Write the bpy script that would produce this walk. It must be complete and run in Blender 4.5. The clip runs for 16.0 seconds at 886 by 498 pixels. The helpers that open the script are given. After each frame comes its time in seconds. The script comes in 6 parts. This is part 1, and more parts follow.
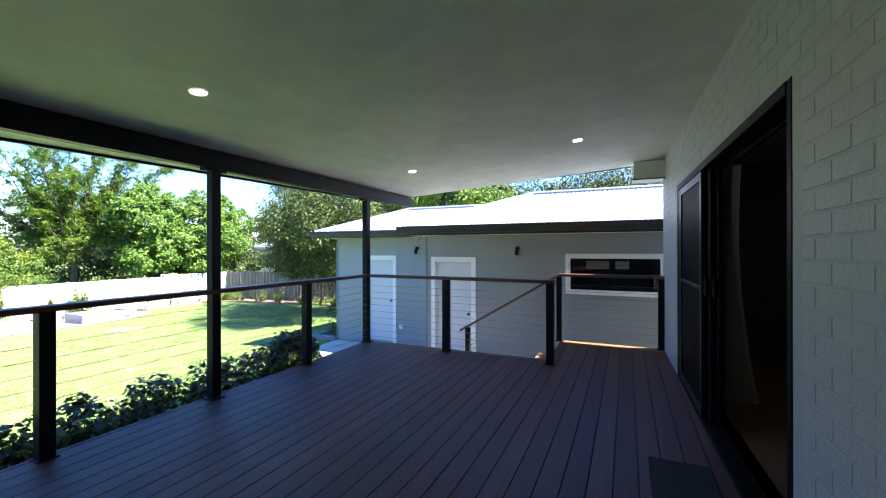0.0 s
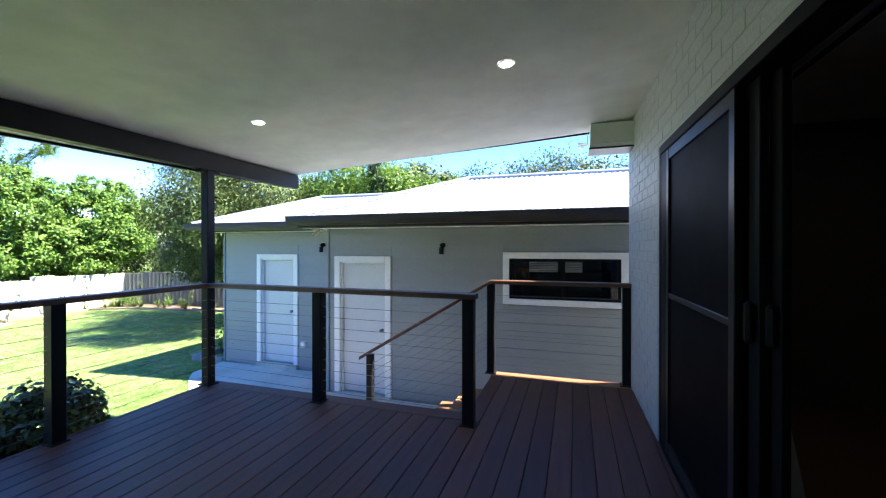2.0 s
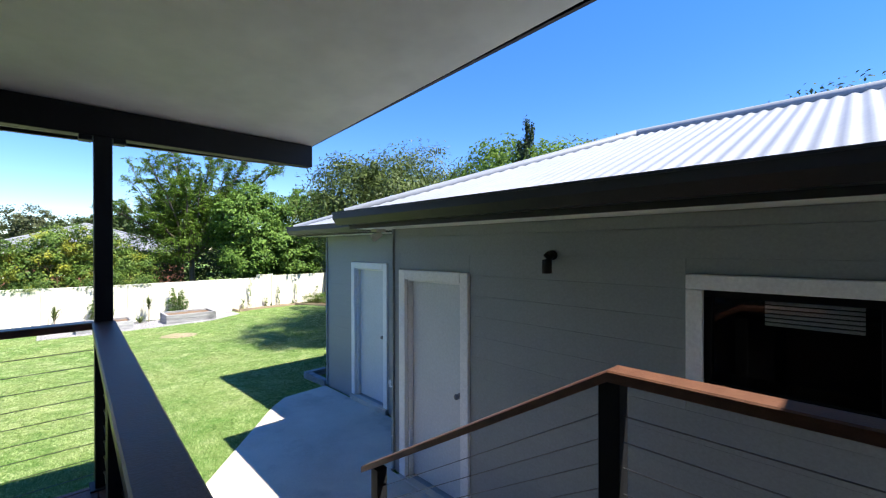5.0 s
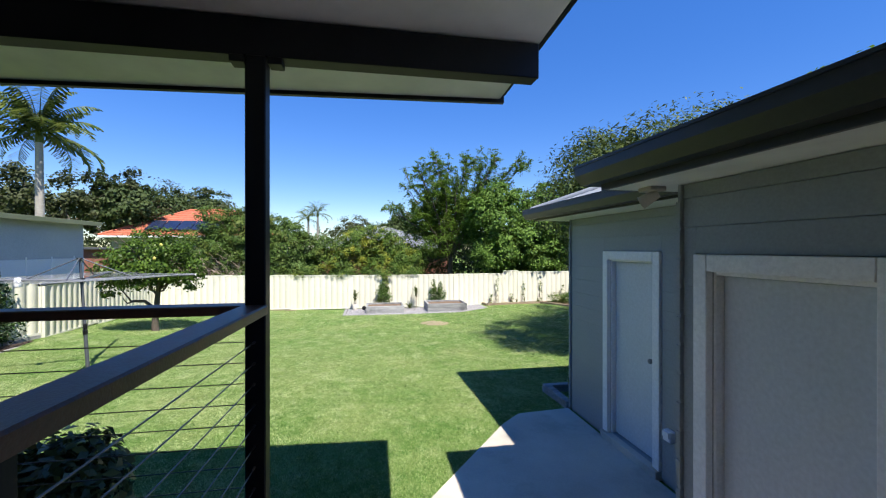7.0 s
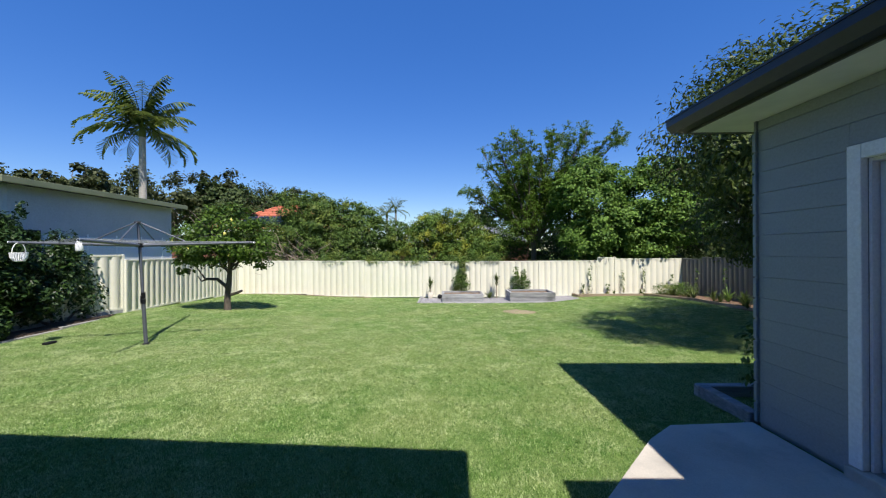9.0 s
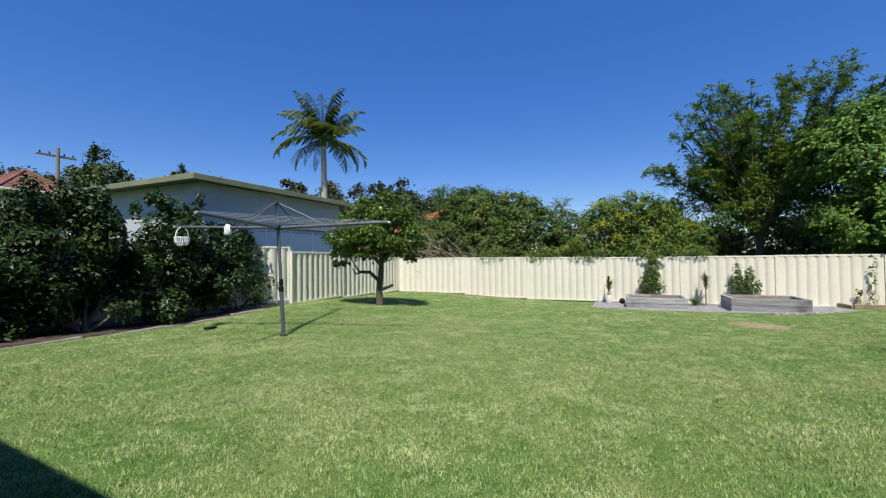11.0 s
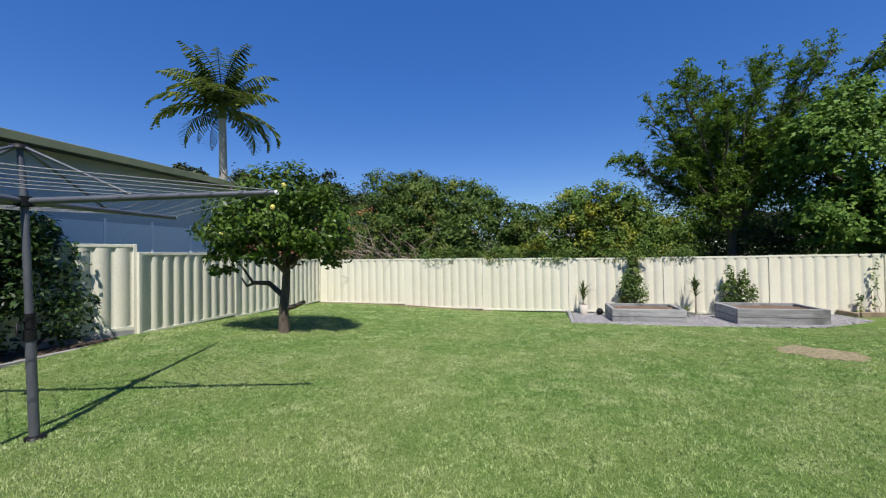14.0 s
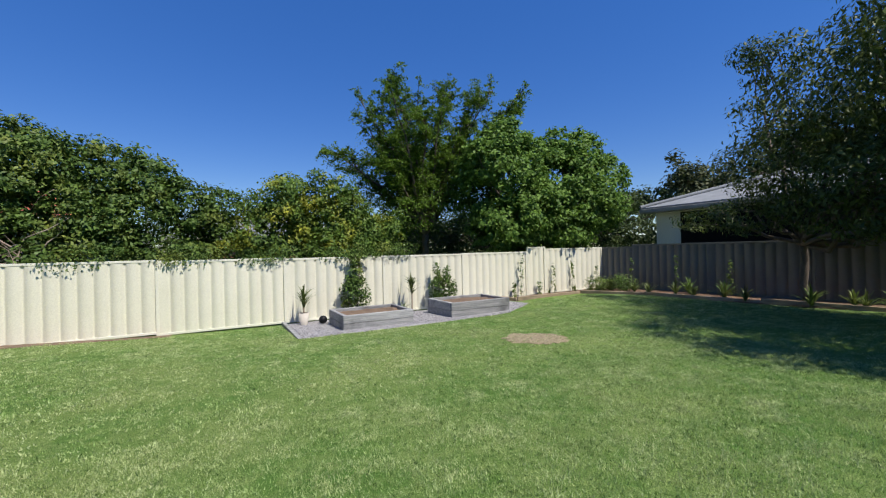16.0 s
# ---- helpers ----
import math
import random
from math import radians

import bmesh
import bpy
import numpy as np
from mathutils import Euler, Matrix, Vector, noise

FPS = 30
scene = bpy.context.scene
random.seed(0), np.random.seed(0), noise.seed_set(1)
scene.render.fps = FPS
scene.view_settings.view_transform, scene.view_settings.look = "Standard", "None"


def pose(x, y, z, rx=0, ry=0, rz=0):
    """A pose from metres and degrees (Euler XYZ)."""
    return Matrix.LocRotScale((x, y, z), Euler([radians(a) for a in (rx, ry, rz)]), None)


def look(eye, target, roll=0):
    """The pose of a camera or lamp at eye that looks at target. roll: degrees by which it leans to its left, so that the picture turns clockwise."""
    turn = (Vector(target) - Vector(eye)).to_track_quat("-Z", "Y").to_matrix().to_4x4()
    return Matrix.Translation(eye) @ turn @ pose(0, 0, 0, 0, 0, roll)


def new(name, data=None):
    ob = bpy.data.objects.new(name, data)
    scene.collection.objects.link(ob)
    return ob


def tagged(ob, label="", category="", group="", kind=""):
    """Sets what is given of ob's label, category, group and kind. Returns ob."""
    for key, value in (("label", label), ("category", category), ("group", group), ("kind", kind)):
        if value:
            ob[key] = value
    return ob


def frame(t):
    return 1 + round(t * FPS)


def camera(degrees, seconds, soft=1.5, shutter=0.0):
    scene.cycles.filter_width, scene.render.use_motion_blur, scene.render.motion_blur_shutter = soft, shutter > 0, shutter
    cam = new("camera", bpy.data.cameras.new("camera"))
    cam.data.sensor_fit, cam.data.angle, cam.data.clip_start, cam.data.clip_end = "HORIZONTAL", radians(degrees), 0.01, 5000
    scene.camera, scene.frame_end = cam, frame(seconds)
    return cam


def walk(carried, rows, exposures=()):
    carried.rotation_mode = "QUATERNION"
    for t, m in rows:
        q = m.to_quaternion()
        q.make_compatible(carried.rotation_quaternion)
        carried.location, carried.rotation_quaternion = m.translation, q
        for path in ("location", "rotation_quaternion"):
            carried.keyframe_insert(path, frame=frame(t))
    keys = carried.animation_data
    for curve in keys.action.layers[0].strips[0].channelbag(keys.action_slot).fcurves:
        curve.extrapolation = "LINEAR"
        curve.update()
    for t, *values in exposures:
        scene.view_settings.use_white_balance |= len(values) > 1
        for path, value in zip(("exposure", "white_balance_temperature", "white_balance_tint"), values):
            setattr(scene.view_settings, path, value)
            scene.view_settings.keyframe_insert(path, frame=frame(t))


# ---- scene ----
cam = camera(95.0, 16.0, soft=1.2)
PATH = [
    (0, (1.183, -0.432, 1.41), (0.358, 1.39, 1.412), -0.1),
    (0.5, (1.18, -0.048, 1.376), (0.473, 1.822, 1.38), 0.2),
    (1, (1.131, 0.45, 1.365), (0.477, 2.34, 1.358), 0.0),
    (1.5, (1.111, 0.964, 1.377), (0.493, 2.866, 1.367), 0.1),
    (2, (1.121, 1.528, 1.4), (0.504, 3.431, 1.391), -0.0),
    (2.5, (1.12, 2.068, 1.421), (0.498, 3.969, 1.417), 0.0),
    (3, (1.14, 2.586, 1.44), (0.496, 4.48, 1.443), 0.1),
    (5.5, (0.641, 4.809, 1.487), (-1.007, 5.942, 1.478), -0.2),
    (6, (0.294, 5.039, 1.471), (-1.516, 5.889, 1.459), -0.1),
    (6.5, (-0.092, 5.19, 1.428), (-2.005, 5.771, 1.415), -0.0),
    (7, (-0.411, 5.251, 1.294), (-2.38, 5.605, 1.292), -0.0),
    (7.5, (-0.792, 5.331, 1.055), (-2.781, 5.541, 1.053), 0.3),
    (8, (-1.121, 5.325, 0.913), (-3.114, 5.492, 0.909), 0.2),
    (10.5, (-3.765, 5.149, 0.205), (-5.677, 4.562, 0.238), -0.7),
    (11, (-4.208, 4.966, 0.187), (-6.041, 4.167, 0.228), -0.7),
    (11.5, (-4.639, 4.837, 0.221), (-6.384, 3.859, 0.262), -0.5),
    (12, (-5.095, 4.655, 0.255), (-6.791, 3.595, 0.288), -0.4),
    (12.5, (-5.588, 4.417, 0.242), (-7.287, 3.362, 0.273), -0.5),
    (13, (-6.078, 4.14, 0.225), (-7.821, 3.16, 0.257), -0.5),
    (13.5, (-6.511, 3.909, 0.236), (-8.36, 3.148, 0.268), -0.7),
    (14, (-6.994, 3.625, 0.245), (-8.935, 3.147, 0.279), -0.9),
    (14.5, (-7.369, 3.275, 0.264), (-9.365, 3.159, 0.286), -1.0),
    (15, (-7.911, 3.109, 0.254), (-9.89, 3.398, 0.269), -1.1),
    (15.5, (-8.503, 2.946, 0.237), (-10.405, 3.564, 0.249), -1.1),
    (16, (-8.885, 2.969, 0.234), (-10.63, 3.945, 0.24), -1.3),
]
EXPOSURE = [(0, 2.74), (1.5, 2.72), (2.5, 2.77), (3.2, 2.62), (5.3, 1.35), (6.5, 1.0), (8.2, 0.7), (10.5, 0.44), (16.0, 0.33)]
walk(cam, [(t, look(eye, target, roll)) for t, eye, target, roll in PATH], EXPOSURE)

# ---- world, sun, exposure ----
SUN_DIR = Vector((0.60, 0.22, 1.0)).normalized()
world = bpy.data.worlds.new("sky")
scene.world = world
world.use_nodes = True
wn = world.node_tree.nodes
sky = wn.new("ShaderNodeTexSky")
sky.sky_type = "NISHITA"
sky.sun_disc = False
sky.sun_elevation = math.asin(SUN_DIR.z)
sky.sun_rotation = math.atan2(SUN_DIR.x, SUN_DIR.y)
sky.altitude = 0
sky.air_density, sky.dust_density, sky.ozone_density = 1.0, 0.0, 2.0
sat = wn.new("ShaderNodeHueSaturation")
sat.inputs["Hue"].default_value, sat.inputs["Saturation"].default_value = 0.518, 1.4
world.node_tree.links.new(sky.outputs[0], sat.inputs["Color"])
clear_blue = wn.new("ShaderNodeMix")
clear_blue.data_type = "RGBA"
clear_blue.inputs[0].default_value = 0.3
clear_blue.inputs[7].default_value = (0.62, 1.85, 5.4, 1)
world.node_tree.links.new(sat.outputs[0], clear_blue.inputs[6])
world.node_tree.links.new(clear_blue.outputs[2], wn["Background"].inputs[0])
wn["Background"].inputs[1].default_value = 0.1
sun = new("sun", bpy.data.lights.new("sun", "SUN"))
sun.data.energy, sun.data.angle, sun.data.color = 5.0, radians(0.5), (1.0, 0.95, 0.87)
sun.matrix_world = look(SUN_DIR * 60, (0, 0, 0))


# ---- materials ----
def nodes_of(name):
    m = bpy.data.materials.new(name)
    m.use_nodes = True
    nt = m.node_tree
    return m, nt, nt.nodes["Principled BSDF"]


def mixcol(nt, fac, a, b):
    n = nt.nodes.new("ShaderNodeMix")
    n.data_type = "RGBA"
    for sock, v in ((n.inputs[0], fac), (n.inputs[6], a), (n.inputs[7], b)):
        if isinstance(v, (tuple, list)):
            sock.default_value = (*v, 1) if len(v) == 3 else v
        elif isinstance(v, (int, float)):
            sock.default_value = v
        else:
            nt.links.new(v, sock)
    return n.outputs[2]


def ramp(nt, src, lo, hi):
    n = nt.nodes.new("ShaderNodeMapRange")
    nt.links.new(src, n.inputs[0])
    n.inputs[1].default_value, n.inputs[2].default_value = lo, hi
    return n.outputs[0]


def tex(nt, scale, detail=4.0, stretch=(1, 1, 1), rough=0.6):
    tc = nt.nodes.new("ShaderNodeTexCoord")
    mp = nt.nodes.new("ShaderNodeMapping")
    mp.inputs[3].default_value = stretch
    nt.links.new(tc.outputs["Object"], mp.inputs[0])
    n = nt.nodes.new("ShaderNodeTexNoise")
    n.inputs["Scale"].default_value, n.inputs["Detail"].default_value, n.inputs["Roughness"].default_value = scale, detail, rough
    nt.links.new(mp.outputs[0], n.inputs["Vector"])
    return n.outputs[0]


def surf(name, c1, c2, scale=4.0, rough=0.6, bump=0.15, fine=60.0, metal=0.0, stretch=(1, 1, 1), vary=0.0, dirt=None, depth=0.01, spec=None):
    """Two-scale surface: broad stains from c1 to c2, fine grain as relief, an own tone for each piece."""
    m, nt, p = nodes_of(name)
    big = tex(nt, scale, 5, stretch)
    small = tex(nt, fine, 3, stretch)
    col = mixcol(nt, ramp(nt, big, 0.3, 0.7), c1, c2)
    grain = mixcol(nt, ramp(nt, small, 0.2, 0.8), (0.86, 0.86, 0.86), (1.1, 1.1, 1.1))
    mul = nt.nodes.new("ShaderNodeMix")
    mul.data_type, mul.blend_type = "RGBA", "MULTIPLY"
    mul.inputs[0].default_value = 1.0
    nt.links.new(col, mul.inputs[6])
    nt.links.new(grain, mul.inputs[7])
    col = mul.outputs[2]
    if dirt:
        spots = tex(nt, 1.3, 8)
        col = mixcol(nt, ramp(nt, spots, 0.56, 0.72), col, dirt)
    if vary:
        oi = nt.nodes.new("ShaderNodeObjectInfo")
        hsv = nt.nodes.new("ShaderNodeHueSaturation")
        nt.links.new(col, hsv.inputs["Color"])
        mr = nt.nodes.new("ShaderNodeMapRange")
        nt.links.new(oi.outputs["Random"], mr.inputs[0])
        mr.inputs[3].default_value, mr.inputs[4].default_value = 1 - vary, 1 + vary
        nt.links.new(mr.outputs[0], hsv.inputs["Value"])
        col = hsv.outputs[0]
    nt.links.new(col, p.inputs["Base Color"])
    rr = nt.nodes.new("ShaderNodeMapRange")
    nt.links.new(big, rr.inputs[0])
    rr.inputs[3].default_value, rr.inputs[4].default_value = max(rough - 0.08, 0.02), min(rough + 0.1, 1)
    nt.links.new(rr.outputs[0], p.inputs["Roughness"])
    p.inputs["Metallic"].default_value = metal
    if spec is not None:
        p.inputs["Specular IOR Level"].default_value = spec
    if bump:
        b = nt.nodes.new("ShaderNodeBump")
        b.inputs["Strength"].default_value, b.inputs["Distance"].default_value = bump, depth
        nt.links.new(small, b.inputs["Height"])
        nt.links.new(b.outputs[0], p.inputs["Normal"])
    return m


def leafy(name, dark, light, through_light=0.3, rough=0.45, tip=None):
    """Leaves: a tone for each leaf, some light passing through the blade."""
    m, nt, p = nodes_of(name)
    geo = nt.nodes.new("ShaderNodeNewGeometry")
    col = mixcol(nt, geo.outputs["Random Per Island"], dark, light)
    if tip:
        broad = tex(nt, 1.6, 3)
        col = mixcol(nt, ramp(nt, broad, 0.5, 0.72), col, tip)
    nt.links.new(col, p.inputs["Base Color"])
    p.inputs["Roughness"].default_value = rough
    p.inputs["Specular IOR Level"].default_value = 0.25
    tr = nt.nodes.new("ShaderNodeBsdfTranslucent")
    nt.links.new(col, tr.inputs[0])
    mx = nt.nodes.new("ShaderNodeMixShader")
    mx.inputs[0].default_value = through_light
    nt.links.new(p.outputs[0], mx.inputs[1])
    nt.links.new(tr.outputs[0], mx.inputs[2])
    nt.links.new(mx.outputs[0], nt.nodes["Material Output"].inputs[0])
    return m


def glass(name, tint=(0.6, 0.65, 0.65), rough=0.02):
    m, nt, p = nodes_of(name)
    p.inputs["Base Color"].default_value = (*tint, 1)
    p.inputs["Transmission Weight"].default_value = 1.0
    p.inputs["Roughness"].default_value = rough
    p.inputs["IOR"].default_value = 1.45
    return m


def glow(name, col, strength):
    m, nt, p = nodes_of(name)
    p.inputs["Base Color"].default_value = (*col, 1)
    p.inputs["Emission Color"].default_value = (*col, 1)
    p.inputs["Emission Strength"].default_value = strength
    return m


def lawn_material():
    m, nt, p = nodes_of("lawn")
    a, b, c = tex(nt, 0.7, 6), tex(nt, 7, 5), tex(nt, 120, 3)
    col = mixcol(nt, ramp(nt, a, 0.38, 0.64), (0.110, 0.215, 0.044), (0.255, 0.330, 0.098))
    col = mixcol(nt, ramp(nt, b, 0.42, 0.72), col, (0.300, 0.375, 0.125))
    col = mixcol(nt, ramp(nt, c, 0.4, 0.65), col, (0.060, 0.120, 0.022))
    nt.links.new(col, p.inputs["Base Color"])
    p.inputs["Roughness"].default_value = 0.9
    p.inputs["Specular IOR Level"].default_value = 0.1
    bp = nt.nodes.new("ShaderNodeBump")
    bp.inputs["Strength"].default_value, bp.inputs["Distance"].default_value = 0.8, 0.03
    nt.links.new(c, bp.inputs["Height"])
    nt.links.new(bp.outputs[0], p.inputs["Normal"])
    return m


def blade_material():
    m, nt, p = nodes_of("grass_blades")
    geo = nt.nodes.new("ShaderNodeNewGeometry")
    broad, mid_, tuft = tex(nt, 0.7, 6), tex(nt, 2.6, 6), tex(nt, 26, 5, rough=0.75)
    fresh = mixcol(nt, geo.outputs["Random Per Island"], (0.165, 0.305, 0.066), (0.390, 0.520, 0.185))
    dry = mixcol(nt, geo.outputs["Random Per Island"], (0.320, 0.385, 0.140), (0.560, 0.580, 0.310))
    col = mixcol(nt, ramp(nt, broad, 0.40, 0.70), fresh, dry)
    col = mixcol(nt, ramp(nt, mid_, 0.48, 0.66), col, (0.560, 0.620, 0.310))
    col = mixcol(nt, ramp(nt, tuft, 0.54, 0.64), col, (0.610, 0.700, 0.370))
    col = mixcol(nt, ramp(nt, tuft, 0.48, 0.38), col, (0.052, 0.115, 0.022))
    nt.links.new(col, p.inputs["Base Color"])
    p.inputs["Roughness"].default_value = 0.6
    p.inputs["Specular IOR Level"].default_value = 0.25
    tr = nt.nodes.new("ShaderNodeBsdfTranslucent")
    nt.links.new(col, tr.inputs[0])
    mx = nt.nodes.new("ShaderNodeMixShader")
    mx.inputs[0].default_value = 0.3
    nt.links.new(p.outputs[0], mx.inputs[1])
    nt.links.new(tr.outputs[0], mx.inputs[2])
    nt.links.new(mx.outputs[0], nt.nodes["Material Output"].inputs[0])
    return m


M_LAWN, M_BLADE = lawn_material(), blade_material()
M_CONC = surf("concrete", (0.43, 0.385, 0.325), (0.59, 0.54, 0.465), 1.1, 0.85, 0.25, 90, dirt=(0.33, 0.305, 0.265))
M_DECK = surf("deck_timber", (0.076, 0.030, 0.021), (0.138, 0.057, 0.037), 3, 0.46, 0.25, 35, stretch=(8, 0.6, 8), vary=0.28, spec=0.3)
M_RAIL = surf("rail_timber", (0.085, 0.037, 0.022), (0.14, 0.063, 0.035), 5, 0.4, 0.15, 40, stretch=(3, 3, 3), vary=0.1)
M_TREAD = surf("tread_timber", (0.2, 0.09, 0.045), (0.32, 0.15, 0.075), 5, 0.42, 0.2, 40, stretch=(6, 0.6, 6), vary=0.15)
M_STEEL = surf("charcoal_steel", (0.009, 0.0095, 0.011), (0.015, 0.0155, 0.017), 3, 0.45, 0.05, 80, spec=0.16)
M_GUTTER = surf("grey_gutter", (0.028, 0.029, 0.031), (0.04, 0.041, 0.043), 2, 0.38, 0.04, 50, spec=0.35)
M_WIRE = surf("wire", (0.16, 0.16, 0.16), (0.26, 0.26, 0.26), 3, 0.35, 0, 60, metal=1.0)
M_CEIL = surf("white_ceiling", (0.74, 0.76, 0.72), (0.79, 0.8, 0.77), 0.6, 0.6, 0, 3)
M_BRICK = surf("painted_brick", (0.335, 0.357, 0.362), (0.385, 0.407, 0.412), 3, 0.5, 0.35, 70, vary=0.02)
M_MORTAR = surf("painted_mortar", (0.332, 0.354, 0.359), (0.38, 0.402, 0.407), 3, 0.65, 0.4, 70)
M_CLAD = surf("grey_cladding", (0.245, 0.272, 0.28), (0.28, 0.306, 0.314), 0.8, 0.55, 0.12, 60, vary=0.025)
M_TRIM = surf("white_trim", (0.78, 0.79, 0.79), (0.84, 0.84, 0.84), 2, 0.4, 0.06, 50)
M_DOOR = surf("white_door", (0.55, 0.59, 0.61), (0.6, 0.63, 0.65), 1.5, 0.4, 0.05, 40)
M_ROOF = surf("zinc_roof", (0.23, 0.245, 0.265), (0.29, 0.305, 0.325), 0.7, 0.55, 0.04, 40, metal=0.1)
M_DARKROOF = surf("dark_roof", (0.05, 0.05, 0.055), (0.08, 0.08, 0.085), 1, 0.5, 0.05, 40)
M_DOORFRAME = surf("dark_aluminium", (0.008, 0.008, 0.009), (0.013, 0.013, 0.014), 4, 0.35, 0.03, 60, spec=0.12)
M_CURTAIN = surf("curtain_cloth", (0.42, 0.41, 0.42), (0.5, 0.49, 0.5), 5, 0.9, 0.3, 120)
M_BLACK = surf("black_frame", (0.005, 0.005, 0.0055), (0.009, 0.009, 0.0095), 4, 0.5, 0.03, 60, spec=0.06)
M_SCREEN = surf("fly_screen", (0.0025, 0.0025, 0.003), (0.0045, 0.0045, 0.005), 4, 0.55, 0.1, 300, spec=0.03)
M_GLASS = glass("window_glass", (0.4, 0.43, 0.44))
M_PANE = glass("clear_pane", (0.8, 0.84, 0.85))
M_CREAM = surf("cream_fence", (0.66, 0.635, 0.51), (0.72, 0.695, 0.57), 0.9, 0.45, 0.05, 50, vary=0.02)
M_CREAMRAIL = surf("cream_rail", (0.66, 0.64, 0.53), (0.72, 0.7, 0.58), 1.5, 0.42, 0.05, 50)
M_SLEEPER = surf("weathered_sleeper", (0.19, 0.195, 0.2), (0.40, 0.395, 0.385), 5, 0.85, 0.6, 45, stretch=(2.5, 0.4, 7), vary=0.2, dirt=(0.13, 0.13, 0.13))
M_EDGETIMBER = surf("tan_edging_timber", (0.22, 0.16, 0.1), (0.36, 0.28, 0.19), 4, 0.85, 0.5, 45, stretch=(1, 1, 5), vary=0.15, dirt=(0.15, 0.12, 0.09))
M_SOIL = surf("brown_soil", (0.13, 0.085, 0.055), (0.23, 0.155, 0.10), 6, 0.95, 0.9, 60, depth=0.03)
M_MULCH = surf("dark_mulch", (0.05, 0.035, 0.025), (0.12, 0.08, 0.055), 9, 0.95, 1.0, 50, depth=0.04)
M_REDMULCH = surf("red_mulch", (0.13, 0.075, 0.045), (0.27, 0.165, 0.10), 9, 0.95, 1.0, 50, depth=0.04)
M_STRAW = surf("dry_grass", (0.22, 0.16, 0.09), (0.46, 0.39, 0.24), 22, 0.95, 1.0, 70, depth=0.03)
M_GRAVEL = surf("gravel", (0.27, 0.26, 0.27), (0.45, 0.43, 0.43), 20, 0.9, 1.0, 60, depth=0.03)
M_BARK = surf("bark", (0.085, 0.065, 0.05), (0.15, 0.12, 0.095), 8, 0.9, 0.8, 30, stretch=(3, 3, 0.7), depth=0.02)
M_PALEBARK = surf("palm_bark", (0.3, 0.27, 0.23), (0.42, 0.39, 0.34), 6, 0.9, 0.5, 20, stretch=(1, 1, 6), depth=0.02)
M_TWIG = surf("dry_twigs", (0.25, 0.19, 0.14), (0.38, 0.31, 0.24), 8, 0.9, 0.3, 40)
M_CITRUS = leafy("citrus_leaves", (0.032, 0.07, 0.009), (0.115, 0.19, 0.025), 0.25, 0.42)
M_LEMON = surf("lemon_skin", (0.55, 0.48, 0.09), (0.62, 0.56, 0.16), 12, 0.45, 0.3, 90)
M_CAMELLIA = leafy("glossy_dark_leaves", (0.009, 0.024, 0.006), (0.045, 0.088, 0.02), 0.12, 0.45)
M_HEDGE = leafy("hedge_leaves", (0.036, 0.074, 0.014), (0.13, 0.21, 0.042), 0.25, 0.55, tip=(0.20, 0.235, 0.045))
M_HEDGEY = leafy("yellow_hedge_leaves", (0.05, 0.10, 0.017), (0.16, 0.25, 0.045), 0.28, 0.55, tip=(0.40, 0.38, 0.04))
M_FEATHER = leafy("feathery_leaves", (0.05, 0.105, 0.013), (0.165, 0.26, 0.035), 0.35, 0.5)
M_BRIGHT = leafy("bright_leaves", (0.055, 0.12, 0.018), (0.19, 0.31, 0.055), 0.35, 0.6)
M_WEEP = leafy("drooping_leaves", (0.032, 0.054, 0.011), (0.112, 0.148, 0.034), 0.2, 0.5)
M_FARLEAF = leafy("far_leaves", (0.03, 0.055, 0.016), (0.085, 0.115, 0.035), 0.2, 0.6)
M_OLIVE = leafy("olive_leaves", (0.035, 0.05, 0.018), (0.09, 0.10, 0.04), 0.2, 0.6)
M_CONIFER = leafy("conifer_needles", (0.015, 0.035, 0.016), (0.045, 0.075, 0.03), 0.1, 0.7)
M_PALM = leafy("palm_fronds", (0.03, 0.065, 0.012), (0.19, 0.22, 0.05), 0.3, 0.35)
M_SHRUB = leafy("deck_shrub_leaves", (0.03, 0.055, 0.018), (0.18, 0.21, 0.08), 0.25, 0.28)
M_FLAX = leafy("strappy_leaves", (0.05, 0.08, 0.02), (0.16, 0.2, 0.06), 0.25, 0.4)
M_GALV = surf("grey_clothesline", (0.085, 0.092, 0.11), (0.13, 0.14, 0.16), 4, 0.45, 0.05, 60, metal=0.3)
M_LINE = surf("line_cord", (0.2, 0.21, 0.23), (0.28, 0.29, 0.31), 4, 0.6, 0, 60)
M_PLASTIC = surf("white_plastic", (0.8, 0.8, 0.8), (0.85, 0.85, 0.85), 3, 0.4, 0, 60)
M_SHEDWALL = surf("shed_wall", (0.40, 0.425, 0.45), (0.47, 0.495, 0.515), 0.7, 0.6, 0.08, 30, dirt=(0.43, 0.455, 0.47))
M_SHEDPALE = surf("shed_pale", (0.66, 0.69, 0.72), (0.74, 0.76, 0.78), 0.7, 0.6, 0.08, 30)
M_SHEDEDGE = surf("green_fascia", (0.15, 0.17, 0.09), (0.21, 0.225, 0.13), 1.5, 0.6, 0.1, 30)
M_TERRA = surf("terracotta_tiles", (0.34, 0.09, 0.045), (0.5, 0.155, 0.085), 3, 0.75, 0.3, 20, vary=0.12)
M_DULLRED = surf("dull_red_tiles", (0.16, 0.06, 0.045), (0.24, 0.10, 0.075), 2, 0.8, 0.3, 20, vary=0.1)
M_EDGE = surf("grey_edging", (0.2, 0.19, 0.175), (0.32, 0.31, 0.29), 3, 0.9, 0.4, 60)
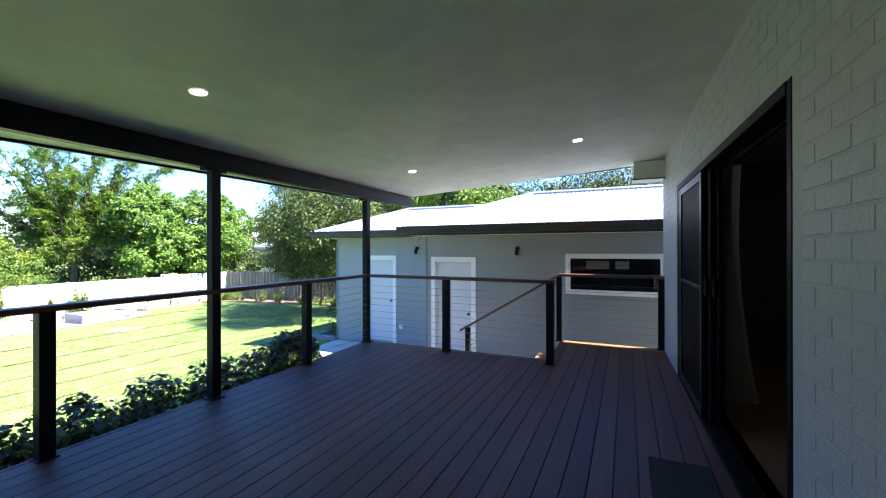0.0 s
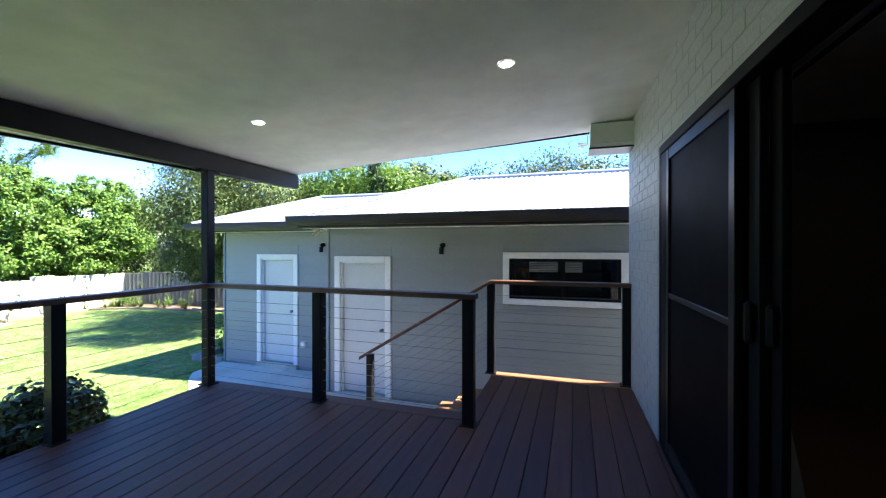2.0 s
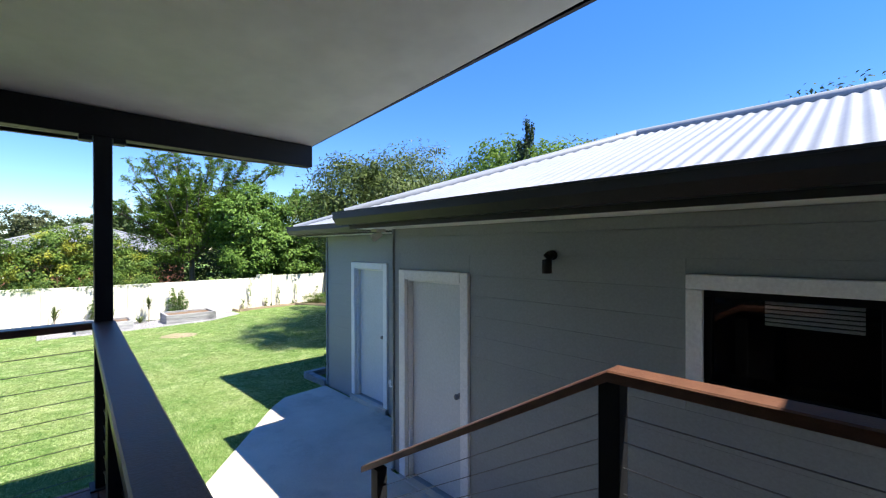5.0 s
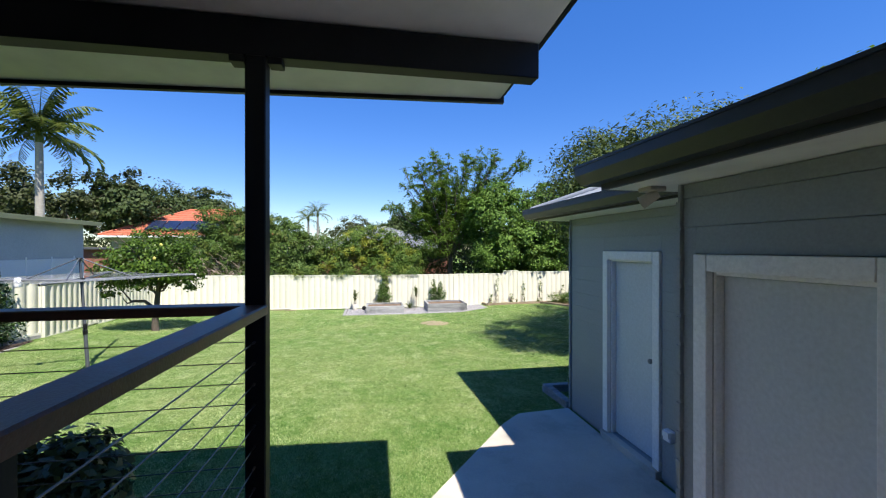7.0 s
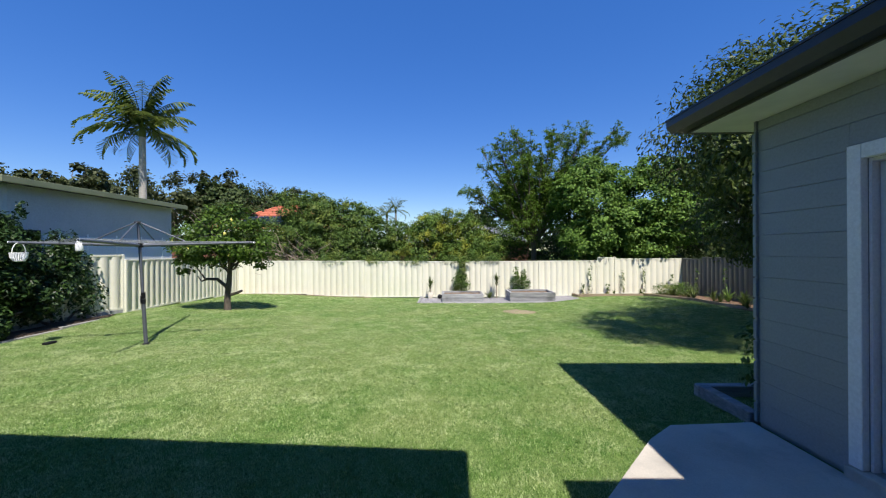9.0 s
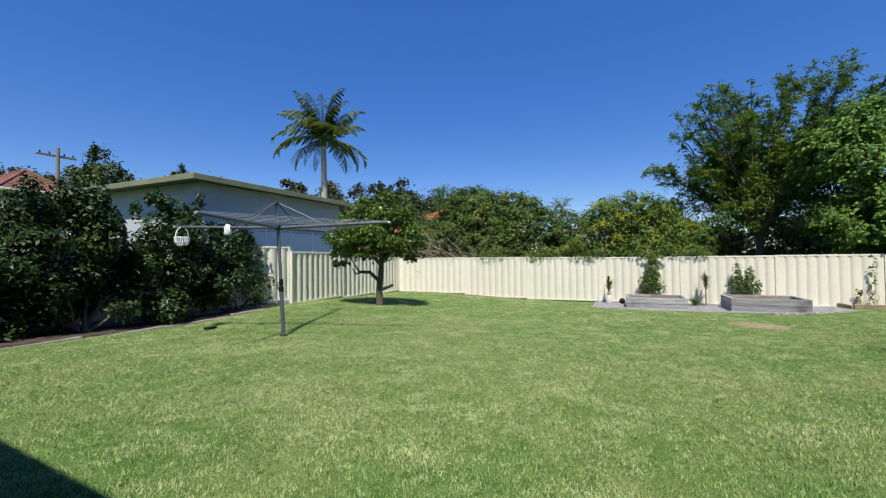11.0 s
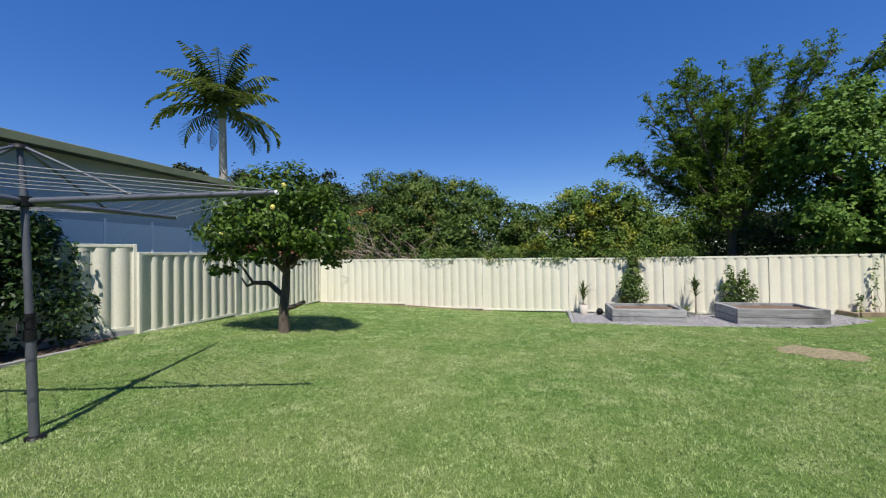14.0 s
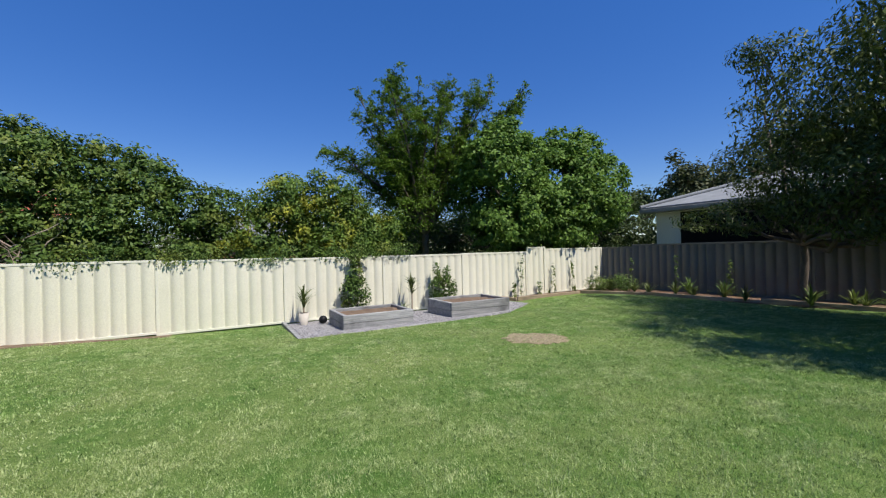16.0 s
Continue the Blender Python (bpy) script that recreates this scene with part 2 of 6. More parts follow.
M_GREYTILE = surf("grey_tiles", (0.17, 0.18, 0.19), (0.25, 0.26, 0.27), 2, 0.9, 0.3, 20, vary=0.08)
M_REDBRICK = surf("red_brick_wall", (0.19, 0.07, 0.05), (0.27, 0.11, 0.08), 6, 0.85, 0.3, 30)
M_RENDER = surf("cream_render", (0.62, 0.58, 0.47), (0.7, 0.66, 0.55), 1, 0.8, 0.1, 30)
M_HOUSE = surf("far_house_wall", (0.23, 0.215, 0.185), (0.28, 0.26, 0.225), 1, 0.8, 0.1, 20)
M_SOLAR = surf("solar_cells", (0.012, 0.018, 0.045), (0.02, 0.028, 0.06), 2, 0.2, 0, 60)
# Wall and skirting colour lowered to carry the room's dimness
M_ROOM = surf("dim_room_paint", (0.11, 0.085, 0.07), (0.14, 0.11, 0.09), 1, 0.6, 0.03, 40)
M_ROOMFLOOR = surf("room_floor", (0.16, 0.085, 0.045), (0.22, 0.12, 0.065), 2, 0.4, 0.1, 30, stretch=(6, 0.6, 1))
M_MAT = surf("mat_fibre", (0.02, 0.02, 0.022), (0.035, 0.035, 0.037), 9, 0.95, 0.9, 150)
M_LAMP = glow("downlight_lens", (1.0, 0.97, 0.9), 6.0)
M_LAMPBODY = surf("black_lamp", (0.006, 0.006, 0.006), (0.01, 0.01, 0.01), 4, 0.5, 0.05, 60, spec=0.1)
M_BLIND = surf("blind_slats", (0.62, 0.64, 0.66), (0.7, 0.72, 0.74), 2, 0.5, 0, 60)
# Pale grey fence with the trees' shade put into its colour
M_SHADEDFENCE = surf("shade_darkened_fence", (0.105, 0.105, 0.1), (0.15, 0.15, 0.14), 0.9, 0.5, 0.06, 50, vary=0.02)
M_POLE = surf("power_pole_timber", (0.16, 0.13, 0.1), (0.22, 0.18, 0.14), 3, 0.9, 0.3, 30)


# ---- mesh helpers ----
RNG = np.random.default_rng(7)


def thing(name, x, y, z, label="", category="", group="", kind="", rz=0):
    ob = new(name)
    ob.empty_display_size = 0.1
    ob.matrix_world = pose(x, y, z, 0, 0, rz)
    return tagged(ob, label, category, group, kind)


def mesh_of(bm, name):
    me = bpy.data.meshes.new(name)
    bm.to_mesh(me)
    bm.free()
    return me


def link_part(name, me, mat, parent, label="", m=None):
    if mat and not me.materials:
        me.materials.append(mat)
    ob = new(name, me)
    if m is not None:
        ob.matrix_basis = m
    if parent:
        ob.parent = parent
        w = parent.matrix_basis.copy()
        if parent.parent:
            w = parent.parent.matrix_basis @ parent.matrix_parent_inverse @ w
        ob.matrix_parent_inverse = w.inverted()
    if label:
        ob["label"] = label
    return ob


def part(name, bm, mat, parent, label=""):
    return link_part(name, mesh_of(bm, name), mat, parent, label)


def add_box(bm, x0, x1, y0, y1, z0, z1, m=None):
    vs = [bm.verts.new((x, y, z)) for x in (x0, x1) for y in (y0, y1) for z in (z0, z1)]
    if m is not None:
        for v in vs:
            v.co = m @ v.co
    for f in ((0, 1, 3, 2), (4, 6, 7, 5), (0, 4, 5, 1), (2, 3, 7, 6), (0, 2, 6, 4), (1, 5, 7, 3)):
        bm.faces.new([vs[i] for i in f])
    return vs


def box(x0, x1, y0, y1, z0, z1, bevel=0.004, m=None):
    bm = bmesh.new()
    add_box(bm, min(x0, x1), max(x0, x1), min(y0, y1), max(y0, y1), min(z0, z1), max(z0, z1), m)
    if bevel:
        bmesh.ops.bevel(bm, geom=bm.edges[:], offset=bevel, segments=1, affect="EDGES")
    return bm


def np_mesh(name, verts, faces):
    """A mesh from arrays: verts (n, 3), faces (m, k)."""
    verts, faces = np.asarray(verts, np.float32), np.asarray(faces, np.int32)
    me = bpy.data.meshes.new(name)
    k = faces.shape[1]
    me.vertices.add(len(verts))
    me.vertices.foreach_set("co", verts.ravel())
    me.loops.add(faces.size)
    me.loops.foreach_set("vertex_index", faces.ravel())
    me.polygons.add(len(faces))
    me.polygons.foreach_set("loop_start", np.arange(0, faces.size, k, dtype=np.int32))
    me.update(calc_edges=True)
    me.validate()
    return me


def tube_arrays(paths, segs=7):
    """Tapered tubes; each path is a list of (x, y, z, r)."""
    V, F = [], []
    base = 0
    for path in paths:
        P = np.array([p[:3] for p in path], float)
        R = np.array([p[3] for p in path], float)
        T = np.gradient(P, axis=0)
        T /= np.linalg.norm(T, axis=1)[:, None] + 1e-9
        for i in range(len(P)):
            a = np.cross(T[i], (0.3, 0.9, 0.1) if abs(T[i][2]) > 0.8 else (0, 0, 1))
            a /= np.linalg.norm(a) + 1e-9
            b = np.cross(T[i], a)
            for s in range(segs):
                an = 2 * math.pi * s / segs
                V.append(P[i] + R[i] * (math.cos(an) * a + math.sin(an) * b))
        for i in range(len(P) - 1):
            for s in range(segs):
                s2 = (s + 1) % segs
                F.append((base + i * segs + s, base + i * segs + s2, base + (i + 1) * segs + s2, base + (i + 1) * segs + s))
        base += len(P) * segs
    return np.array(V), np.array(F)


def tubes(name, paths, mat, parent, label="", segs=7, smooth=True):
    V, F = tube_arrays(paths, segs)
    me = np_mesh(name, V, F)
    if smooth:
        me.polygons.foreach_set("use_smooth", np.ones(len(me.polygons), bool))
    return link_part(name, me, mat, parent, label)


def limb(p0, p1, r0, r1, wob=0.08, n=6, rng=RNG):
    p0, p1 = np.array(p0, float), np.array(p1, float)
    out = []
    L = np.linalg.norm(p1 - p0)
    for i in range(n):
        t = i / (n - 1)
        p = p0 + (p1 - p0) * t + (rng.normal(0, wob * L * 0.35, 3) if 0 < i < n - 1 else 0)
        out.append((*p, r0 + (r1 - r0) * t))
    return out


def leaf_quads(pos, nrm, size, aspect, rng, droop=0.0):
    """A folded four-point leaf at each place."""
    n = len(pos)
    d = rng.normal(0, 1, (n, 3))
    d[:, 2] -= droop * 2.0
    nrm = nrm / (np.linalg.norm(nrm, axis=1)[:, None] + 1e-9)
    d -= nrm * np.sum(d * nrm, axis=1)[:, None]
    d /= np.linalg.norm(d, axis=1)[:, None] + 1e-9
    s = np.cross(nrm, d)
    L = (size * rng.uniform(0.6, 1.3, n))[:, None]
    W = L * aspect * 0.5
    fold = nrm * W * 0.45
    a = pos - d * L * 0.5
    b = pos + s * W + fold
    c = pos + d * L * 0.5
    e = pos - s * W + fold
    V = np.stack([a, b, c, e], axis=1).reshape(-1, 3)
    F = np.arange(4 * n).reshape(n, 4)
    return V, F


def crown_points(blobs, n, rng, clumps=26, spread=0.26, inner=0.5, floor_z=None):
    """Leaf places: clumps near the skin of each blob, so that the outline is uneven and has gaps."""
    vol = np.array([b[3] * b[4] * b[5] for b in blobs]) ** 0.7
    cnt = np.maximum((n * vol / vol.sum()).astype(int), 20)
    P, N = [], []
    for b, k in zip(blobs, cnt):
        c, r = np.array(b[:3]), np.array(b[3:6])
        d = rng.normal(0, 1, (clumps, 3))
        d /= np.linalg.norm(d, axis=1)[:, None]
        rad = rng.uniform(inner, 1.02, clumps) ** 0.6
        cc = d * rad[:, None]
        pick = rng.integers(0, clumps, k)
        sig = spread * rng.uniform(0.6, 1.4, clumps)[pick][:, None]
        q = cc[pick] + rng.normal(0, 1, (k, 3)) * sig * np.array((1, 1, 0.75))
        far_out = np.linalg.norm(q, axis=1)
        q *= (np.minimum(far_out, 1.12 + 0.12 * rng.random(k)) / (far_out + 1e-9))[:, None]
        P.append(c + q * r)
        N.append(q * 0.8 + np.array((0, 0, 0.55)) + rng.normal(0, 0.55, (k, 3)))
    P, N = np.concatenate(P), np.concatenate(N)
    if floor_z is not None:
        keep = P[:, 2] > floor_z
        P, N = P[keep], N[keep]
    return P, N


def crown(name, blobs, n, size, mat, parent, seed, aspect=0.5, droop=0.0, clumps=26, spread=0.26, inner=0.5, floor_z=None, label=""):
    rng = np.random.default_rng(seed)
    P, N = crown_points(blobs, n, rng, clumps, spread, inner, floor_z)
    V, F = leaf_quads(P, N, size, aspect, rng, droop)
    return link_part(name, np_mesh(name, V, F), mat, parent, label)


def smooth(a, b, v):
    t = min(max((v - a) / (b - a), 0.0), 1.0)
    return t * t * (3 - 2 * t)


def ground_z(x, y):
    z = -0.93 - 0.033 * min(max(-5.5 - x, 0.0), 13.2)
    z += 0.2 * smooth(3.5, -2.5, y) * smooth(-9.0, -12.5, x)
    z += 0.12 * smooth(8.0, 12.0, y) * smooth(-12.0, -18.0, x)
    return z


def wall_cells(a0, a1, z0, z1, openings):
    """The solid rectangles of a wall with rectangular openings (a0, a1, z0, z1)."""
    A = sorted({a0, a1, *[o[0] for o in openings], *[o[1] for o in openings]})
    out = []
    for i in range(len(A) - 1):
        lo, hi = A[i], A[i + 1]
        if lo < a0 - 1e-6 or hi > a1 + 1e-6:
            continue
        gaps = sorted((max(o[2], z0), min(o[3], z1)) for o in openings if o[0] <= lo + 1e-6 and o[1] >= hi - 1e-6)
        z = z0
        for g0, g1 in gaps:
            if g0 > z + 1e-6:
                out.append((lo, hi, z, g0))
            z = max(z, g1)
        if z < z1 - 1e-6:
            out.append((lo, hi, z, z1))
    return out

# ---- ground and paving ----
def build_ground():
    xs = np.concatenate([[-900, -300, -120, -60, -40, -30], np.arange(-25, 4.01, 0.5), [8, 14, 25, 50, 120, 300, 900]])
    ys = np.concatenate([[-900, -300, -120, -60, -30, -16], np.arange(-10, 20.01, 0.5), [28, 45, 90, 250, 900]])
    V = [(x, y, ground_z(x, y)) for x in xs for y in ys]
    ny = len(ys)
    F = [(i * ny + j, (i + 1) * ny + j, (i + 1) * ny + j + 1, i * ny + j + 1) for i in range(len(xs) - 1) for j in range(ny - 1)]
    me = np_mesh("ground", V, F)
    me.polygons.foreach_set("use_smooth", np.ones(len(me.polygons), bool))
    tagged(link_part("ground", me, M_LAWN, None), "mown green lawn with paler worn streaks", "lawn", kind="structure")


build_ground()


def prism(pts, z0, z1):
    bm = bmesh.new()
    lo = [bm.verts.new((x, y, z0)) for x, y in pts]
    hi = [bm.verts.new((x, y, z1)) for x, y in pts]
    bm.faces.new(lo[::-1])
    bm.faces.new(hi)
    n = len(pts)
    for i in range(n):
        bm.faces.new((lo[i], lo[(i + 1) % n], hi[(i + 1) % n], hi[i]))
    return bm


SLAB = [(-5.62, 7.94), (-5.56, 7.2), (-5.3, 6.9), (-3.55, 5.45), (-2.6, 4.6), (6.0, 4.6), (6.0, 7.12), (-2.66, 7.12), (-2.66, 7.94)]
tagged(part("pavement", prism(SLAB, -1.3, -0.905), M_CONC, None), "smooth pale concrete path beside the garage", "path", kind="structure")


# ---- grass blades ----
def build_grass():
    rng = np.random.default_rng(3)
    P = []
    Q = []
    for x0, x1, y0, y1, dens, per in ((-12.5, -3.6, -2.75, 9.0, 290, 34), (-18.4, -12.5, -2.9, 10.3, 110, 22), (-18, -4, 9.0, 14.0, 90, 22), (-7.2, -2.6, -3.5, 4.6, 40, 20)):
        k = int((x1 - x0) * (y1 - y0) * dens)
        c = np.stack([rng.uniform(x0, x1, k), rng.uniform(y0, y1, k)], axis=1)
        tilt = np.column_stack([rng.normal(0, 0.2, (k, 2)), rng.uniform(0.6, 1.25, k)])
        P.append(np.repeat(c, per, axis=0) + rng.normal(0, 0.042, (k * per, 2)))
        Q.append(np.repeat(tilt, per, axis=0))
    Q = np.concatenate(Q)
    P = np.concatenate(P)
    x, y = P[:, 0], P[:, 1]
    keep = ~((x > -5.7) & (y > 4.6 + (-2.6 - x) * 0.9 - 0.02) & (y < 7.3)) & ~((x > -5.7) & (y > 7.1))
    keep &= ~((x > -2.65) & (y < 4.9)) & ~((x < -16.45) & (y > 4.2) & (y < 10.2))
    keep &= ~((np.hypot((x + 13.85) / 0.62, (y - 7.35) / 0.55) < 1) & (rng.random(len(x)) < 0.62))
    keep &= ~((y < -2.66 + rng.normal(0, 0.03, len(x))) & (x > -12.0)) & ~((x < -17.5) & (y > 10.3))
    P, Q = P[keep], Q[keep]
    n = len(P)
    sm = lambda a, b, v: (lambda t: t * t * (3 - 2 * t))(np.clip((v - a) / (b - a), 0, 1))
    z = -0.93 - 0.033 * np.clip(-5.5 - P[:, 0], 0, 13.2) + 0.2 * sm(3.5, -2.5, P[:, 1]) * sm(-9.0, -12.5, P[:, 0]) + 0.12 * sm(8.0, 12.0, P[:, 1]) * sm(-12.0, -18.0, P[:, 0])
    pos = np.column_stack([P, z - 0.004])
    an = rng.uniform(0, 2 * math.pi, n)
    h = rng.uniform(0.012, 0.03, n) * Q[:, 2]
    w = rng.uniform(0.002, 0.004, n) * np.where(P[:, 0] < -12.5, 2.0, 1.0)
    side = np.column_stack([np.cos(an), np.sin(an), np.zeros(n)]) * w[:, None]
    lean = np.column_stack([rng.normal(0, 0.4, n) + Q[:, 0], rng.normal(0, 0.4, n) + Q[:, 1], np.ones(n)]) * h[:, None]
    V = np.stack([pos - side, pos + side, pos + lean], axis=1).reshape(-1, 3)
    me = np_mesh("grass", V, np.arange(3 * n).reshape(n, 3))
    tagged(link_part("grass", me, M_BLADE, None), "short green and straw-tipped grass blades", "grass", kind="stuff")


build_grass()

# ---- deck ----
FRY = 4.732


def front_y(x):
    """The front rail runs slightly askew to the boards."""
    return FRY - 0.036 * (x + 2.44)


DXR, DX0, DX1, DY0, DY1, LY1, LX0 = 1.955, -2.43, 1.672, -4.0, 4.695, 6.05, 0.27
deck = thing("deck", 0, 0, -0.02, "dark oiled timber deck with long boards", "deck", kind="structure")
pitch = 0.1415
nb = int((DXR - DX0) / pitch) + 1
short_me = mesh_of(box(0.002, pitch - 0.002, DY0, DY1, -0.022, 0, 0.003), "deck_board")
long_me = mesh_of(box(0.002, pitch - 0.002, DY0, LY1 - 0.16, -0.022, 0, 0.003), "deck_board_long")
for i in range(nb):
    x = DXR - (i + 1) * pitch
    if x < DX0 - 0.06:
        break
    link_part("board", long_me if x > LX0 - 0.07 else short_me, M_DECK, deck, m=Matrix.Translation((x, 0, 0)))
part("border_board", box(DX0 - 0.02, LX0 - 0.02, DY1 + 0.004, DY1 + 0.13, -0.022, 0.001, 0.003), M_DECK, deck)
part("border_board", box(DX0 - 0.045, DX0 - 0.005, DY0, DY1 + 0.13, -0.16, 0.001, 0.003), M_DECK, deck)
part("fascia_board", box(DX0 - 0.04, LX0 - 0.02, DY1 + 0.132, DY1 + 0.16, -0.22, -0.004, 0.003), M_DECK, deck)
part("border_board", box(LX0 - 0.02, DXR - 0.3, LY1 - 0.157, LY1, -0.022, 0.001, 0.003), M_TREAD, deck)
part("fascia_board", box(LX0 - 0.02, DX1, LY1 + 0.002, LY1 + 0.03, -0.22, -0.004, 0.003), M_DECK, deck)
part("fascia_board", box(LX0 - 0.035, LX0 - 0.008, 5.97, LY1, -0.22, -0.004, 0.003), M_DECK, deck)
# Added dark sheets under the boards keep light out of the gaps
part("gap_light_blocker", box(DX0 + 0.02, DX1, DY0, DY1, -0.0295, -0.0235, 0), M_STEEL, deck)
part("gap_light_blocker", box(LX0 + 0.02, DX1, DY1 + 0.002, LY1 - 0.17, -0.0295, -0.0235, 0), M_STEEL, deck)
for y in np.arange(-3.6, 4.6, 0.9):
    part("joist", box(DX0, DX1, y - 0.022, y + 0.022, -0.19, -0.03, 0), M_STEEL, deck)
for x in np.arange(-2.3, 1.7, 1.3):
    for y in (-1.5, 0.9, 3.3):
        part("stump", box(x - 0.05, x + 0.05, y - 0.05, y + 0.05, -1.05, -0.19, 0.004), M_STEEL, deck)

# ---- veranda roof ----
RY0, RY1 = -7.2, 6.13


def ceil_z(x):
    return 2.372 + 0.068 * (x + 2.45)


def slab_between(x0, x1, y0, y1, za0, za1, thick):
    bm = bmesh.new()
    vs = [bm.verts.new(p) for p in ((x0, y0, za0), (x1, y0, za1), (x1, y1, za1), (x0, y1, za0), (x0, y0, za0 + thick), (x1, y0, za1 + thick), (x1, y1, za1 + thick), (x0, y1, za0 + thick))]
    for f in ((3, 2, 1, 0), (4, 5, 6, 7), (0, 1, 5, 4), (1, 2, 6, 5), (2, 3, 7, 6), (3, 0, 4, 7)):
        bm.faces.new([vs[i] for i in f])
    return bm


ceiling = tagged(part("ceiling", slab_between(-2.50, 1.95, RY0, RY1, ceil_z(-2.50), ceil_z(1.95), 0.03), M_CEIL, None), "smooth white painted sloping veranda ceiling", "ceiling", kind="structure")
roof = thing("veranda_roof", -0.8, 1, 2.4, "low skillion roof of dark steel over the deck", "roof", kind="structure")
part("roof_sheet", slab_between(-3.12, 2.0, RY0, RY1 + 0.02, ceil_z(-3.12) + 0.115, ceil_z(1.684) + 0.08, 0.04), M_DARKROOF, roof)
part("soffit", slab_between(-3.12, -2.52, RY0, RY1 + 0.01, 2.335, 2.365, 0.012), M_CEIL, roof)
part("fascia", slab_between(-3.16, -3.122, RY0, RY1 + 0.04, 2.31, 2.31, 0.115), M_STEEL, roof)
part("end_trim", slab_between(-3.12, 1.28, RY1 + 0.022, RY1 + 0.045, ceil_z(-3.12) + 0.03, ceil_z(1.28) - 0.012, 0.1), M_STEEL, roof)
# Eave edge sheared outward southwards, only to push its lawn shadow further
for ob in roof.children:
    if ob.name.split(".")[0] in ("roof_sheet", "soffit", "fascia"):
        for v in ob.data.vertices:
            if v.co.x < -2.6:
                v.co.x -= 0.07 * (RY1 - v.co.y)
beam = part("beam", box(-2.51, -2.41, RY0, RY1 - 0.01, 2.185, 2.366, 0.004), M_STEEL, None)
tagged(beam, "charcoal steel beam along the veranda edge", "beam", kind="structure")


def veranda_post(x, y):
    p = thing("veranda_post", x, y, 0, "square charcoal steel post holding the veranda roof", "post", "veranda posts")
    part("shaft", box(x - 0.045, x + 0.045, y - 0.045, y + 0.045, 0, 2.184, 0.006), M_STEEL, p)
    part("base_plate", box(x - 0.07, x + 0.07, y - 0.07, y + 0.07, 0.001, 0.012, 0.002), M_STEEL, p)
    for s in (-1, 1):
        part("bracket", box(x - 0.04, x + 0.04, y + s * 0.051, y + s * 0.115, 2.150, 2.184, 0.004), M_STEEL, p)
    return p


for yy in (-2.73, -0.27, 2.19):
    veranda_post(-2.40, yy)
veranda_post(-2.44, FRY)


def downlight(x, y):
    z = ceil_z(x)
    d = thing("downlight", x, y, z, "round recessed white downlight switched on", "downlight", "ceiling downlights")
    tilt = Matrix.Translation((x, y, z)) @ Euler((0, -math.atan(0.068), 0)).to_matrix().to_4x4()
    bm = bmesh.new()
    bmesh.ops.create_circle(bm, cap_ends=True, radius=0.042, segments=24)
    bmesh.ops.transform(bm, matrix=tilt @ Matrix.Translation((0, 0, -0.005)), verts=bm.verts)
    part("lens", bm, M_LAMP, d, "glowing lens")
    bm = bmesh.new()
    n = 24
    ring = [[bm.verts.new((r * math.cos(2 * math.pi * k / n), r * math.sin(2 * math.pi * k / n), zz)) for k in range(n)] for r, zz in ((0.043, -0.004), (0.047, -0.009), (0.055, -0.001))]
    for a, b in zip(ring, ring[1:]):
        for k in range(n):
            bm.faces.new((a[k], a[(k + 1) % n], b[(k + 1) % n], b[k]))
    bmesh.ops.transform(bm, matrix=tilt, verts=bm.verts)
    part("bezel", bm, M_TRIM, d)


for x, y in ((-1.39, 4.28), (0.70, 4.15), (-1.37, 1.33), (0.70, 1.3), (-1.27, -1.6), (0.70, -1.6)):
    downlight(x, y)


# ---- railings ----
def wire(parent, a, b, r=0.0026):
    tubes("wire", [[(*a, r), (*b, r)]], M_WIRE, parent, segs=5)


def rail_bar(parent, pts, w=0.085, h=0.042, mat=None):
    """A timber handrail along a broken line, mitred in plan."""
    bm = bmesh.new()
    P = [Vector(p) for p in pts]
    prev = None
    for i, p in enumerate(P):
        d0 = (P[i] - P[i - 1]).normalized() if i else (P[1] - P[0]).normalized()
        d1 = (P[i + 1] - P[i]).normalized() if i < len(P) - 1 else d0
        s0, s1 = d0.cross(Vector((0, 0, 1))).normalized(), d1.cross(Vector((0, 0, 1))).normalized()
        s = (s0 + s1).normalized()
        s *= w / 2 / max(s.dot(s0), 0.3)
        ring = [bm.verts.new(p + k * s + Vector((0, 0, z))) for k, z in ((-1, -h), (-1, -0.006), (-0.9, 0), (0.9, 0), (1, -0.006), (1, -h))]
        if prev:
            for k in range(6):
                bm.faces.new((prev[k], prev[(k + 1) % 6], ring[(k + 1) % 6], ring[k]))
        else:
            bm.faces.new(ring[::-1])
        prev = ring
    bm.faces.new(prev)
    bmesh.ops.recalc_face_normals(bm, faces=bm.faces)
    part("handrail", bm, mat or M_RAIL, parent, "reddish stained timber handrail")


def rail_post(parent, x, y, z0, z1, w=0.075):
    part("post", box(x - w / 2, x + w / 2, y - w / 2, y + w / 2, z0, z1, 0.004), M_STEEL, parent)
    part("base_plate", box(x - 0.06, x + 0.06, y - 0.06, y + 0.06, z0 + 0.001, z0 + 0.01, 0.002), M_STEEL, parent)


WZ = [0.1 + 0.0955 * k for k in range(9)]
side_rail = thing("railing", -2.41, 0, 0, "dark post and wire railing with timber handrail along the deck side", "railing", "deck railings")
rail_bar(side_rail, [(-2.41, -4.0, 1.035), (-2.41, 3.43, 1.035), (-2.435, 4.685, 1.035)], 0.115)
ends = [-4.0, -2.73, -1.5, -0.27, 0.96, 2.19, 3.43, FRY]
for y in (-1.5, 0.96, 3.43, -3.9):
    rail_post(side_rail, -2.41, y, 0, 0.992, 0.09)
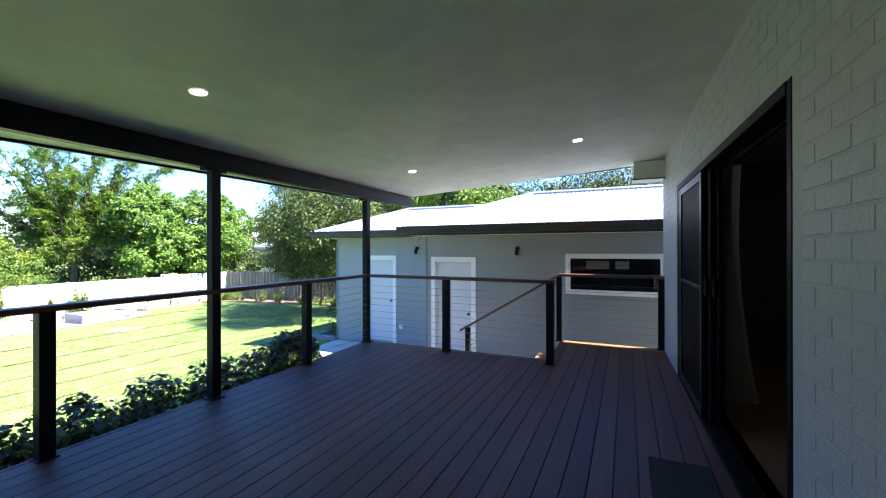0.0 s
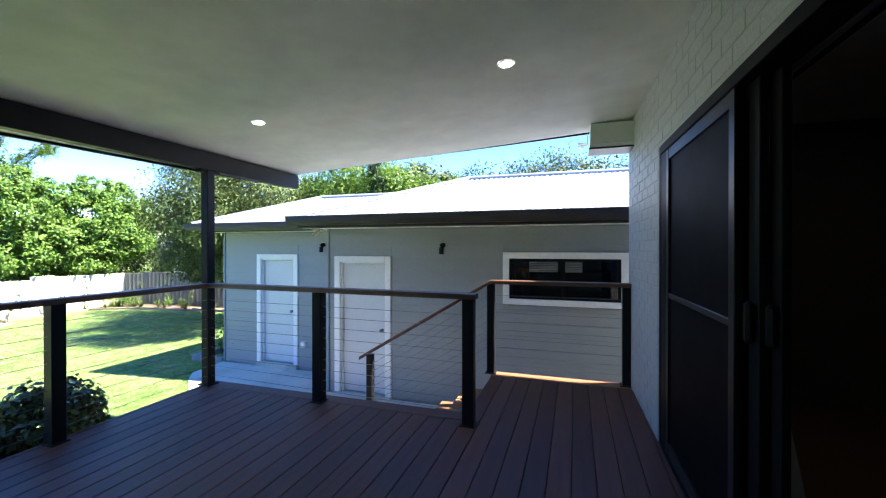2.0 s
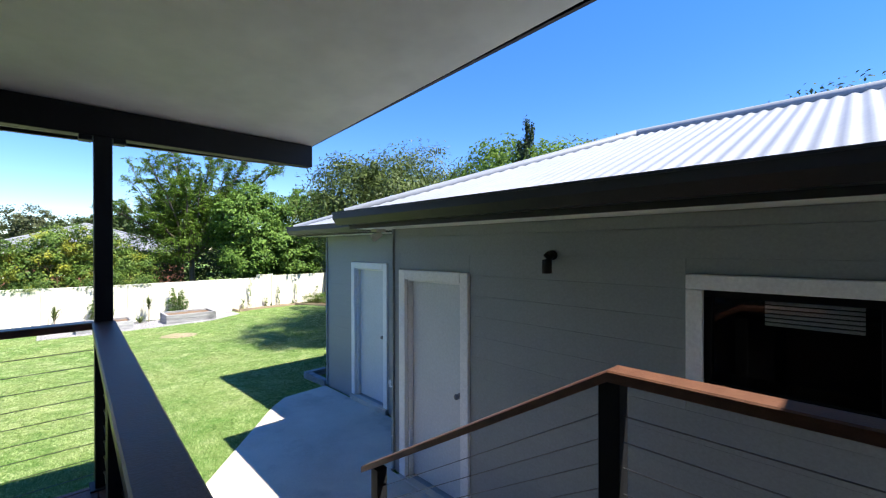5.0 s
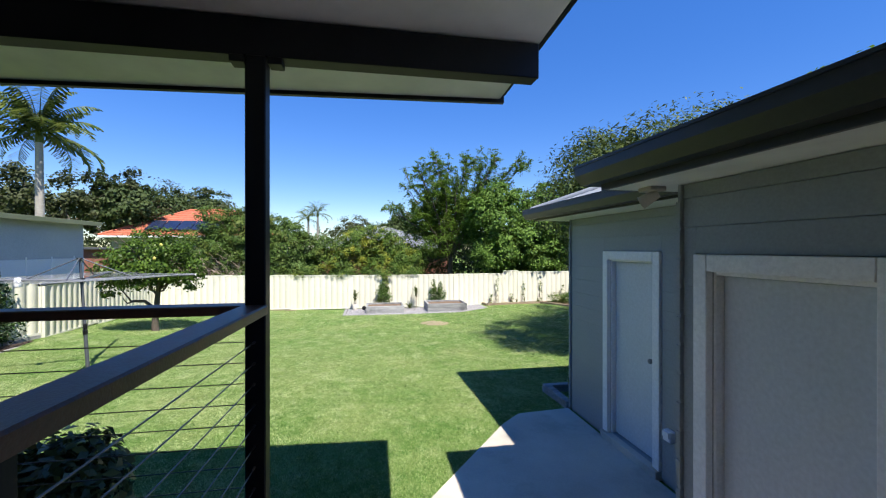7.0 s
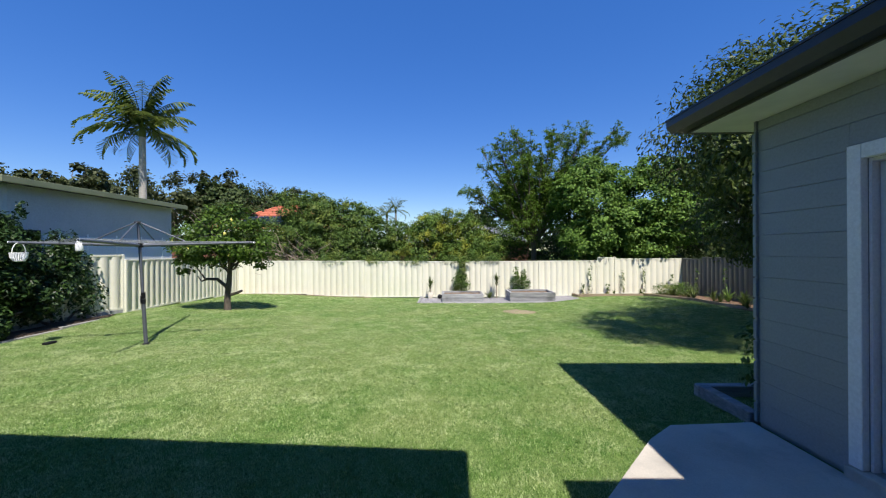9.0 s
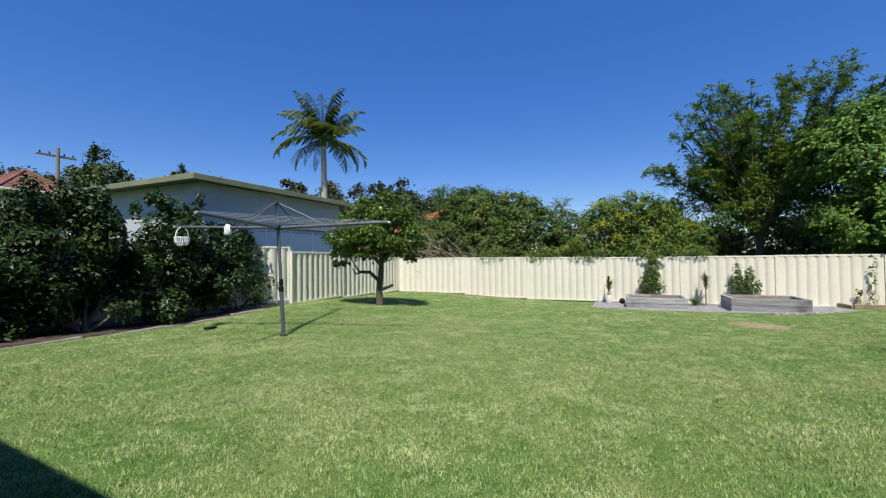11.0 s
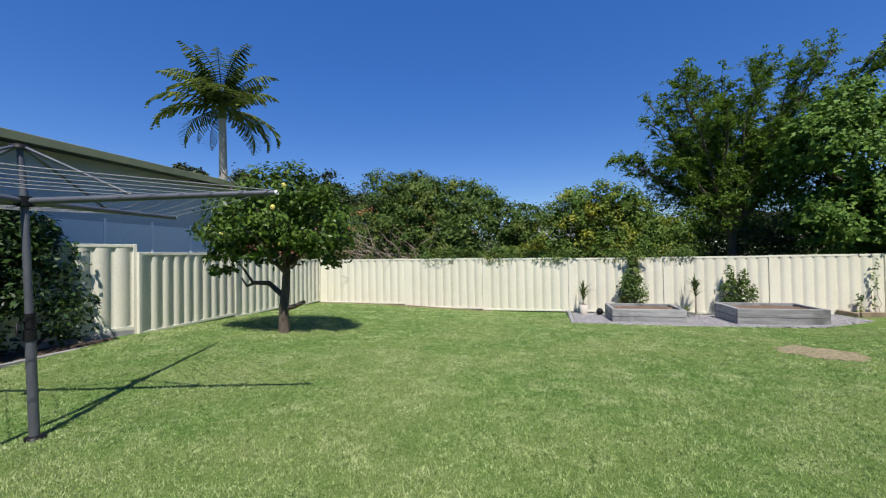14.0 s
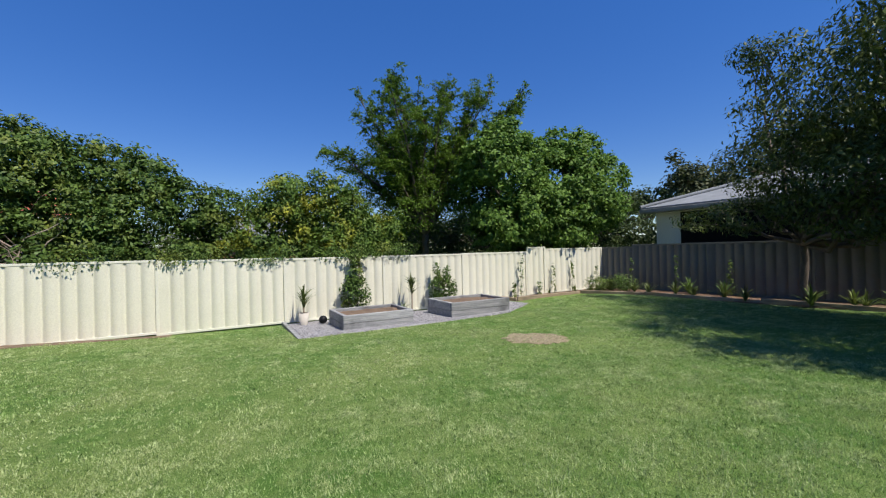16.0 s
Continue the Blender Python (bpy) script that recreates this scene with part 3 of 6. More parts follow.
for a, b in zip(ends, ends[1:]):
    for z in WZ:
        wire(side_rail, (-2.41, a + 0.05, z), (-2.41, b - 0.05, z))
front_rail = thing("railing", -1, FRY, 0, "dark post and wire railing with timber handrail across the deck front", "railing", "deck railings")
rail_bar(front_rail, [(-2.395, front_y(-2.395), 1.035), (0.39, front_y(0.39), 1.035)], 0.115)
for x in (-1.085, 0.328):
    rail_post(front_rail, x, front_y(x), 0, 0.992, 0.09)
for a, b in ((-2.395, -1.13), (-1.04, 0.283)):
    for z in WZ:
        wire(front_rail, (a, front_y(a), z), (b, front_y(b), z))
        for x in (a + 0.012, b - 0.012):
            tubes("wire_fitting", [[(x - 0.012, front_y(x), z, 0.006), (x + 0.012, front_y(x), z, 0.006)]], M_WIRE, front_rail, segs=6)
end_rail = thing("railing", 1, 6.0, 0, "dark post and wire railing turning down beside the steps", "railing", "deck railings")
rail_bar(end_rail, [(1.665, 6.0, 1.035), (0.235, 6.0, 1.035), (-1.40, 6.0, 0.055)], 0.105)
for x in (1.62, 0.235):
    rail_post(end_rail, x, 6.0, 0, 0.993, 0.08)
rail_post(end_rail, -1.27, 6.0, -0.905, 0.085, 0.075)
for z in WZ:
    wire(end_rail, (0.275, 6.0, z), (1.58, 6.0, z))
    wire(end_rail, (0.195, 6.0, z - 0.01), (-1.232, 6.0, z - 0.91 + 0.02))
    tubes("wire_fitting", [[(-1.245, 6.0, z - 0.91 + 0.02, 0.008), (-1.205, 6.0, z - 0.89 + 0.025, 0.008)]], M_WIRE, end_rail, segs=6)

# ---- steps ----
steps = thing("stairs", -0.4, 5.3, -0.905, "open timber steps from the deck down to the path", "stairs", kind="structure")
tread_me = mesh_of(box(-0.29, 0, 4.87, 5.955, -0.04, 0, 0.004), "tread")
for k in range(4):
    link_part("tread", tread_me, M_TREAD, steps, m=Matrix.Translation((0.235 - 0.27 * k, 0, -0.181 * (k + 1))))
for y0, y1 in ((4.845, 4.867), (5.958, 5.98)):
    bm = bmesh.new()
    vs = [[bm.verts.new((x, y, z)) for x, z in ((0.24, -0.225), (0.24, -0.42), (-0.45, -0.905), (-0.774, -0.905))] for y in (y0, y1)]
    bm.faces.new(vs[0])
    bm.faces.new(vs[1][::-1])
    for i in range(4):
        bm.faces.new((vs[0][i], vs[1][i], vs[1][(i + 1) % 4], vs[0][(i + 1) % 4]))
    bmesh.ops.recalc_face_normals(bm, faces=bm.faces)
    part("stringer", bm, M_STEEL, steps)

# ---- house wall of painted brick, with a wide sliding door ----
WX = 1.69
OPEN = (1.64, 4.76, 0.0, 2.11)
wall = thing("wall_east", WX, 1, 0, "white painted brick house wall", "wall", kind="structure")
bm = bmesh.new()
for a0, a1, z0, z1 in wall_cells(-4.2, 6.12, -1.0, 3.0, [OPEN]):
    add_box(bm, WX, WX + 0.22, a0, a1, z0, z1)
part("masonry", bm, M_MORTAR, wall)
part("return_wall", box(WX + 0.22, 6.0, 6.01, 6.12, -1.0, 3.0, 0), M_MORTAR, wall)

# sliding door
sd = thing("door_1", WX, 3.0, 0, "black aluminium sliding door with a screen, half open", "sliding door", kind="structure")
fx0, fx1 = WX - 0.004, WX + 0.12
part("jamb", box(fx0, fx1, OPEN[0], OPEN[0] + 0.05, 0.0, 2.11, 0.003), M_BLACK, sd)
part("jamb", box(fx0, fx1, OPEN[1] - 0.05, OPEN[1], 0.0, 2.11, 0.003), M_BLACK, sd)
part("head", box(fx0 - 0.003, fx1, OPEN[0] + 0.052, OPEN[1] - 0.052, 2.05, 2.11, 0.003), M_BLACK, sd)
part("sill", box(fx0 - 0.003, fx1, OPEN[0] + 0.052, OPEN[1] - 0.052, 0.0, 0.03, 0.003), M_BLACK, sd)


def door_panel(x, y0, y1, infill, name, label, stile=0.075, mid=None, handle=None):
    edge = M_DOORFRAME if mid else M_BLACK
    root = part(name, box(x - 0.016, x + 0.016, y0, y0 + stile, 0.032, 2.045, 0.003), edge, sd, label)
    part("stile", box(x - 0.016, x + 0.016, y1 - stile, y1, 0.032, 2.045, 0.003), edge, root)
    for z0, z1 in ((0.032, 0.12), (1.975, 2.045)) + (((mid, mid + 0.03),) if mid else ()):
        part("rail", box(x - 0.014, x + 0.014, y0 + stile, y1 - stile, z0, z1, 0.003), edge, root)
    part("pane", box(x - 0.003, x + 0.003, y0 + stile, y1 - stile, 0.12, 1.975, 0), infill, root)
    if handle:
        part("handle", box(x - 0.05, x - 0.018, handle - 0.02, handle + 0.02, 1.03, 1.19, 0.012), M_BLACK, root)


door_panel(WX + 0.012, 3.45, 4.56, M_SCREEN, "screen_panel", "dark mesh security screen", 0.06, 1.07)
part("jamb_cover", box(WX - 0.002, WX + 0.03, 4.565, OPEN[1] - 0.052, 0.032, 2.048, 0.003), M_BLACK, sd)
door_panel(WX + 0.055, 3.34, 4.70, M_GLASS, "glass_panel", "tinted glass leaf", 0.09, None, 3.38)
door_panel(WX + 0.095, 3.27, 4.70, M_GLASS, "glass_panel", "tinted glass leaf", 0.09, None, 3.30)

# Added wall out of view, blocks daylight so near brick and boards darken
bm = box(-2.33, 1.86, -1.32, -1.2, 0.002, 2.4, 0)
for v in bm.verts:
    if v.co.z > 1:
        v.co.z = ceil_z(v.co.x) - 0.002
light_blocking_wall = part("light_blocking_wall", bm, M_MORTAR, None)
tagged(light_blocking_wall, "unseen plain wall added to block light from the veranda's end", "wall", kind="structure")

# room behind the door
room = thing("room", 4, 2, 0, "dim timber floored room behind the sliding door", "room", kind="structure")
part("room_floor", box(WX + 0.12, 6.0, -4.2, 5.9, -0.06, 0.0, 0), M_ROOMFLOOR, room)
part("room_ceiling", box(WX + 0.22, 6.0, -4.2, 5.9, 2.5, 2.56, 0), M_CEIL, room)
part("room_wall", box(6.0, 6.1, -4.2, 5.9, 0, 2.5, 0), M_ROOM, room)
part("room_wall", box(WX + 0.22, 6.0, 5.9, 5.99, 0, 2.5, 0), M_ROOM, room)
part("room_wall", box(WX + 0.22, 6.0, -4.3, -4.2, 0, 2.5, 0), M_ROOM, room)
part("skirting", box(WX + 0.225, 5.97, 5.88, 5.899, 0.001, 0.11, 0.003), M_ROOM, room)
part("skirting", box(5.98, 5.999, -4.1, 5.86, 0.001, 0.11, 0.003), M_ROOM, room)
rl = thing("downlight", 2.76, 3.95, 2.5, "round recessed room downlight switched on", "downlight", "room downlights")
bm = bmesh.new()
bmesh.ops.create_circle(bm, cap_ends=True, radius=0.045, segments=24)
bmesh.ops.translate(bm, vec=(2.76, 3.95, 2.494), verts=bm.verts)
part("lens", bm, M_LAMP, rl)
bm = bmesh.new()
bmesh.ops.create_cone(bm, segments=24, radius1=0.06, radius2=0.055, depth=0.005)
bmesh.ops.translate(bm, vec=(2.76, 3.95, 2.4975), verts=bm.verts)
part("bezel", bm, M_TRIM, rl)

def curtain(x, y0, y1, z0, z1):
    """A gathered curtain: folds that widen towards the hem."""
    c = thing("curtain", x, (y0 + y1) / 2, z0, "pale grey gathered curtain drawn back beside the door", "curtain")
    nu, nv = 72, 10
    V = []
    for sheet in (0.0, 0.003):
        for i in range(nv):
            t = i / (nv - 1)
            spread = 1.0 - 0.45 * math.sin(math.pi * min(t * 0.75, 1.0)) ** 1.5
            for k in range(nu):
                u = k / (nu - 1)
                V.append((x + sheet + (0.05 + 0.10 * (1 - t) ** 3) * math.sin(u * 6 * 2 * math.pi + 0.5 * math.sin(5 * t)), y1 - (y1 - y0) * u * spread, z0 + (z1 - z0) * t))
    n = nu * nv
    F = [(o + i * nu + k, o + i * nu + k + 1, o + (i + 1) * nu + k + 1, o + (i + 1) * nu + k) for o in (0, n) for i in range(nv - 1) for k in range(nu - 1)]
    me = np_mesh("cloth", V, F)
    me.polygons.foreach_set("use_smooth", np.ones(len(me.polygons), bool))
    link_part("cloth", me, M_CURTAIN, c)
    tubes("curtain_rod", [[(x, y0 - 1.6, z1 + 0.012, 0.012), (x, y1 + 0.3, z1 + 0.012, 0.012)]], M_BLACK, c, segs=8)
    for y in (y0 - 1.5, y1 + 0.2):
        part("rod_bracket", box(WX + 0.15, x, y - 0.01, y + 0.01, z1, z1 + 0.024, 0.002), M_BLACK, c)


curtain(2.11, 3.98, 4.6, 0.012, 2.2)

mat_ob = part("doormat", box(1.31, 1.665, 1.75, 2.63, 0.002, 0.018, 0.006), M_MAT, None)
tagged(mat_ob, "black ribbed rubber doormat on the deck boards", "doormat")

# the house stands a little askew to the deck
SKEW = Matrix.Translation((WX, 5.0, 0)) @ pose(0, 0, 0, 0, 0, 1.75) @ Matrix.Translation((-WX, -5.0, 0))
for ob in (wall, sd, room, rl):
    ob.matrix_basis = SKEW @ ob.matrix_basis

# boxed eave of the house past the veranda
eave = thing("house_eave", 1.5, 6.3, 2.4, "cream boxed eave and gutter at the house corner", "eave", kind="structure")
part("eave_box", box(1.27, 1.682, 5.80, 6.10, 2.418, 2.618, 0.004), M_CEIL, eave)
part("eave_strip", box(1.262, 1.69, 5.793, 6.11, 2.384, 2.416, 0.003), M_TRIM, eave)
part("eave_trim", box(1.255, 1.695, 5.788, 6.115, 2.366, 2.382, 0.003), M_GUTTER, eave)
part("gutter_floor", box(1.155, 1.25, 5.98, 6.12, 2.475, 2.48, 0.001), M_TRIM, eave)
part("gutter_back", box(1.245, 1.25, 5.98, 6.12, 2.481, 2.585, 0.001), M_TRIM, eave)
part("gutter_lip", box(1.15, 1.155, 5.98, 6.12, 2.481, 2.56, 0.001), M_TRIM, eave)
part("house_roof", slab_between(1.75, 6.2, 6.2, 6.54, 2.66, 2.95, 0.08), M_DULLRED, eave)


# ---- garage ----
GZ0, GZ1 = -0.905, 1.69
FY, BY, SX, LXG = 7.15, 7.97, -2.64, -5.61
D2 = (-2.42, -1.63, -0.89, 1.165)
D1 = (-4.70, -3.94, -0.83, 1.17)
WIN = (0.26, 1.69, 0.69, 1.245)
garage = thing("garage", 0, 9, GZ0, "grey weatherboard garage with a zinc hip roof", "garage", kind="structure")
bm = bmesh.new()
for a0, a1, z0, z1 in wall_cells(SX, 6.0, -1.1, GZ1, [D2, WIN]):
    add_box(bm, a0, a1, FY + 0.03, FY + 0.15, z0, z1)
part("wall_frame", bm, M_CLAD, garage)
bm = bmesh.new()
for a0, a1, z0, z1 in wall_cells(LXG, SX + 0.1, -1.1, GZ1, [D1]):
    add_box(bm, a0, a1, BY + 0.03, BY + 0.15, z0, z1)
part("wall_frame", bm, M_CLAD, garage)
part("wall_frame", box(SX + 0.03, SX + 0.13, FY + 0.152, BY + 0.028, -1.1, GZ1, 0), M_CLAD, garage)
part("wall_frame", box(LXG + 0.03, LXG + 0.13, BY + 0.152, 11.0, -1.15, GZ1, 0), M_CLAD, garage)
part("wall_frame", box(LXG + 0.03, 6.0, 11.0, 11.1, -1.15, GZ1, 0), M_CLAD, garage)
part("wall_frame", box(5.88, 5.98, FY + 0.152, 10.998, -1.15, GZ1, 0), M_CLAD, garage)
# Added black sheets stand for the unlit garage interior behind the window
part("dark_interior_sheet", box(-0.3, 3.2, 8.9, 8.95, -0.5, GZ1, 0), M_BLACK, garage)
part("dark_interior_floor", box(-0.3, 3.2, FY + 0.16, 8.9, 0.3, 0.34, 0), M_BLACK, garage)


def cladding(along, plane, a0, a1, openings, outward):
    """Weatherboards: each a wedge that laps the one below."""
    step, z = 0.178, -0.89
    k = 0
    cache = {}
    while z < GZ1 - 0.02:
        top = min(z + step, GZ1)
        rows = [(a0, a1)]
        for o in openings:
            if o[2] < top - 0.01 and o[3] > z + 0.01:
                nxt = []
                for r0, r1 in rows:
                    if o[0] > r0:
                        nxt.append((r0, min(o[0], r1)))
                    if o[1] < r1:
                        nxt.append((max(o[1], r0), r1))
                rows = [r for r in nxt if r[1] - r[0] > 0.01]
        pieces = [(r0, r1, z, top) for r0, r1 in rows]
        for o in openings:
            if z + 0.01 < o[3] < top - 0.015:
                pieces.append((max(o[0], a0), min(o[1], a1), o[3] + 0.001, top))
            if z + 0.015 < o[2] < top - 0.01:
                pieces.append((max(o[0], a0), min(o[1], a1), z, o[2] - 0.001))
        for r0, r1, low, high in pieces:
            h, key = high - low, (round(r0, 3), round(r1, 3), round(high - low, 3))
            if key not in cache:
                bm = bmesh.new()
                prof = [(-0.001, 0.0), (0.024, 0.0), (0.019, h - 0.003), (0.002, h - 0.003), (0.002, h)]
                ends_ = []
                for a in (r0 + 0.001, r1 - 0.001):
                    ends_.append([bm.verts.new((a, -d, zz) if along == "x" else (-d, a, zz)) for d, zz in prof])
                bm.faces.new(ends_[0])
                bm.faces.new(ends_[1][::-1])
                for i in range(5):
                    bm.faces.new((ends_[0][i], ends_[1][i], ends_[1][(i + 1) % 5], ends_[0][(i + 1) % 5]))
                bmesh.ops.recalc_face_normals(bm, faces=bm.faces)
                cache[key] = mesh_of(bm, "weatherboard")
            m = Matrix.Translation((0, plane + 0.03, low) if along == "x" else (plane + 0.03, 0, low))
            link_part("weatherboard", cache[key], M_CLAD, garage, m=m)
        z += step
        k += 1


cladding("x", FY, SX + 0.022, 6.0, [(D2[0] - 0.1, D2[1] + 0.1, D2[2] - 0.1, D2[3] + 0.1), (WIN[0] - 0.09, WIN[1] + 0.09, WIN[2] - 0.09, WIN[3] + 0.09)], -1)
cladding("x", BY, LXG + 0.022, SX - 0.002, [(D1[0] - 0.1, D1[1] + 0.1, D1[2] - 0.12, D1[3] + 0.1)], -1)
cladding("y", SX, FY + 0.032, BY - 0.002, [], -1)
cladding("y", LXG, BY + 0.032, 11.0, [], -1)
for x, y in ((SX, FY), (LXG, BY)):
    part("corner_stop", box(x - 0.008, x + 0.018, y - 0.008, y + 0.018, GZ0 + 0.01, GZ1, 0.003), M_CLAD, garage)
    cap_me = mesh_of(box(-0.016, 0.021, -0.016, 0.021, 0.0, 0.16, 0.003), "corner_cap")
    for k in range(14):
        link_part("corner_cap", cap_me, M_CLAD, garage, m=Matrix.Translation((x, y, -0.89 + 0.178 * k)))


def trimmed_door(name, d, plane, label, knob_side):
    x0, x1, z0, z1 = d
    root = thing(name, (x0 + x1) / 2, plane, z0, label, "door", kind="structure")
    t = 0.095
    y0, y1 = plane - 0.018, plane + 0.03
    part("architrave", box(x0 - t, x0 - 0.0, y0, y1, z0 - 0.0, z1 + t, 0.004), M_TRIM, root)
    part("architrave", box(x1, x1 + t, y0, y1, z0, z1 + t, 0.004), M_TRIM, root)
    part("architrave", box(x0 + 0.001, x1 - 0.001, y0 - 0.001, y1, z1, z1 + t, 0.004), M_TRIM, root)
    part("jamb", box(x0 + 0.001, x0 + 0.022, y1, plane + 0.14, z0, z1, 0.002), M_TRIM, root)
    part("jamb", box(x1 - 0.022, x1 - 0.001, y1, plane + 0.14, z0, z1, 0.002), M_TRIM, root)
    part("jamb", box(x0 + 0.023, x1 - 0.023, y1, plane + 0.14, z1 - 0.022, z1 - 0.001, 0.002), M_TRIM, root)
    leaf = part("leaf", box(x0 + 0.026, x1 - 0.026, plane + 0.075, plane + 0.11, z0 + 0.012, z1 - 0.026, 0.003), M_DOOR, root)
    part("sill", box(x0 - t, x1 + t, plane - 0.05, plane + 0.07, z0 - 0.09, z0 - 0.002, 0.006), M_CONC, root)
    kx = x1 - 0.085 if knob_side > 0 else x0 + 0.085
    kz = z0 + 1.0
    tubes("knob", [[(kx, plane + 0.074, kz, 0.012), (kx, plane + 0.045, kz, 0.012), (kx, plane + 0.04, kz, 0.024), (kx, plane + 0.022, kz, 0.027), (kx, plane + 0.012, kz, 0.02), (kx, plane + 0.011, kz, 0.001)]], M_WIRE, leaf, "satin metal knob", segs=14)
    tubes("rose", [[(kx, plane + 0.074, kz, 0.028), (kx, plane + 0.068, kz, 0.026), (kx, plane + 0.067, kz, 0.001)]], M_WIRE, leaf, segs=14)


trimmed_door("door_2", D2, FY, "closed white flush door with white architrave", 1)
trimmed_door("door_3", D1, BY, "closed white flush door in the set-back garage wall", 1)

win = thing("window_1", 0.97, FY, 0.69, "black framed sliding window with a white surround", "window", kind="structure")
x0, x1, z0, z1 = WIN
t = 0.085
for nm, b in (("surround", (x0 - t, x1 + t, z1, z1 + t)), ("surround", (x0 - t, x1 + t, z0 - t, z0)), ("surround", (x0 - t, x0, z0 + 0.001, z1 - 0.001)), ("surround", (x1, x1 + t, z0 + 0.001, z1 - 0.001))):
    part(nm, box(b[0], b[1], FY - 0.022, FY + 0.03, b[2], b[3], 0.004), M_TRIM, win)
for b in ((x0 + 0.001, x1 - 0.001, z1 - 0.04, z1 - 0.001), (x0 + 0.001, x1 - 0.001, z0 + 0.001, z0 + 0.04), (x0 + 0.001, x0 + 0.04, z0 + 0.041, z1 - 0.041), (x1 - 0.04, x1 - 0.001, z0 + 0.041, z1 - 0.041), ((x0 + x1) / 2 - 0.025, (x0 + x1) / 2 + 0.025, z0 + 0.041, z1 - 0.041)):
    part("window_frame", box(b[0], b[1], FY + 0.005, FY + 0.07, b[2], b[3], 0.003), M_BLACK, win)
for a, b in ((x0 + 0.04, (x0 + x1) / 2 - 0.025), ((x0 + x1) / 2 + 0.025, x1 - 0.04)):
    part("pane", box(a, b, FY + 0.035, FY + 0.04, z0 + 0.04, z1 - 0.04, 0), M_PANE, win)
blind = thing("venetian_blind", 0.75, FY + 0.12, 1.0, "white venetian blind behind the garage window", "blind")
for xa, xb in ((0.52, 0.90), (1.0, 1.22)):
    for k in range(7):
        part("slat", box(xa, xb, FY + 0.13, FY + 0.15, 1.06 + k * 0.023, 1.075 + k * 0.023, 0), M_BLIND, blind)


def wall_lamp(x, y, z):
    w = thing("wall_lamp", x, y, z, "black elbow-shaped outdoor wall lamp", "wall lamp", "garage wall lamps")
    tubes("mount", [[(x, y + 0.012, z, 0.036), (x, y - 0.012, z, 0.036), (x, y - 0.014, z, 0.001)]], M_LAMPBODY, w, segs=16)
    arm = [(x, y - 0.01, z, 0.028), (x, y - 0.04, z + 0.002, 0.03), (x, y - 0.062, z - 0.01, 0.032), (x, y - 0.072, z - 0.035, 0.034), (x, y - 0.074, z - 0.13, 0.035), (x, y - 0.074, z - 0.132, 0.025), (x, y - 0.074, z - 0.11, 0.001)]
    tubes("spout", [arm], M_LAMPBODY, w, segs=16)


wall_lamp(-0.70, FY - 0.005, 1.43)
wall_lamp(-3.28, BY - 0.005, 1.44)

tap = thing("power_outlet", -3.70, BY, -0.42, "grey weatherproof power outlet on the cladding", "power outlet")
part("box", box(-3.75, -3.65, BY - 0.055, BY + 0.004, -0.47, -0.37, 0.008), M_PLASTIC, tap)
part("flap", box(-3.742, -3.658, BY - 0.07, BY - 0.056, -0.43, -0.375, 0.004), M_PLASTIC, tap)
sx, sy = -2.76, 7.05
# Grey concrete material on the white fitting stands for eave shade
sec = thing("security_light", sx, sy, 1.68, "white sensor floodlight, coloured grey for the shade under the garage eave", "security light")
part("base", box(sx - 0.06, sx + 0.06, sy - 0.06, sy + 0.06, 1.662, 1.69, 0.006), M_CONC, sec)
tubes("head", [[(sx, sy, 1.67, 0.02), (sx - 0.01, sy - 0.02, 1.62, 0.024)], [(sx + 0.03, sy + 0.02, 1.65, 0.03), (sx - 0.03, sy - 0.06, 1.59, 0.044), (sx - 0.032, sy - 0.063, 1.588, 0.02)]], M_CONC, sec, segs=12)

# roof of corrugated zinc
EZ, SL = 1.86, 0.374


def corrugated(axis, lo, hi, eave, ridge_fn, sign, z0, mat, parent):
    """A roof slope whose corrugations run up from the eave to the line that ridge_fn gives."""
    n = int((hi - lo) / 0.0152) + 1
    us = np.linspace(lo, hi, n)
    V, F = [], []
    for i, u in enumerate(us):
        run = max(ridge_fn(u), 0.0)
        off = 0.008 * math.sin(2 * math.pi * u / 0.0912)
        for k in range(2):
            r = run * k
            a = eave + sign * r
            V.append((u, a, z0 + r * SL + off) if axis == "x" else (a, u, z0 + r * SL + off))
    F = [(2 * i, 2 * i + 2, 2 * i + 3, 2 * i + 1) for i in range(n - 1)]
    me = np_mesh("roof_slope", V, F)
    me.polygons.foreach_set("use_smooth", np.ones(len(me.polygons), bool))
    link_part("roof_slope", me, mat, parent)


groof = thing("garage_roof", 0, 9, 1.8, "pale zinc corrugated hip roof with charcoal gutters", "roof", kind="structure")
GE, GL, GR = 6.78, -2.98, 7.0
HALF = 2.2
corrugated("x", GL, GR, GE, lambda u: min(HALF, u - GL), 1, EZ, M_ROOF, groof)
corrugated("x", GL, GR, GE + 2 * HALF, lambda u: min(HALF, u - GL), -1, EZ, M_ROOF, groof)
corrugated("y", GE, GE + 2 * HALF, GL, lambda u: min(u - GE, GE + 2 * HALF - u), 1, EZ, M_ROOF, groof)
WE, WL = 7.56, -5.98
WH = 1.75
corrugated("x", WL, -1.5, WE, lambda u: min(WH, u - WL), 1, EZ - 0.02, M_ROOF, groof)
corrugated("x", WL, -1.5, WE + 2 * WH, lambda u: min(WH, u - WL), -1, EZ - 0.02, M_ROOF, groof)
corrugated("y", WE, WE + 2 * WH, WL, lambda u: min(u - WE, WE + 2 * WH - u), 1, EZ - 0.02, M_ROOF, groof)


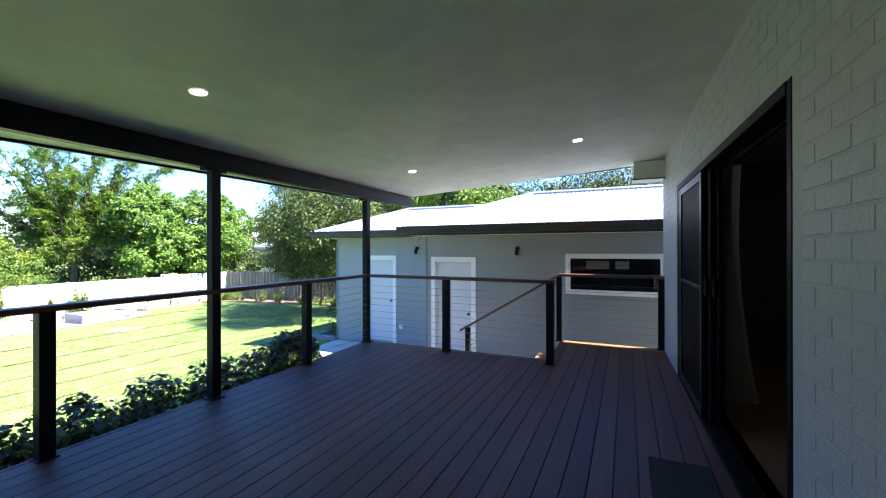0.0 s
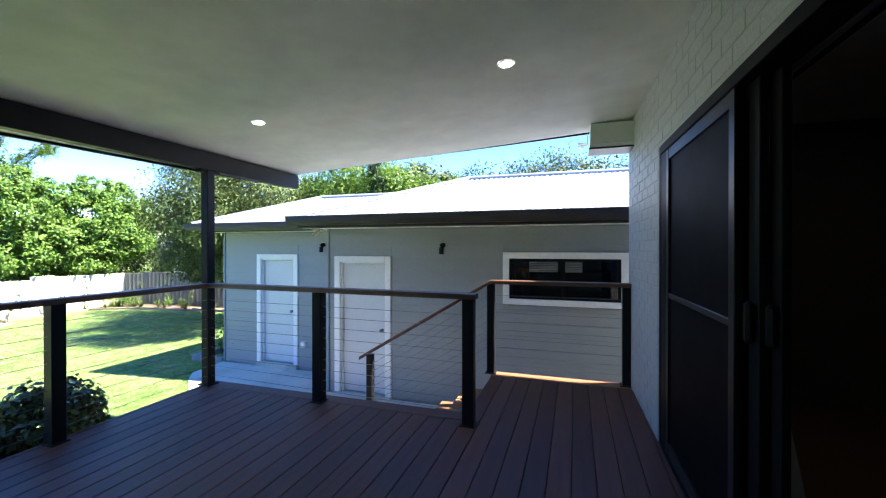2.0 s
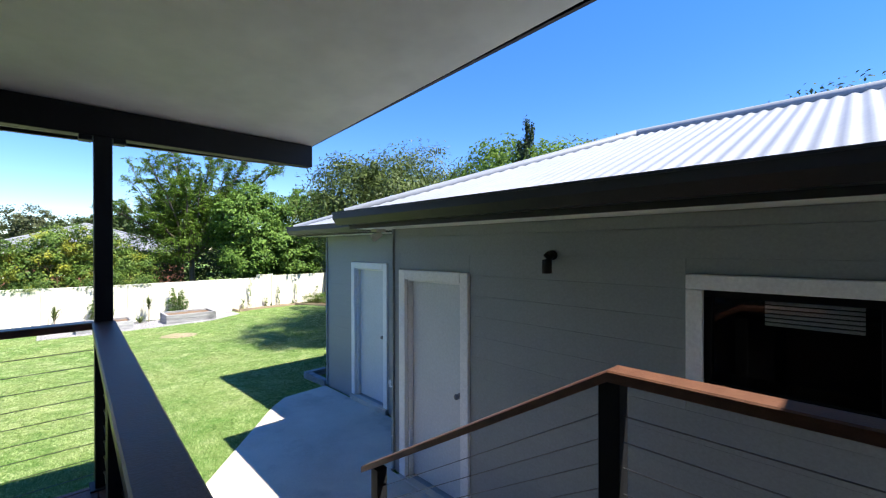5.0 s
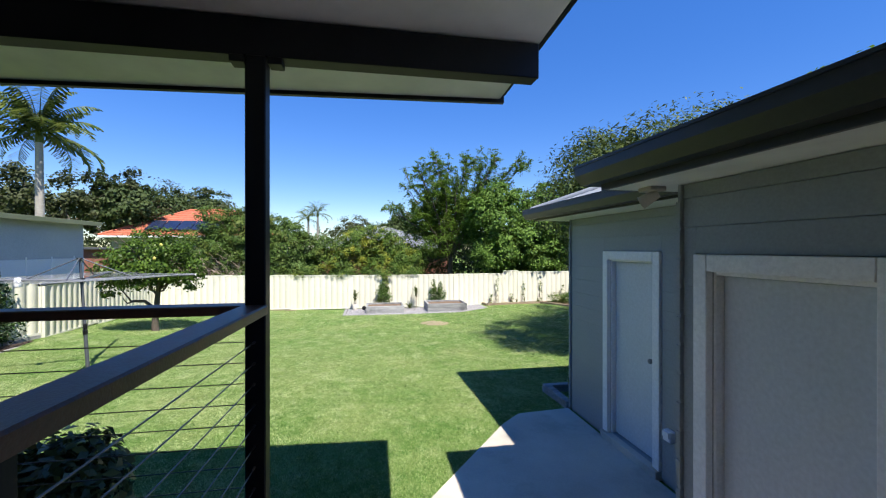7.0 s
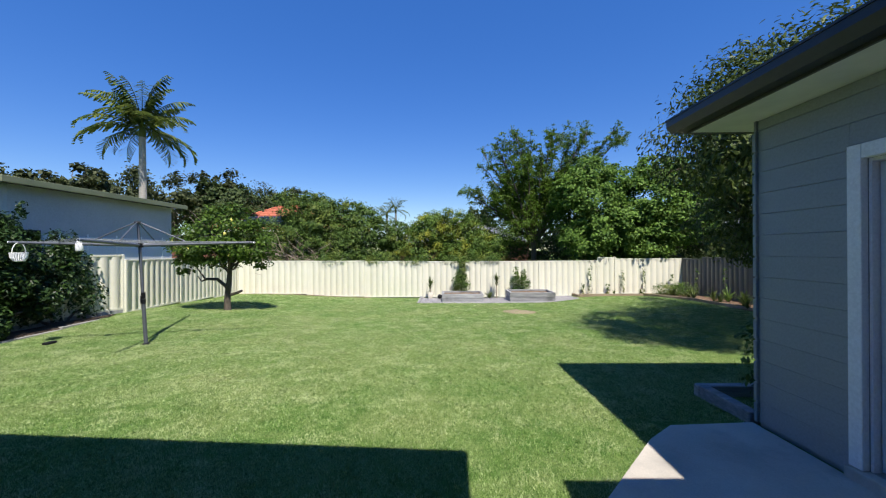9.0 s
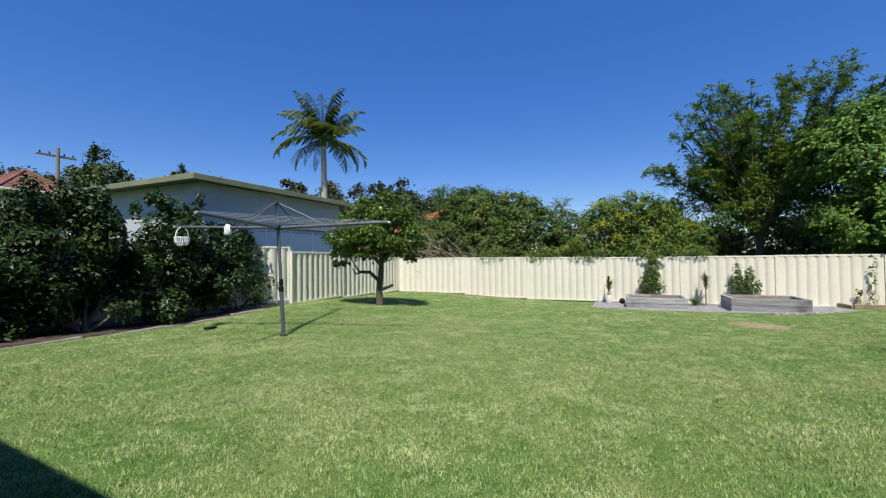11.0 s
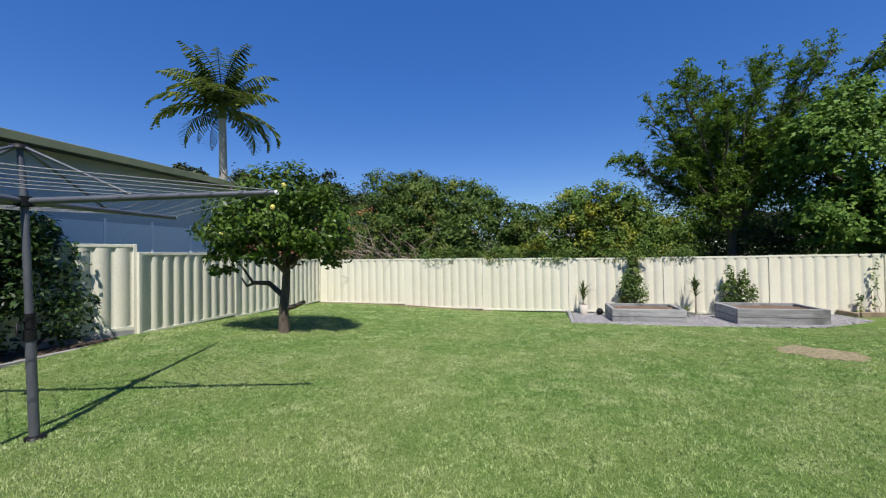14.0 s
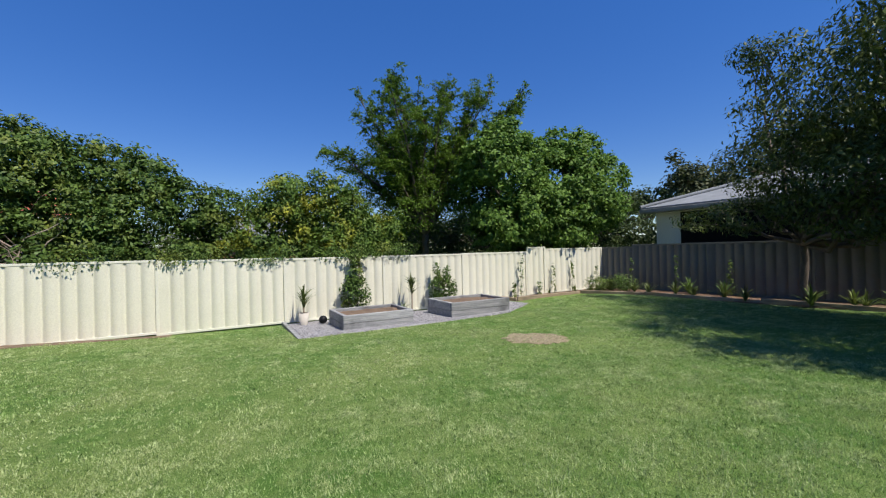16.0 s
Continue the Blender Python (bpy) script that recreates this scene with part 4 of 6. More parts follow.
def ridge_cap(p0, p1):
    tubes("ridge_cap", [[(*p0, 0.055), (*p1, 0.055)]], M_ROOF, groof, segs=8)


zr, zw = EZ + HALF * SL, EZ - 0.02 + WH * SL
ridge_cap((GL + HALF, GE + HALF, zr), (GR, GE + HALF, zr))
ridge_cap((GL, GE, EZ), (GL + HALF, GE + HALF, zr))
ridge_cap((WL + WH, WE + WH, zw), (-1.5, WE + WH, zw))
ridge_cap((WL, WE, EZ - 0.02), (WL + WH, WE + WH, zw))


def gutter(pts, z):
    """A quad gutter along a broken line: back, floor, outer lip with a rolled edge."""
    bm = bmesh.new()
    P = [Vector((x, y, z)) for x, y in pts]
    prev = None
    prof = [(0.0, 0.012), (0.0, -0.135), (0.085, -0.135), (0.115, -0.075), (0.115, -0.005), (0.128, 0.0), (0.128, -0.016), (0.121, -0.016), (0.121, -0.073), (0.089, -0.142), (-0.006, -0.142), (-0.006, 0.012)]
    for i, p in enumerate(P):
        d0 = (P[i] - P[i - 1]).normalized() if i else (P[1] - P[0]).normalized()
        d1 = (P[i + 1] - P[i]).normalized() if i < len(P) - 1 else d0
        s0, s1 = Vector((d0.y, -d0.x, 0)), Vector((d1.y, -d1.x, 0))
        s = (s0 + s1).normalized()
        s /= max(s.dot(s0), 0.3)
        ring = [bm.verts.new(p + s * a + Vector((0, 0, b))) for a, b in prof]
        if prev:
            for k in range(len(prof)):
                bm.faces.new((prev[k], prev[(k + 1) % len(prof)], ring[(k + 1) % len(prof)], ring[k]))
        else:
            bm.faces.new(ring)
        prev = ring
    bm.faces.new(prev[::-1])
    bmesh.ops.recalc_face_normals(bm, faces=bm.faces)
    part("gutter", bm, M_GUTTER, groof, "charcoal gutter")


gutter([(GL + 0.02, GE + 2.2), (GL + 0.02, GE + 0.02), (GR, GE + 0.02)], EZ + 0.012)
gutter([(WL + 0.02, WE + 3.3), (WL + 0.02, WE + 0.02), (GL + 0.02, WE + 0.02)], EZ - 0.008)
part("fascia", box(GL + 0.03, GR, GE + 0.025, GE + 0.05, GZ1 + 0.0, EZ - 0.02, 0.002), M_GUTTER, groof)
part("fascia", box(GL + 0.03, GL + 0.05, GE + 0.052, GE + 2.2, GZ1, EZ - 0.02, 0.002), M_GUTTER, groof)
part("fascia", box(WL + 0.03, GL + 0.03, WE + 0.025, WE + 0.05, GZ1, EZ - 0.04, 0.002), M_GUTTER, groof)
part("fascia", box(WL + 0.03, WL + 0.05, WE + 0.052, WE + 3.3, GZ1, EZ - 0.04, 0.002), M_GUTTER, groof)
part("soffit", box(GL + 0.052, GR, GE + 0.052, FY + 0.15, GZ1 + 0.002, GZ1 + 0.012, 0), M_CEIL, groof)
part("soffit", box(GL + 0.052, SX + 0.1, FY + 0.152, BY + 0.15, GZ1 + 0.002, GZ1 + 0.012, 0), M_CEIL, groof)
part("soffit", box(WL + 0.052, GL + 0.05, WE + 0.052, BY + 0.15, GZ1 + 0.002, GZ1 + 0.012, 0), M_CEIL, groof)
part("soffit", box(WL + 0.052, LXG + 0.15, BY + 0.152, 11.0, GZ1 + 0.002, GZ1 + 0.012, 0), M_CEIL, groof)

# ---- fences of ribbed steel sheet ----
def fence_run(label, posts, tops, drop, mat, base_gap=0.03, pitch_r=0.225, sleeper=None, duty=0.2):
    """Posts (x, y) in order; tops: height of each panel's top rail; the sheet hangs from top rail to bottom rail."""
    f = thing("fence", posts[0][0], posts[0][1], ground_z(*posts[0]), label, "fence", "garden fences")
    rail_mat = M_SHADEDFENCE if mat is M_SHADEDFENCE else M_CREAMRAIL
    for i, (p, q) in enumerate(zip(posts, posts[1:])):
        p, q = Vector((*p, 0)), Vector((*q, 0))
        d = q - p
        L = d.length
        ang = math.atan2(d.y, d.x)
        top = tops[i]
        g0, g1 = ground_z(p.x, p.y) + base_gap, ground_z(q.x, q.y) + base_gap
        low = min(g0, g1) if sleeper is None else max(g0, g1) + sleeper
        m = Matrix.Translation((p.x, p.y, 0)) @ Euler((0, 0, ang)).to_matrix().to_4x4()
        n = max(int(L / pitch_r), 1)
        w = L / n
        prof = []
        for k in range(n):
            a = k * w
            prof += [(a, 0.0), (a + w * (0.94 - duty), 0.0), (a + w * (0.99 - duty), 0.022), (a + w * 0.95, 0.022)]
        prof.append((L, 0.0))
        V = [m @ Vector((a, b - 0.016, z)) for a, b in prof for z in (low, top)]
        F = [(2 * k, 2 * k + 2, 2 * k + 3, 2 * k + 1) for k in range(len(prof) - 1)]
        V2 = [v + m.to_3x3() @ Vector((0, 0.002, 0)) for v in V]
        nV = len(V)
        F2 = [tuple(nV + k for k in reversed(ff)) for ff in F]
        link_part("sheet", np_mesh("sheet", [tuple(v) for v in V + V2], F + F2), mat, f)
        part("top_rail", box(0.028, L - 0.028, -0.022, 0.03, top - 0.035, top + 0.012, 0.004, m), rail_mat, f)
        part("bottom_rail", box(0.028, L - 0.028, -0.022, 0.03, low - 0.015, low + 0.035, 0.004, m), rail_mat, f)
        if sleeper is not None:
            part("retaining_sleeper", box(0.02, L - 0.02, -0.03, 0.04, min(g0, g1) - 0.2, low - 0.018, 0.006, m), M_SLEEPER, f)
    for i, p in enumerate(posts):
        ang = math.atan2(posts[min(i + 1, len(posts) - 1)][1] - posts[max(i - 1, 0)][1], posts[min(i + 1, len(posts) - 1)][0] - posts[max(i - 1, 0)][0])
        top = max(tops[max(i - 1, 0)], tops[min(i, len(tops) - 1)])
        m = Matrix.Translation((p[0], p[1], 0)) @ Euler((0, 0, ang)).to_matrix().to_4x4()
        part("post", box(-0.027, 0.027, -0.026, 0.034, ground_z(*p) - 0.1, top + 0.016, 0.004, m), rail_mat, f)
    return f


BX = -18.63
back_posts = [(BX, y) for y in (-3.27, -0.42, 1.944, 4.313, 6.677, 9.04, 11.36)]
fence_run("cream ribbed steel fence along the back of the lawn", back_posts, [0.165, 0.155, 0.135, 0.115, 0.115, 0.125], 1.3, M_CREAM, base_gap=0.05)
fence_run("taller cream ribbed steel fence panels in the back corner", [(BX + 0.0, 11.42), (BX + 0.02, 12.1), (BX + 0.02, 14.74)], [0.26, 0.2], 1.3, M_CREAM, base_gap=0.05)
fence_run("cream ribbed steel side fence seen from its shaded face", [(-12.33, -2.88), (-14.65, -3.02), (-16.65, -3.14), (-18.58, -3.27)], [0.37, 0.29, 0.2], 1.3, M_CREAM, base_gap=0.06, pitch_r=0.225, duty=0.3)
fence_run("taller cream steel side fence standing on a sleeper", [(-4.6, -4.75), (-7.0, -4.2), (-9.4, -3.62), (-11.0, -3.25), (-12.29, -2.93)], [0.62, 0.58, 0.55, 0.5], 1.3, M_CREAM, base_gap=0.02, sleeper=0.08, pitch_r=0.225, duty=0.3)
fence_run("weathered pale grey steel fence, coloured darker for the trees' shade", [(BX + 0.06, 14.8), (-17.5, 14.95), (-15.2, 15.0), (-12.9, 15.05), (-10.5, 15.1), (-8.1, 15.15), (-5.7, 15.2), (-3.3, 15.25), (-0.9, 15.3)], [0.2, 0.27, 0.27, 0.28, 0.28, 0.28, 0.28, 0.28], 1.3, M_SHADEDFENCE, base_gap=0.05, pitch_r=0.21, duty=0.2)


# ---- raised planters ----
def planter(x0, x1, y0, y1, h, label):
    g = ground_z((x0 + x1) / 2, (y0 + y1) / 2) - 0.01
    p = thing("planter_box", (x0 + x1) / 2, (y0 + y1) / 2, g, label, "planter box", "raised planters")
    t, hh = 0.075, h / 2
    for k in range(2):
        z0, z1 = g + k * hh + (0.003 if k else 0), g + (k + 1) * hh
        j = 0.006 * k
        part("sleeper", box(x1 - t + j, x1 + j, y0, y1, z0, z1, 0.008), M_SLEEPER, p)
        part("sleeper", box(x0, x0 + t, y0, y1, z0, z1, 0.008), M_SLEEPER, p)
        part("sleeper", box(x0 + t + 0.002, x1 - t - 0.002, y0 + j, y0 + t + j, z0, z1, 0.008), M_SLEEPER, p)
        part("sleeper", box(x0 + t + 0.002, x1 - t - 0.002, y1 - t - j, y1 - j, z0, z1, 0.008), M_SLEEPER, p)
    n = 14
    V, F = [], []
    rng = np.random.default_rng(int(y0 * 10))
    for i in range(n):
        for k in range(n):
            u, v = i / (n - 1), k / (n - 1)
            V.append((x0 + t + u * (x1 - x0 - 2 * t), y0 + t + v * (y1 - y0 - 2 * t), g + h - 0.07 + rng.normal(0, 0.012) + 0.05 * math.sin(math.pi * u) * math.sin(math.pi * v)))
    F = [(i * n + k, (i + 1) * n + k, (i + 1) * n + k + 1, i * n + k + 1) for i in range(n - 1) for k in range(n - 1)]
    link_part("soil", np_mesh("soil", V, F), M_SOIL, p, "dry brown soil")


planter(-17.85, -16.72, 5.10, 6.60, 0.33, "weathered grey timber sleeper planter filled with dry soil")
planter(-17.95, -16.76, 7.56, 9.20, 0.37, "weathered grey timber sleeper planter with low soil")


def flat_patch(name, pts, lift, mat, label, category, jitter=0.0):
    """A ground patch with an uneven edge that follows the ground."""
    bm = bmesh.new()
    c = (sum(p[0] for p in pts) / len(pts), sum(p[1] for p in pts) / len(pts))
    rng = np.random.default_rng(len(pts) * 17)
    ring = []
    for i in range(len(pts)):
        a, b = pts[i], pts[(i + 1) % len(pts)]
        for k in range(8):
            t = k / 8
            ring.append((a[0] + (b[0] - a[0]) * t + rng.normal(0, jitter), a[1] + (b[1] - a[1]) * t + rng.normal(0, jitter)))
    loops = []
    for s in (1.0, 0.97, 0.6, 0.25):
        loops.append([bm.verts.new((c[0] + (x - c[0]) * s, c[1] + (y - c[1]) * s, ground_z(c[0] + (x - c[0]) * s, c[1] + (y - c[1]) * s) + (lift if s < 1 else -0.02))) for x, y in ring])
    for A, B in zip(loops, loops[1:]):
        for i in range(len(ring)):
            bm.faces.new((A[i], A[(i + 1) % len(ring)], B[(i + 1) % len(ring)], B[i]))
    bm.faces.new(loops[-1])
    ob = part(name, bm, mat, None)
    return tagged(ob, label, category, kind="structure")


flat_patch("gravel_bed", [(-18.58, 4.25), (-16.45, 4.25), (-16.4, 6.5), (-16.5, 9.0), (-17.3, 10.3), (-18.58, 10.3)], 0.02, M_GRAVEL, "grey gravel bed under the planters", "gravel", 0.01)
flat_patch("mulch_bed", [(-18.58, 10.35), (-17.95, 10.42), (-17.95, 12.9), (-18.58, 12.98)], 0.03, M_REDMULCH, "reddish bark mulch bed along the back fence", "mulch bed", 0.02)
for pts in ([(-18.58, 13.0), (-17.95, 12.95), (-16.3, 13.72), (-16.3, 14.88), (-18.58, 14.72)], [(-16.3, 13.72), (-10.0, 14.1), (-10.0, 15.06), (-16.3, 14.92)], [(-10.0, 14.1), (-5.0, 14.2), (-5.0, 15.15), (-10.0, 15.06)]):
    flat_patch("mulch_bed", pts, 0.045, M_REDMULCH, "reddish bark mulch bed along the shaded fence", "mulch bed", 0.015)
flat_patch("garden_bed", [(-4.6, -2.65), (-6.8, -2.7), (-9.0, -2.72), (-12.0, -2.78), (-11.0, -3.2), (-9.3, -3.6), (-7.0, -4.15), (-4.6, -4.7)], 0.03, M_MULCH, "dark mulch bed under the side shrubs", "garden bed", 0.02)
flat_patch("bare_patch", [(-14.4, 7.35), (-14.1, 7.75), (-13.7, 7.9), (-13.35, 7.6), (-13.35, 7.15), (-13.75, 6.9), (-14.15, 6.95)], 0.008, M_STRAW, "bare straw-coloured patch worn into the lawn", "bare patch", 0.035)
flat_patch("fence_dirt", [(-18.6, -3.2), (-18.3, -3.2), (-18.25, 0.0), (-18.4, 2.2), (-18.6, 2.2)], 0.006, M_SOIL, "bare dirt strip along the fence foot", "dirt strip", 0.04)

# gravel stones
rng = np.random.default_rng(5)
SV, SF = [], []
octa = np.array([(1, 0, 0), (0, 1, 0), (-1, 0, 0), (0, -1, 0), (0, 0, 1), (0, 0, -1)], float)
of = np.array([(0, 1, 4), (1, 2, 4), (2, 3, 4), (3, 0, 4), (1, 0, 5), (2, 1, 5), (3, 2, 5), (0, 3, 5)])
for k in range(5200):
    x, y = rng.uniform(-18.5, -16.45), rng.uniform(4.28, 10.2)
    if y > 9.0 and x > -16.5 - (y - 9.0) * 0.62:
        continue
    if (-17.9 < x < -16.68 and 5.05 < y < 6.65) or (-18.0 < x < -16.7 and 7.5 < y < 9.25):
        continue
    s = rng.uniform(0.012, 0.03)
    SV.append(octa * s * rng.uniform(0.6, 1.3, (6, 1)) * (1, 1, 0.6) + (x, y, ground_z(x, y) + 0.022))
    SF.append(of + 6 * len(SF))
gv = link_part("gravel", np_mesh("gravel", np.concatenate(SV), np.concatenate(SF)), M_GRAVEL, None)
tagged(gv, "loose grey gravel stones", "gravel", kind="stuff")

# timber and concrete edging
for pts, mat, h, lab in (([(-18.6, 10.38), (-17.95, 10.42), (-17.93, 12.9)], M_EDGETIMBER, 0.10, "weathered timber edging of the mulch bed"), ([(-17.93, 12.95), (-16.3, 13.75), (-13.5, 13.95), (-10.2, 14.1), (-6.0, 14.2)], M_EDGETIMBER, 0.09, "weathered timber edging of the mulch bed"), ([(-16.45, 4.25), (-18.5, 4.25)], M_SLEEPER, 0.05, "low timber edging of the gravel bed"), ([(-5.6, -2.66), (-6.6, -2.71), (-7.75, -2.7), (-9.0, -2.73), (-10.4, -2.72), (-12.1, -2.76)], M_EDGE, 0.018, "low concrete edging of the side bed")):
    e = thing("garden_edging", pts[0][0], pts[0][1], ground_z(*pts[0]), lab, "garden edging", "garden edging")
    for a, b in zip(pts, pts[1:]):
        L = math.hypot(b[0] - a[0], b[1] - a[1])
        g = (ground_z(*a) + ground_z(*b)) / 2
        m = Matrix.Translation((a[0], a[1], g)) @ Euler((0, 0, math.atan2(b[1] - a[1], b[0] - a[0]))).to_matrix().to_4x4()
        part("edging_piece", box(0.004, L - 0.004, -0.04, 0.04, -0.08, h, 0.008, m), mat, e)

# ---- clothes hoist ----
hoist = thing("clothes_hoist", -9.18, -0.01, ground_z(-9.18, -0.01), "grey steel rotary clothes hoist standing in the lawn", "clothes hoist")
gz = ground_z(-9.18, -0.01)
HUB = np.array((-9.18, -0.12, 0.70))
APX = np.array((-9.16, -0.14, 1.12))
FOOT = np.array((-9.18, -0.01, gz - 0.05))
mid = FOOT + (HUB - FOOT) * 0.45
tubes("lower_pole", [[(*FOOT, 0.032), (*mid, 0.032)]], M_GALV, hoist, segs=12)
tubes("upper_pole", [[(*mid, 0.025), (*HUB, 0.025), (*(APX * 0.96 + HUB * 0.04), 0.02)]], M_GALV, hoist, segs=12)
tubes("collar", [[(*(mid - (0, 0, 0.04)), 0.04), (*(mid + (0, 0, 0.04)), 0.04)]], M_STEEL, hoist, segs=12)
tubes("ground_socket", [[(*FOOT, 0.07), (*(FOOT + (0, 0, 0.075)), 0.06), (*(FOOT + (0, 0, 0.08)), 0.03)]], M_STEEL, hoist, segs=14)
tubes("crank_box", [[(*(mid + (0, 0, 0.05)), 0.034), (*(mid + (0, 0, 0.16)), 0.034)], [(*(mid + (0.03, 0, 0.1)), 0.008), (*(mid + (0.09, 0.02, 0.1)), 0.008), (*(mid + (0.09, 0.02, 0.0)), 0.008)]], M_STEEL, hoist, segs=10)
tubes("hub", [[(*(HUB - (0, 0, 0.035)), 0.06), (*(HUB + (0, 0, 0.035)), 0.06)]], M_STEEL, hoist, segs=12)
tubes("top_cap", [[(*(APX - (0, 0, 0.03)), 0.055), (*APX, 0.05), (*(APX + (0, 0, 0.004)), 0.01)]], M_STEEL, hoist, segs=12)
vd = np.array((-0.618, -0.786))
vr = np.array((-0.786, 0.618))
tips = []
for a, b in ((1.5, -1.06), (-1.06, -1.5), (-1.5, 1.06), (1.06, 1.5)):
    u = vr * a + vd * b
    tip = HUB + np.array((u[0], u[1], 0.05))
    tips.append(tip)
    tubes("arm", [[(*HUB, 0.027), (*tip, 0.022)]], M_GALV, hoist, segs=8)
    half = HUB + (tip - HUB) * 0.42
    tubes("strut", [[(*APX, 0.012), (*(half + (0, 0, 0.02)), 0.012)]], M_GALV, hoist, segs=6)
    tubes("arm_end_cap", [[(*(tip - (tip - HUB) * 0.01), 0.018), (*(tip + (tip - HUB) * 0.01), 0.018)]], M_PLASTIC, hoist, segs=8)
for s in (0.4, 0.52, 0.64, 0.76, 0.88, 0.985):
    q = [HUB + (tp - HUB) * s + (0, 0, 0.02) for tp in tips]
    for a, b in zip(q, q[1:] + q[:1]):
        sag = (a + b) / 2 - (0, 0, 0.02 * s)
        tubes("line", [[(*a, 0.0035), (*sag, 0.0035), (*b, 0.0035)]], M_LINE, hoist, segs=4)

basket = thing("peg_basket", *(tips[2] - (0, 0, 0.2)), "white plastic peg basket hanging on the hoist arm", "peg basket")
bx, by, bz = tips[2] * 0.93 + HUB * 0.07
rings = []
for r, z in ((0.075, -0.3), (0.1, -0.25), (0.11, -0.17)):
    rings.append([(bx + r * math.cos(a), by + r * math.sin(a), bz + z, 0.007) for a in np.linspace(0, 2 * math.pi, 17)])
ribs_ = [[(bx + 0.11 * math.cos(a), by + 0.11 * math.sin(a), bz - 0.17, 0.009), (bx + 0.1 * math.cos(a), by + 0.1 * math.sin(a), bz - 0.25, 0.009), (bx + 0.07 * math.cos(a), by + 0.07 * math.sin(a), bz - 0.3, 0.009), (bx, by, bz - 0.305, 0.012)] for a in np.linspace(0, 2 * math.pi, 23)[:-1]]
tubes("bowl", rings + ribs_, M_PLASTIC, basket, segs=5)
tubes("handle", [[(bx + 0.11 * math.cos(a), by, bz - 0.17 + 0.17 * math.sin(a), 0.007) for a in np.linspace(0, math.pi, 11)]], M_PLASTIC, basket, segs=5)
jug = thing("peg_pot", *(HUB + (tips[2] - HUB) * 0.45), "small white pot clipped to the hoist arm", "pot")
jx, jy, jz = HUB + (tips[2] - HUB) * 0.48
tubes("pot", [[(jx, jy, jz + 0.05, 0.03), (jx, jy, jz + 0.02, 0.055), (jx, jy, jz - 0.11, 0.06), (jx, jy, jz - 0.125, 0.05), (jx, jy, jz - 0.126, 0.005)]], M_PLASTIC, jug, segs=12)

# sprinkler cover in the lawn
sc = thing("tap_cover", -9.2, -1.75, ground_z(-9.2, -1.75), "small dark plastic cover lying in the lawn", "cover")
part("lid", box(-9.3, -9.1, -1.8, -1.7, ground_z(-9.2, -1.75) + 0.01, ground_z(-9.2, -1.75) + 0.05, 0.01), M_STEEL, sc)


# ---- plants ----
def shrub(name, x, y, blobs, n, size, mat, seed, label, category="shrub", group="", stems=5, aspect=0.5, stem_r=0.03, spread=0.26, clumps=30, inner=0.45, droop=0.0):
    g = ground_z(x, y)
    s = thing(name, x, y, g, label, category, group)
    rng = np.random.default_rng(seed)
    paths = []
    for k in range(stems):
        b = blobs[k % len(blobs)]
        t = (b[0] + rng.normal(0, b[3] * 0.3), b[1] + rng.normal(0, b[4] * 0.3), b[2] + b[5] * rng.uniform(-0.2, 0.5))
        paths.append(limb((x + rng.normal(0, 0.05), y + rng.normal(0, 0.05), g - 0.03), t, stem_r, stem_r * 0.3, 0.1, 6, rng))
    for q in paths:
        tubes("stem", [q], M_BARK, s, segs=6)
    crown("crown", blobs, n, size, mat, s, seed, aspect, droop, clumps, spread, inner, g + 0.02)
    return s


# citrus tree
ct = thing("citrus_tree", -13.13, -0.71, ground_z(-13.13, -0.71), "small lemon tree with a forked dark trunk and yellow fruit", "tree")
g = ground_z(-13.13, -0.71)
trunk = [(-13.13, -0.71, g - 0.05, 0.1), (-13.12, -0.72, g + 0.2, 0.085), (-13.1, -0.7, g + 0.45, 0.075), (-13.1, -0.66, g + 0.75, 0.07), (-13.08, -0.62, g + 1.15, 0.06), (-13.1, -0.6, g + 1.6, 0.04)]
limbs = [trunk, [(-13.1, -0.7, g + 0.62, 0.05), (-13.05, -0.95, g + 0.85, 0.045), (-13.0, -1.2, g + 0.86, 0.035), (-13.0, -1.35, g + 0.8, 0.02), (-12.98, -1.45, g + 0.95, 0.012)], [(-13.12, -0.68, g + 0.4, 0.045), (-13.1, -0.45, g + 0.47, 0.038), (-13.1, -0.3, g + 0.53, 0.03)], [(-13.1, -1.3, g + 0.84, 0.025), (-13.05, -1.5, g + 1.15, 0.015)]]
for k in range(9):
    a = k * 0.7
    limbs.append(limb((-13.09, -0.64, g + 1.0 + 0.05 * k), (-13.1 + 0.9 * math.cos(a), -0.7 + 0.95 * math.sin(a), g + 1.7 + 0.12 * k), 0.035, 0.01, 0.12))
tubes("trunk", limbs, M_BARK, ct, segs=8)
cb = [(-13.1, -0.85, 0.95, 0.95, 1.05, 0.75), (-13.1, -0.2, 0.85, 0.75, 0.7, 0.6), (-13.1, -1.5, 0.75, 0.7, 0.65, 0.55), (-13.15, -0.7, 1.4, 0.65, 0.8, 0.45), (-12.8, -1.0, 0.6, 0.6, 0.8, 0.4), (-12.9, -1.6, 0.25, 0.35, 0.4, 0.3), (-13.2, 0.15, 0.45, 0.45, 0.35, 0.35)]
crown("crown", cb, 12000, 0.095, M_CITRUS, ct, 21, 0.5, 0.1, 34, 0.15, 0.35)
rng = np.random.default_rng(8)
lem = bmesh.new()
bmesh.ops.create_icosphere(lem, subdivisions=2, radius=0.042)
for v in lem.verts:
    v.co.z *= 1.25
lem_me = mesh_of(lem, "lemon")
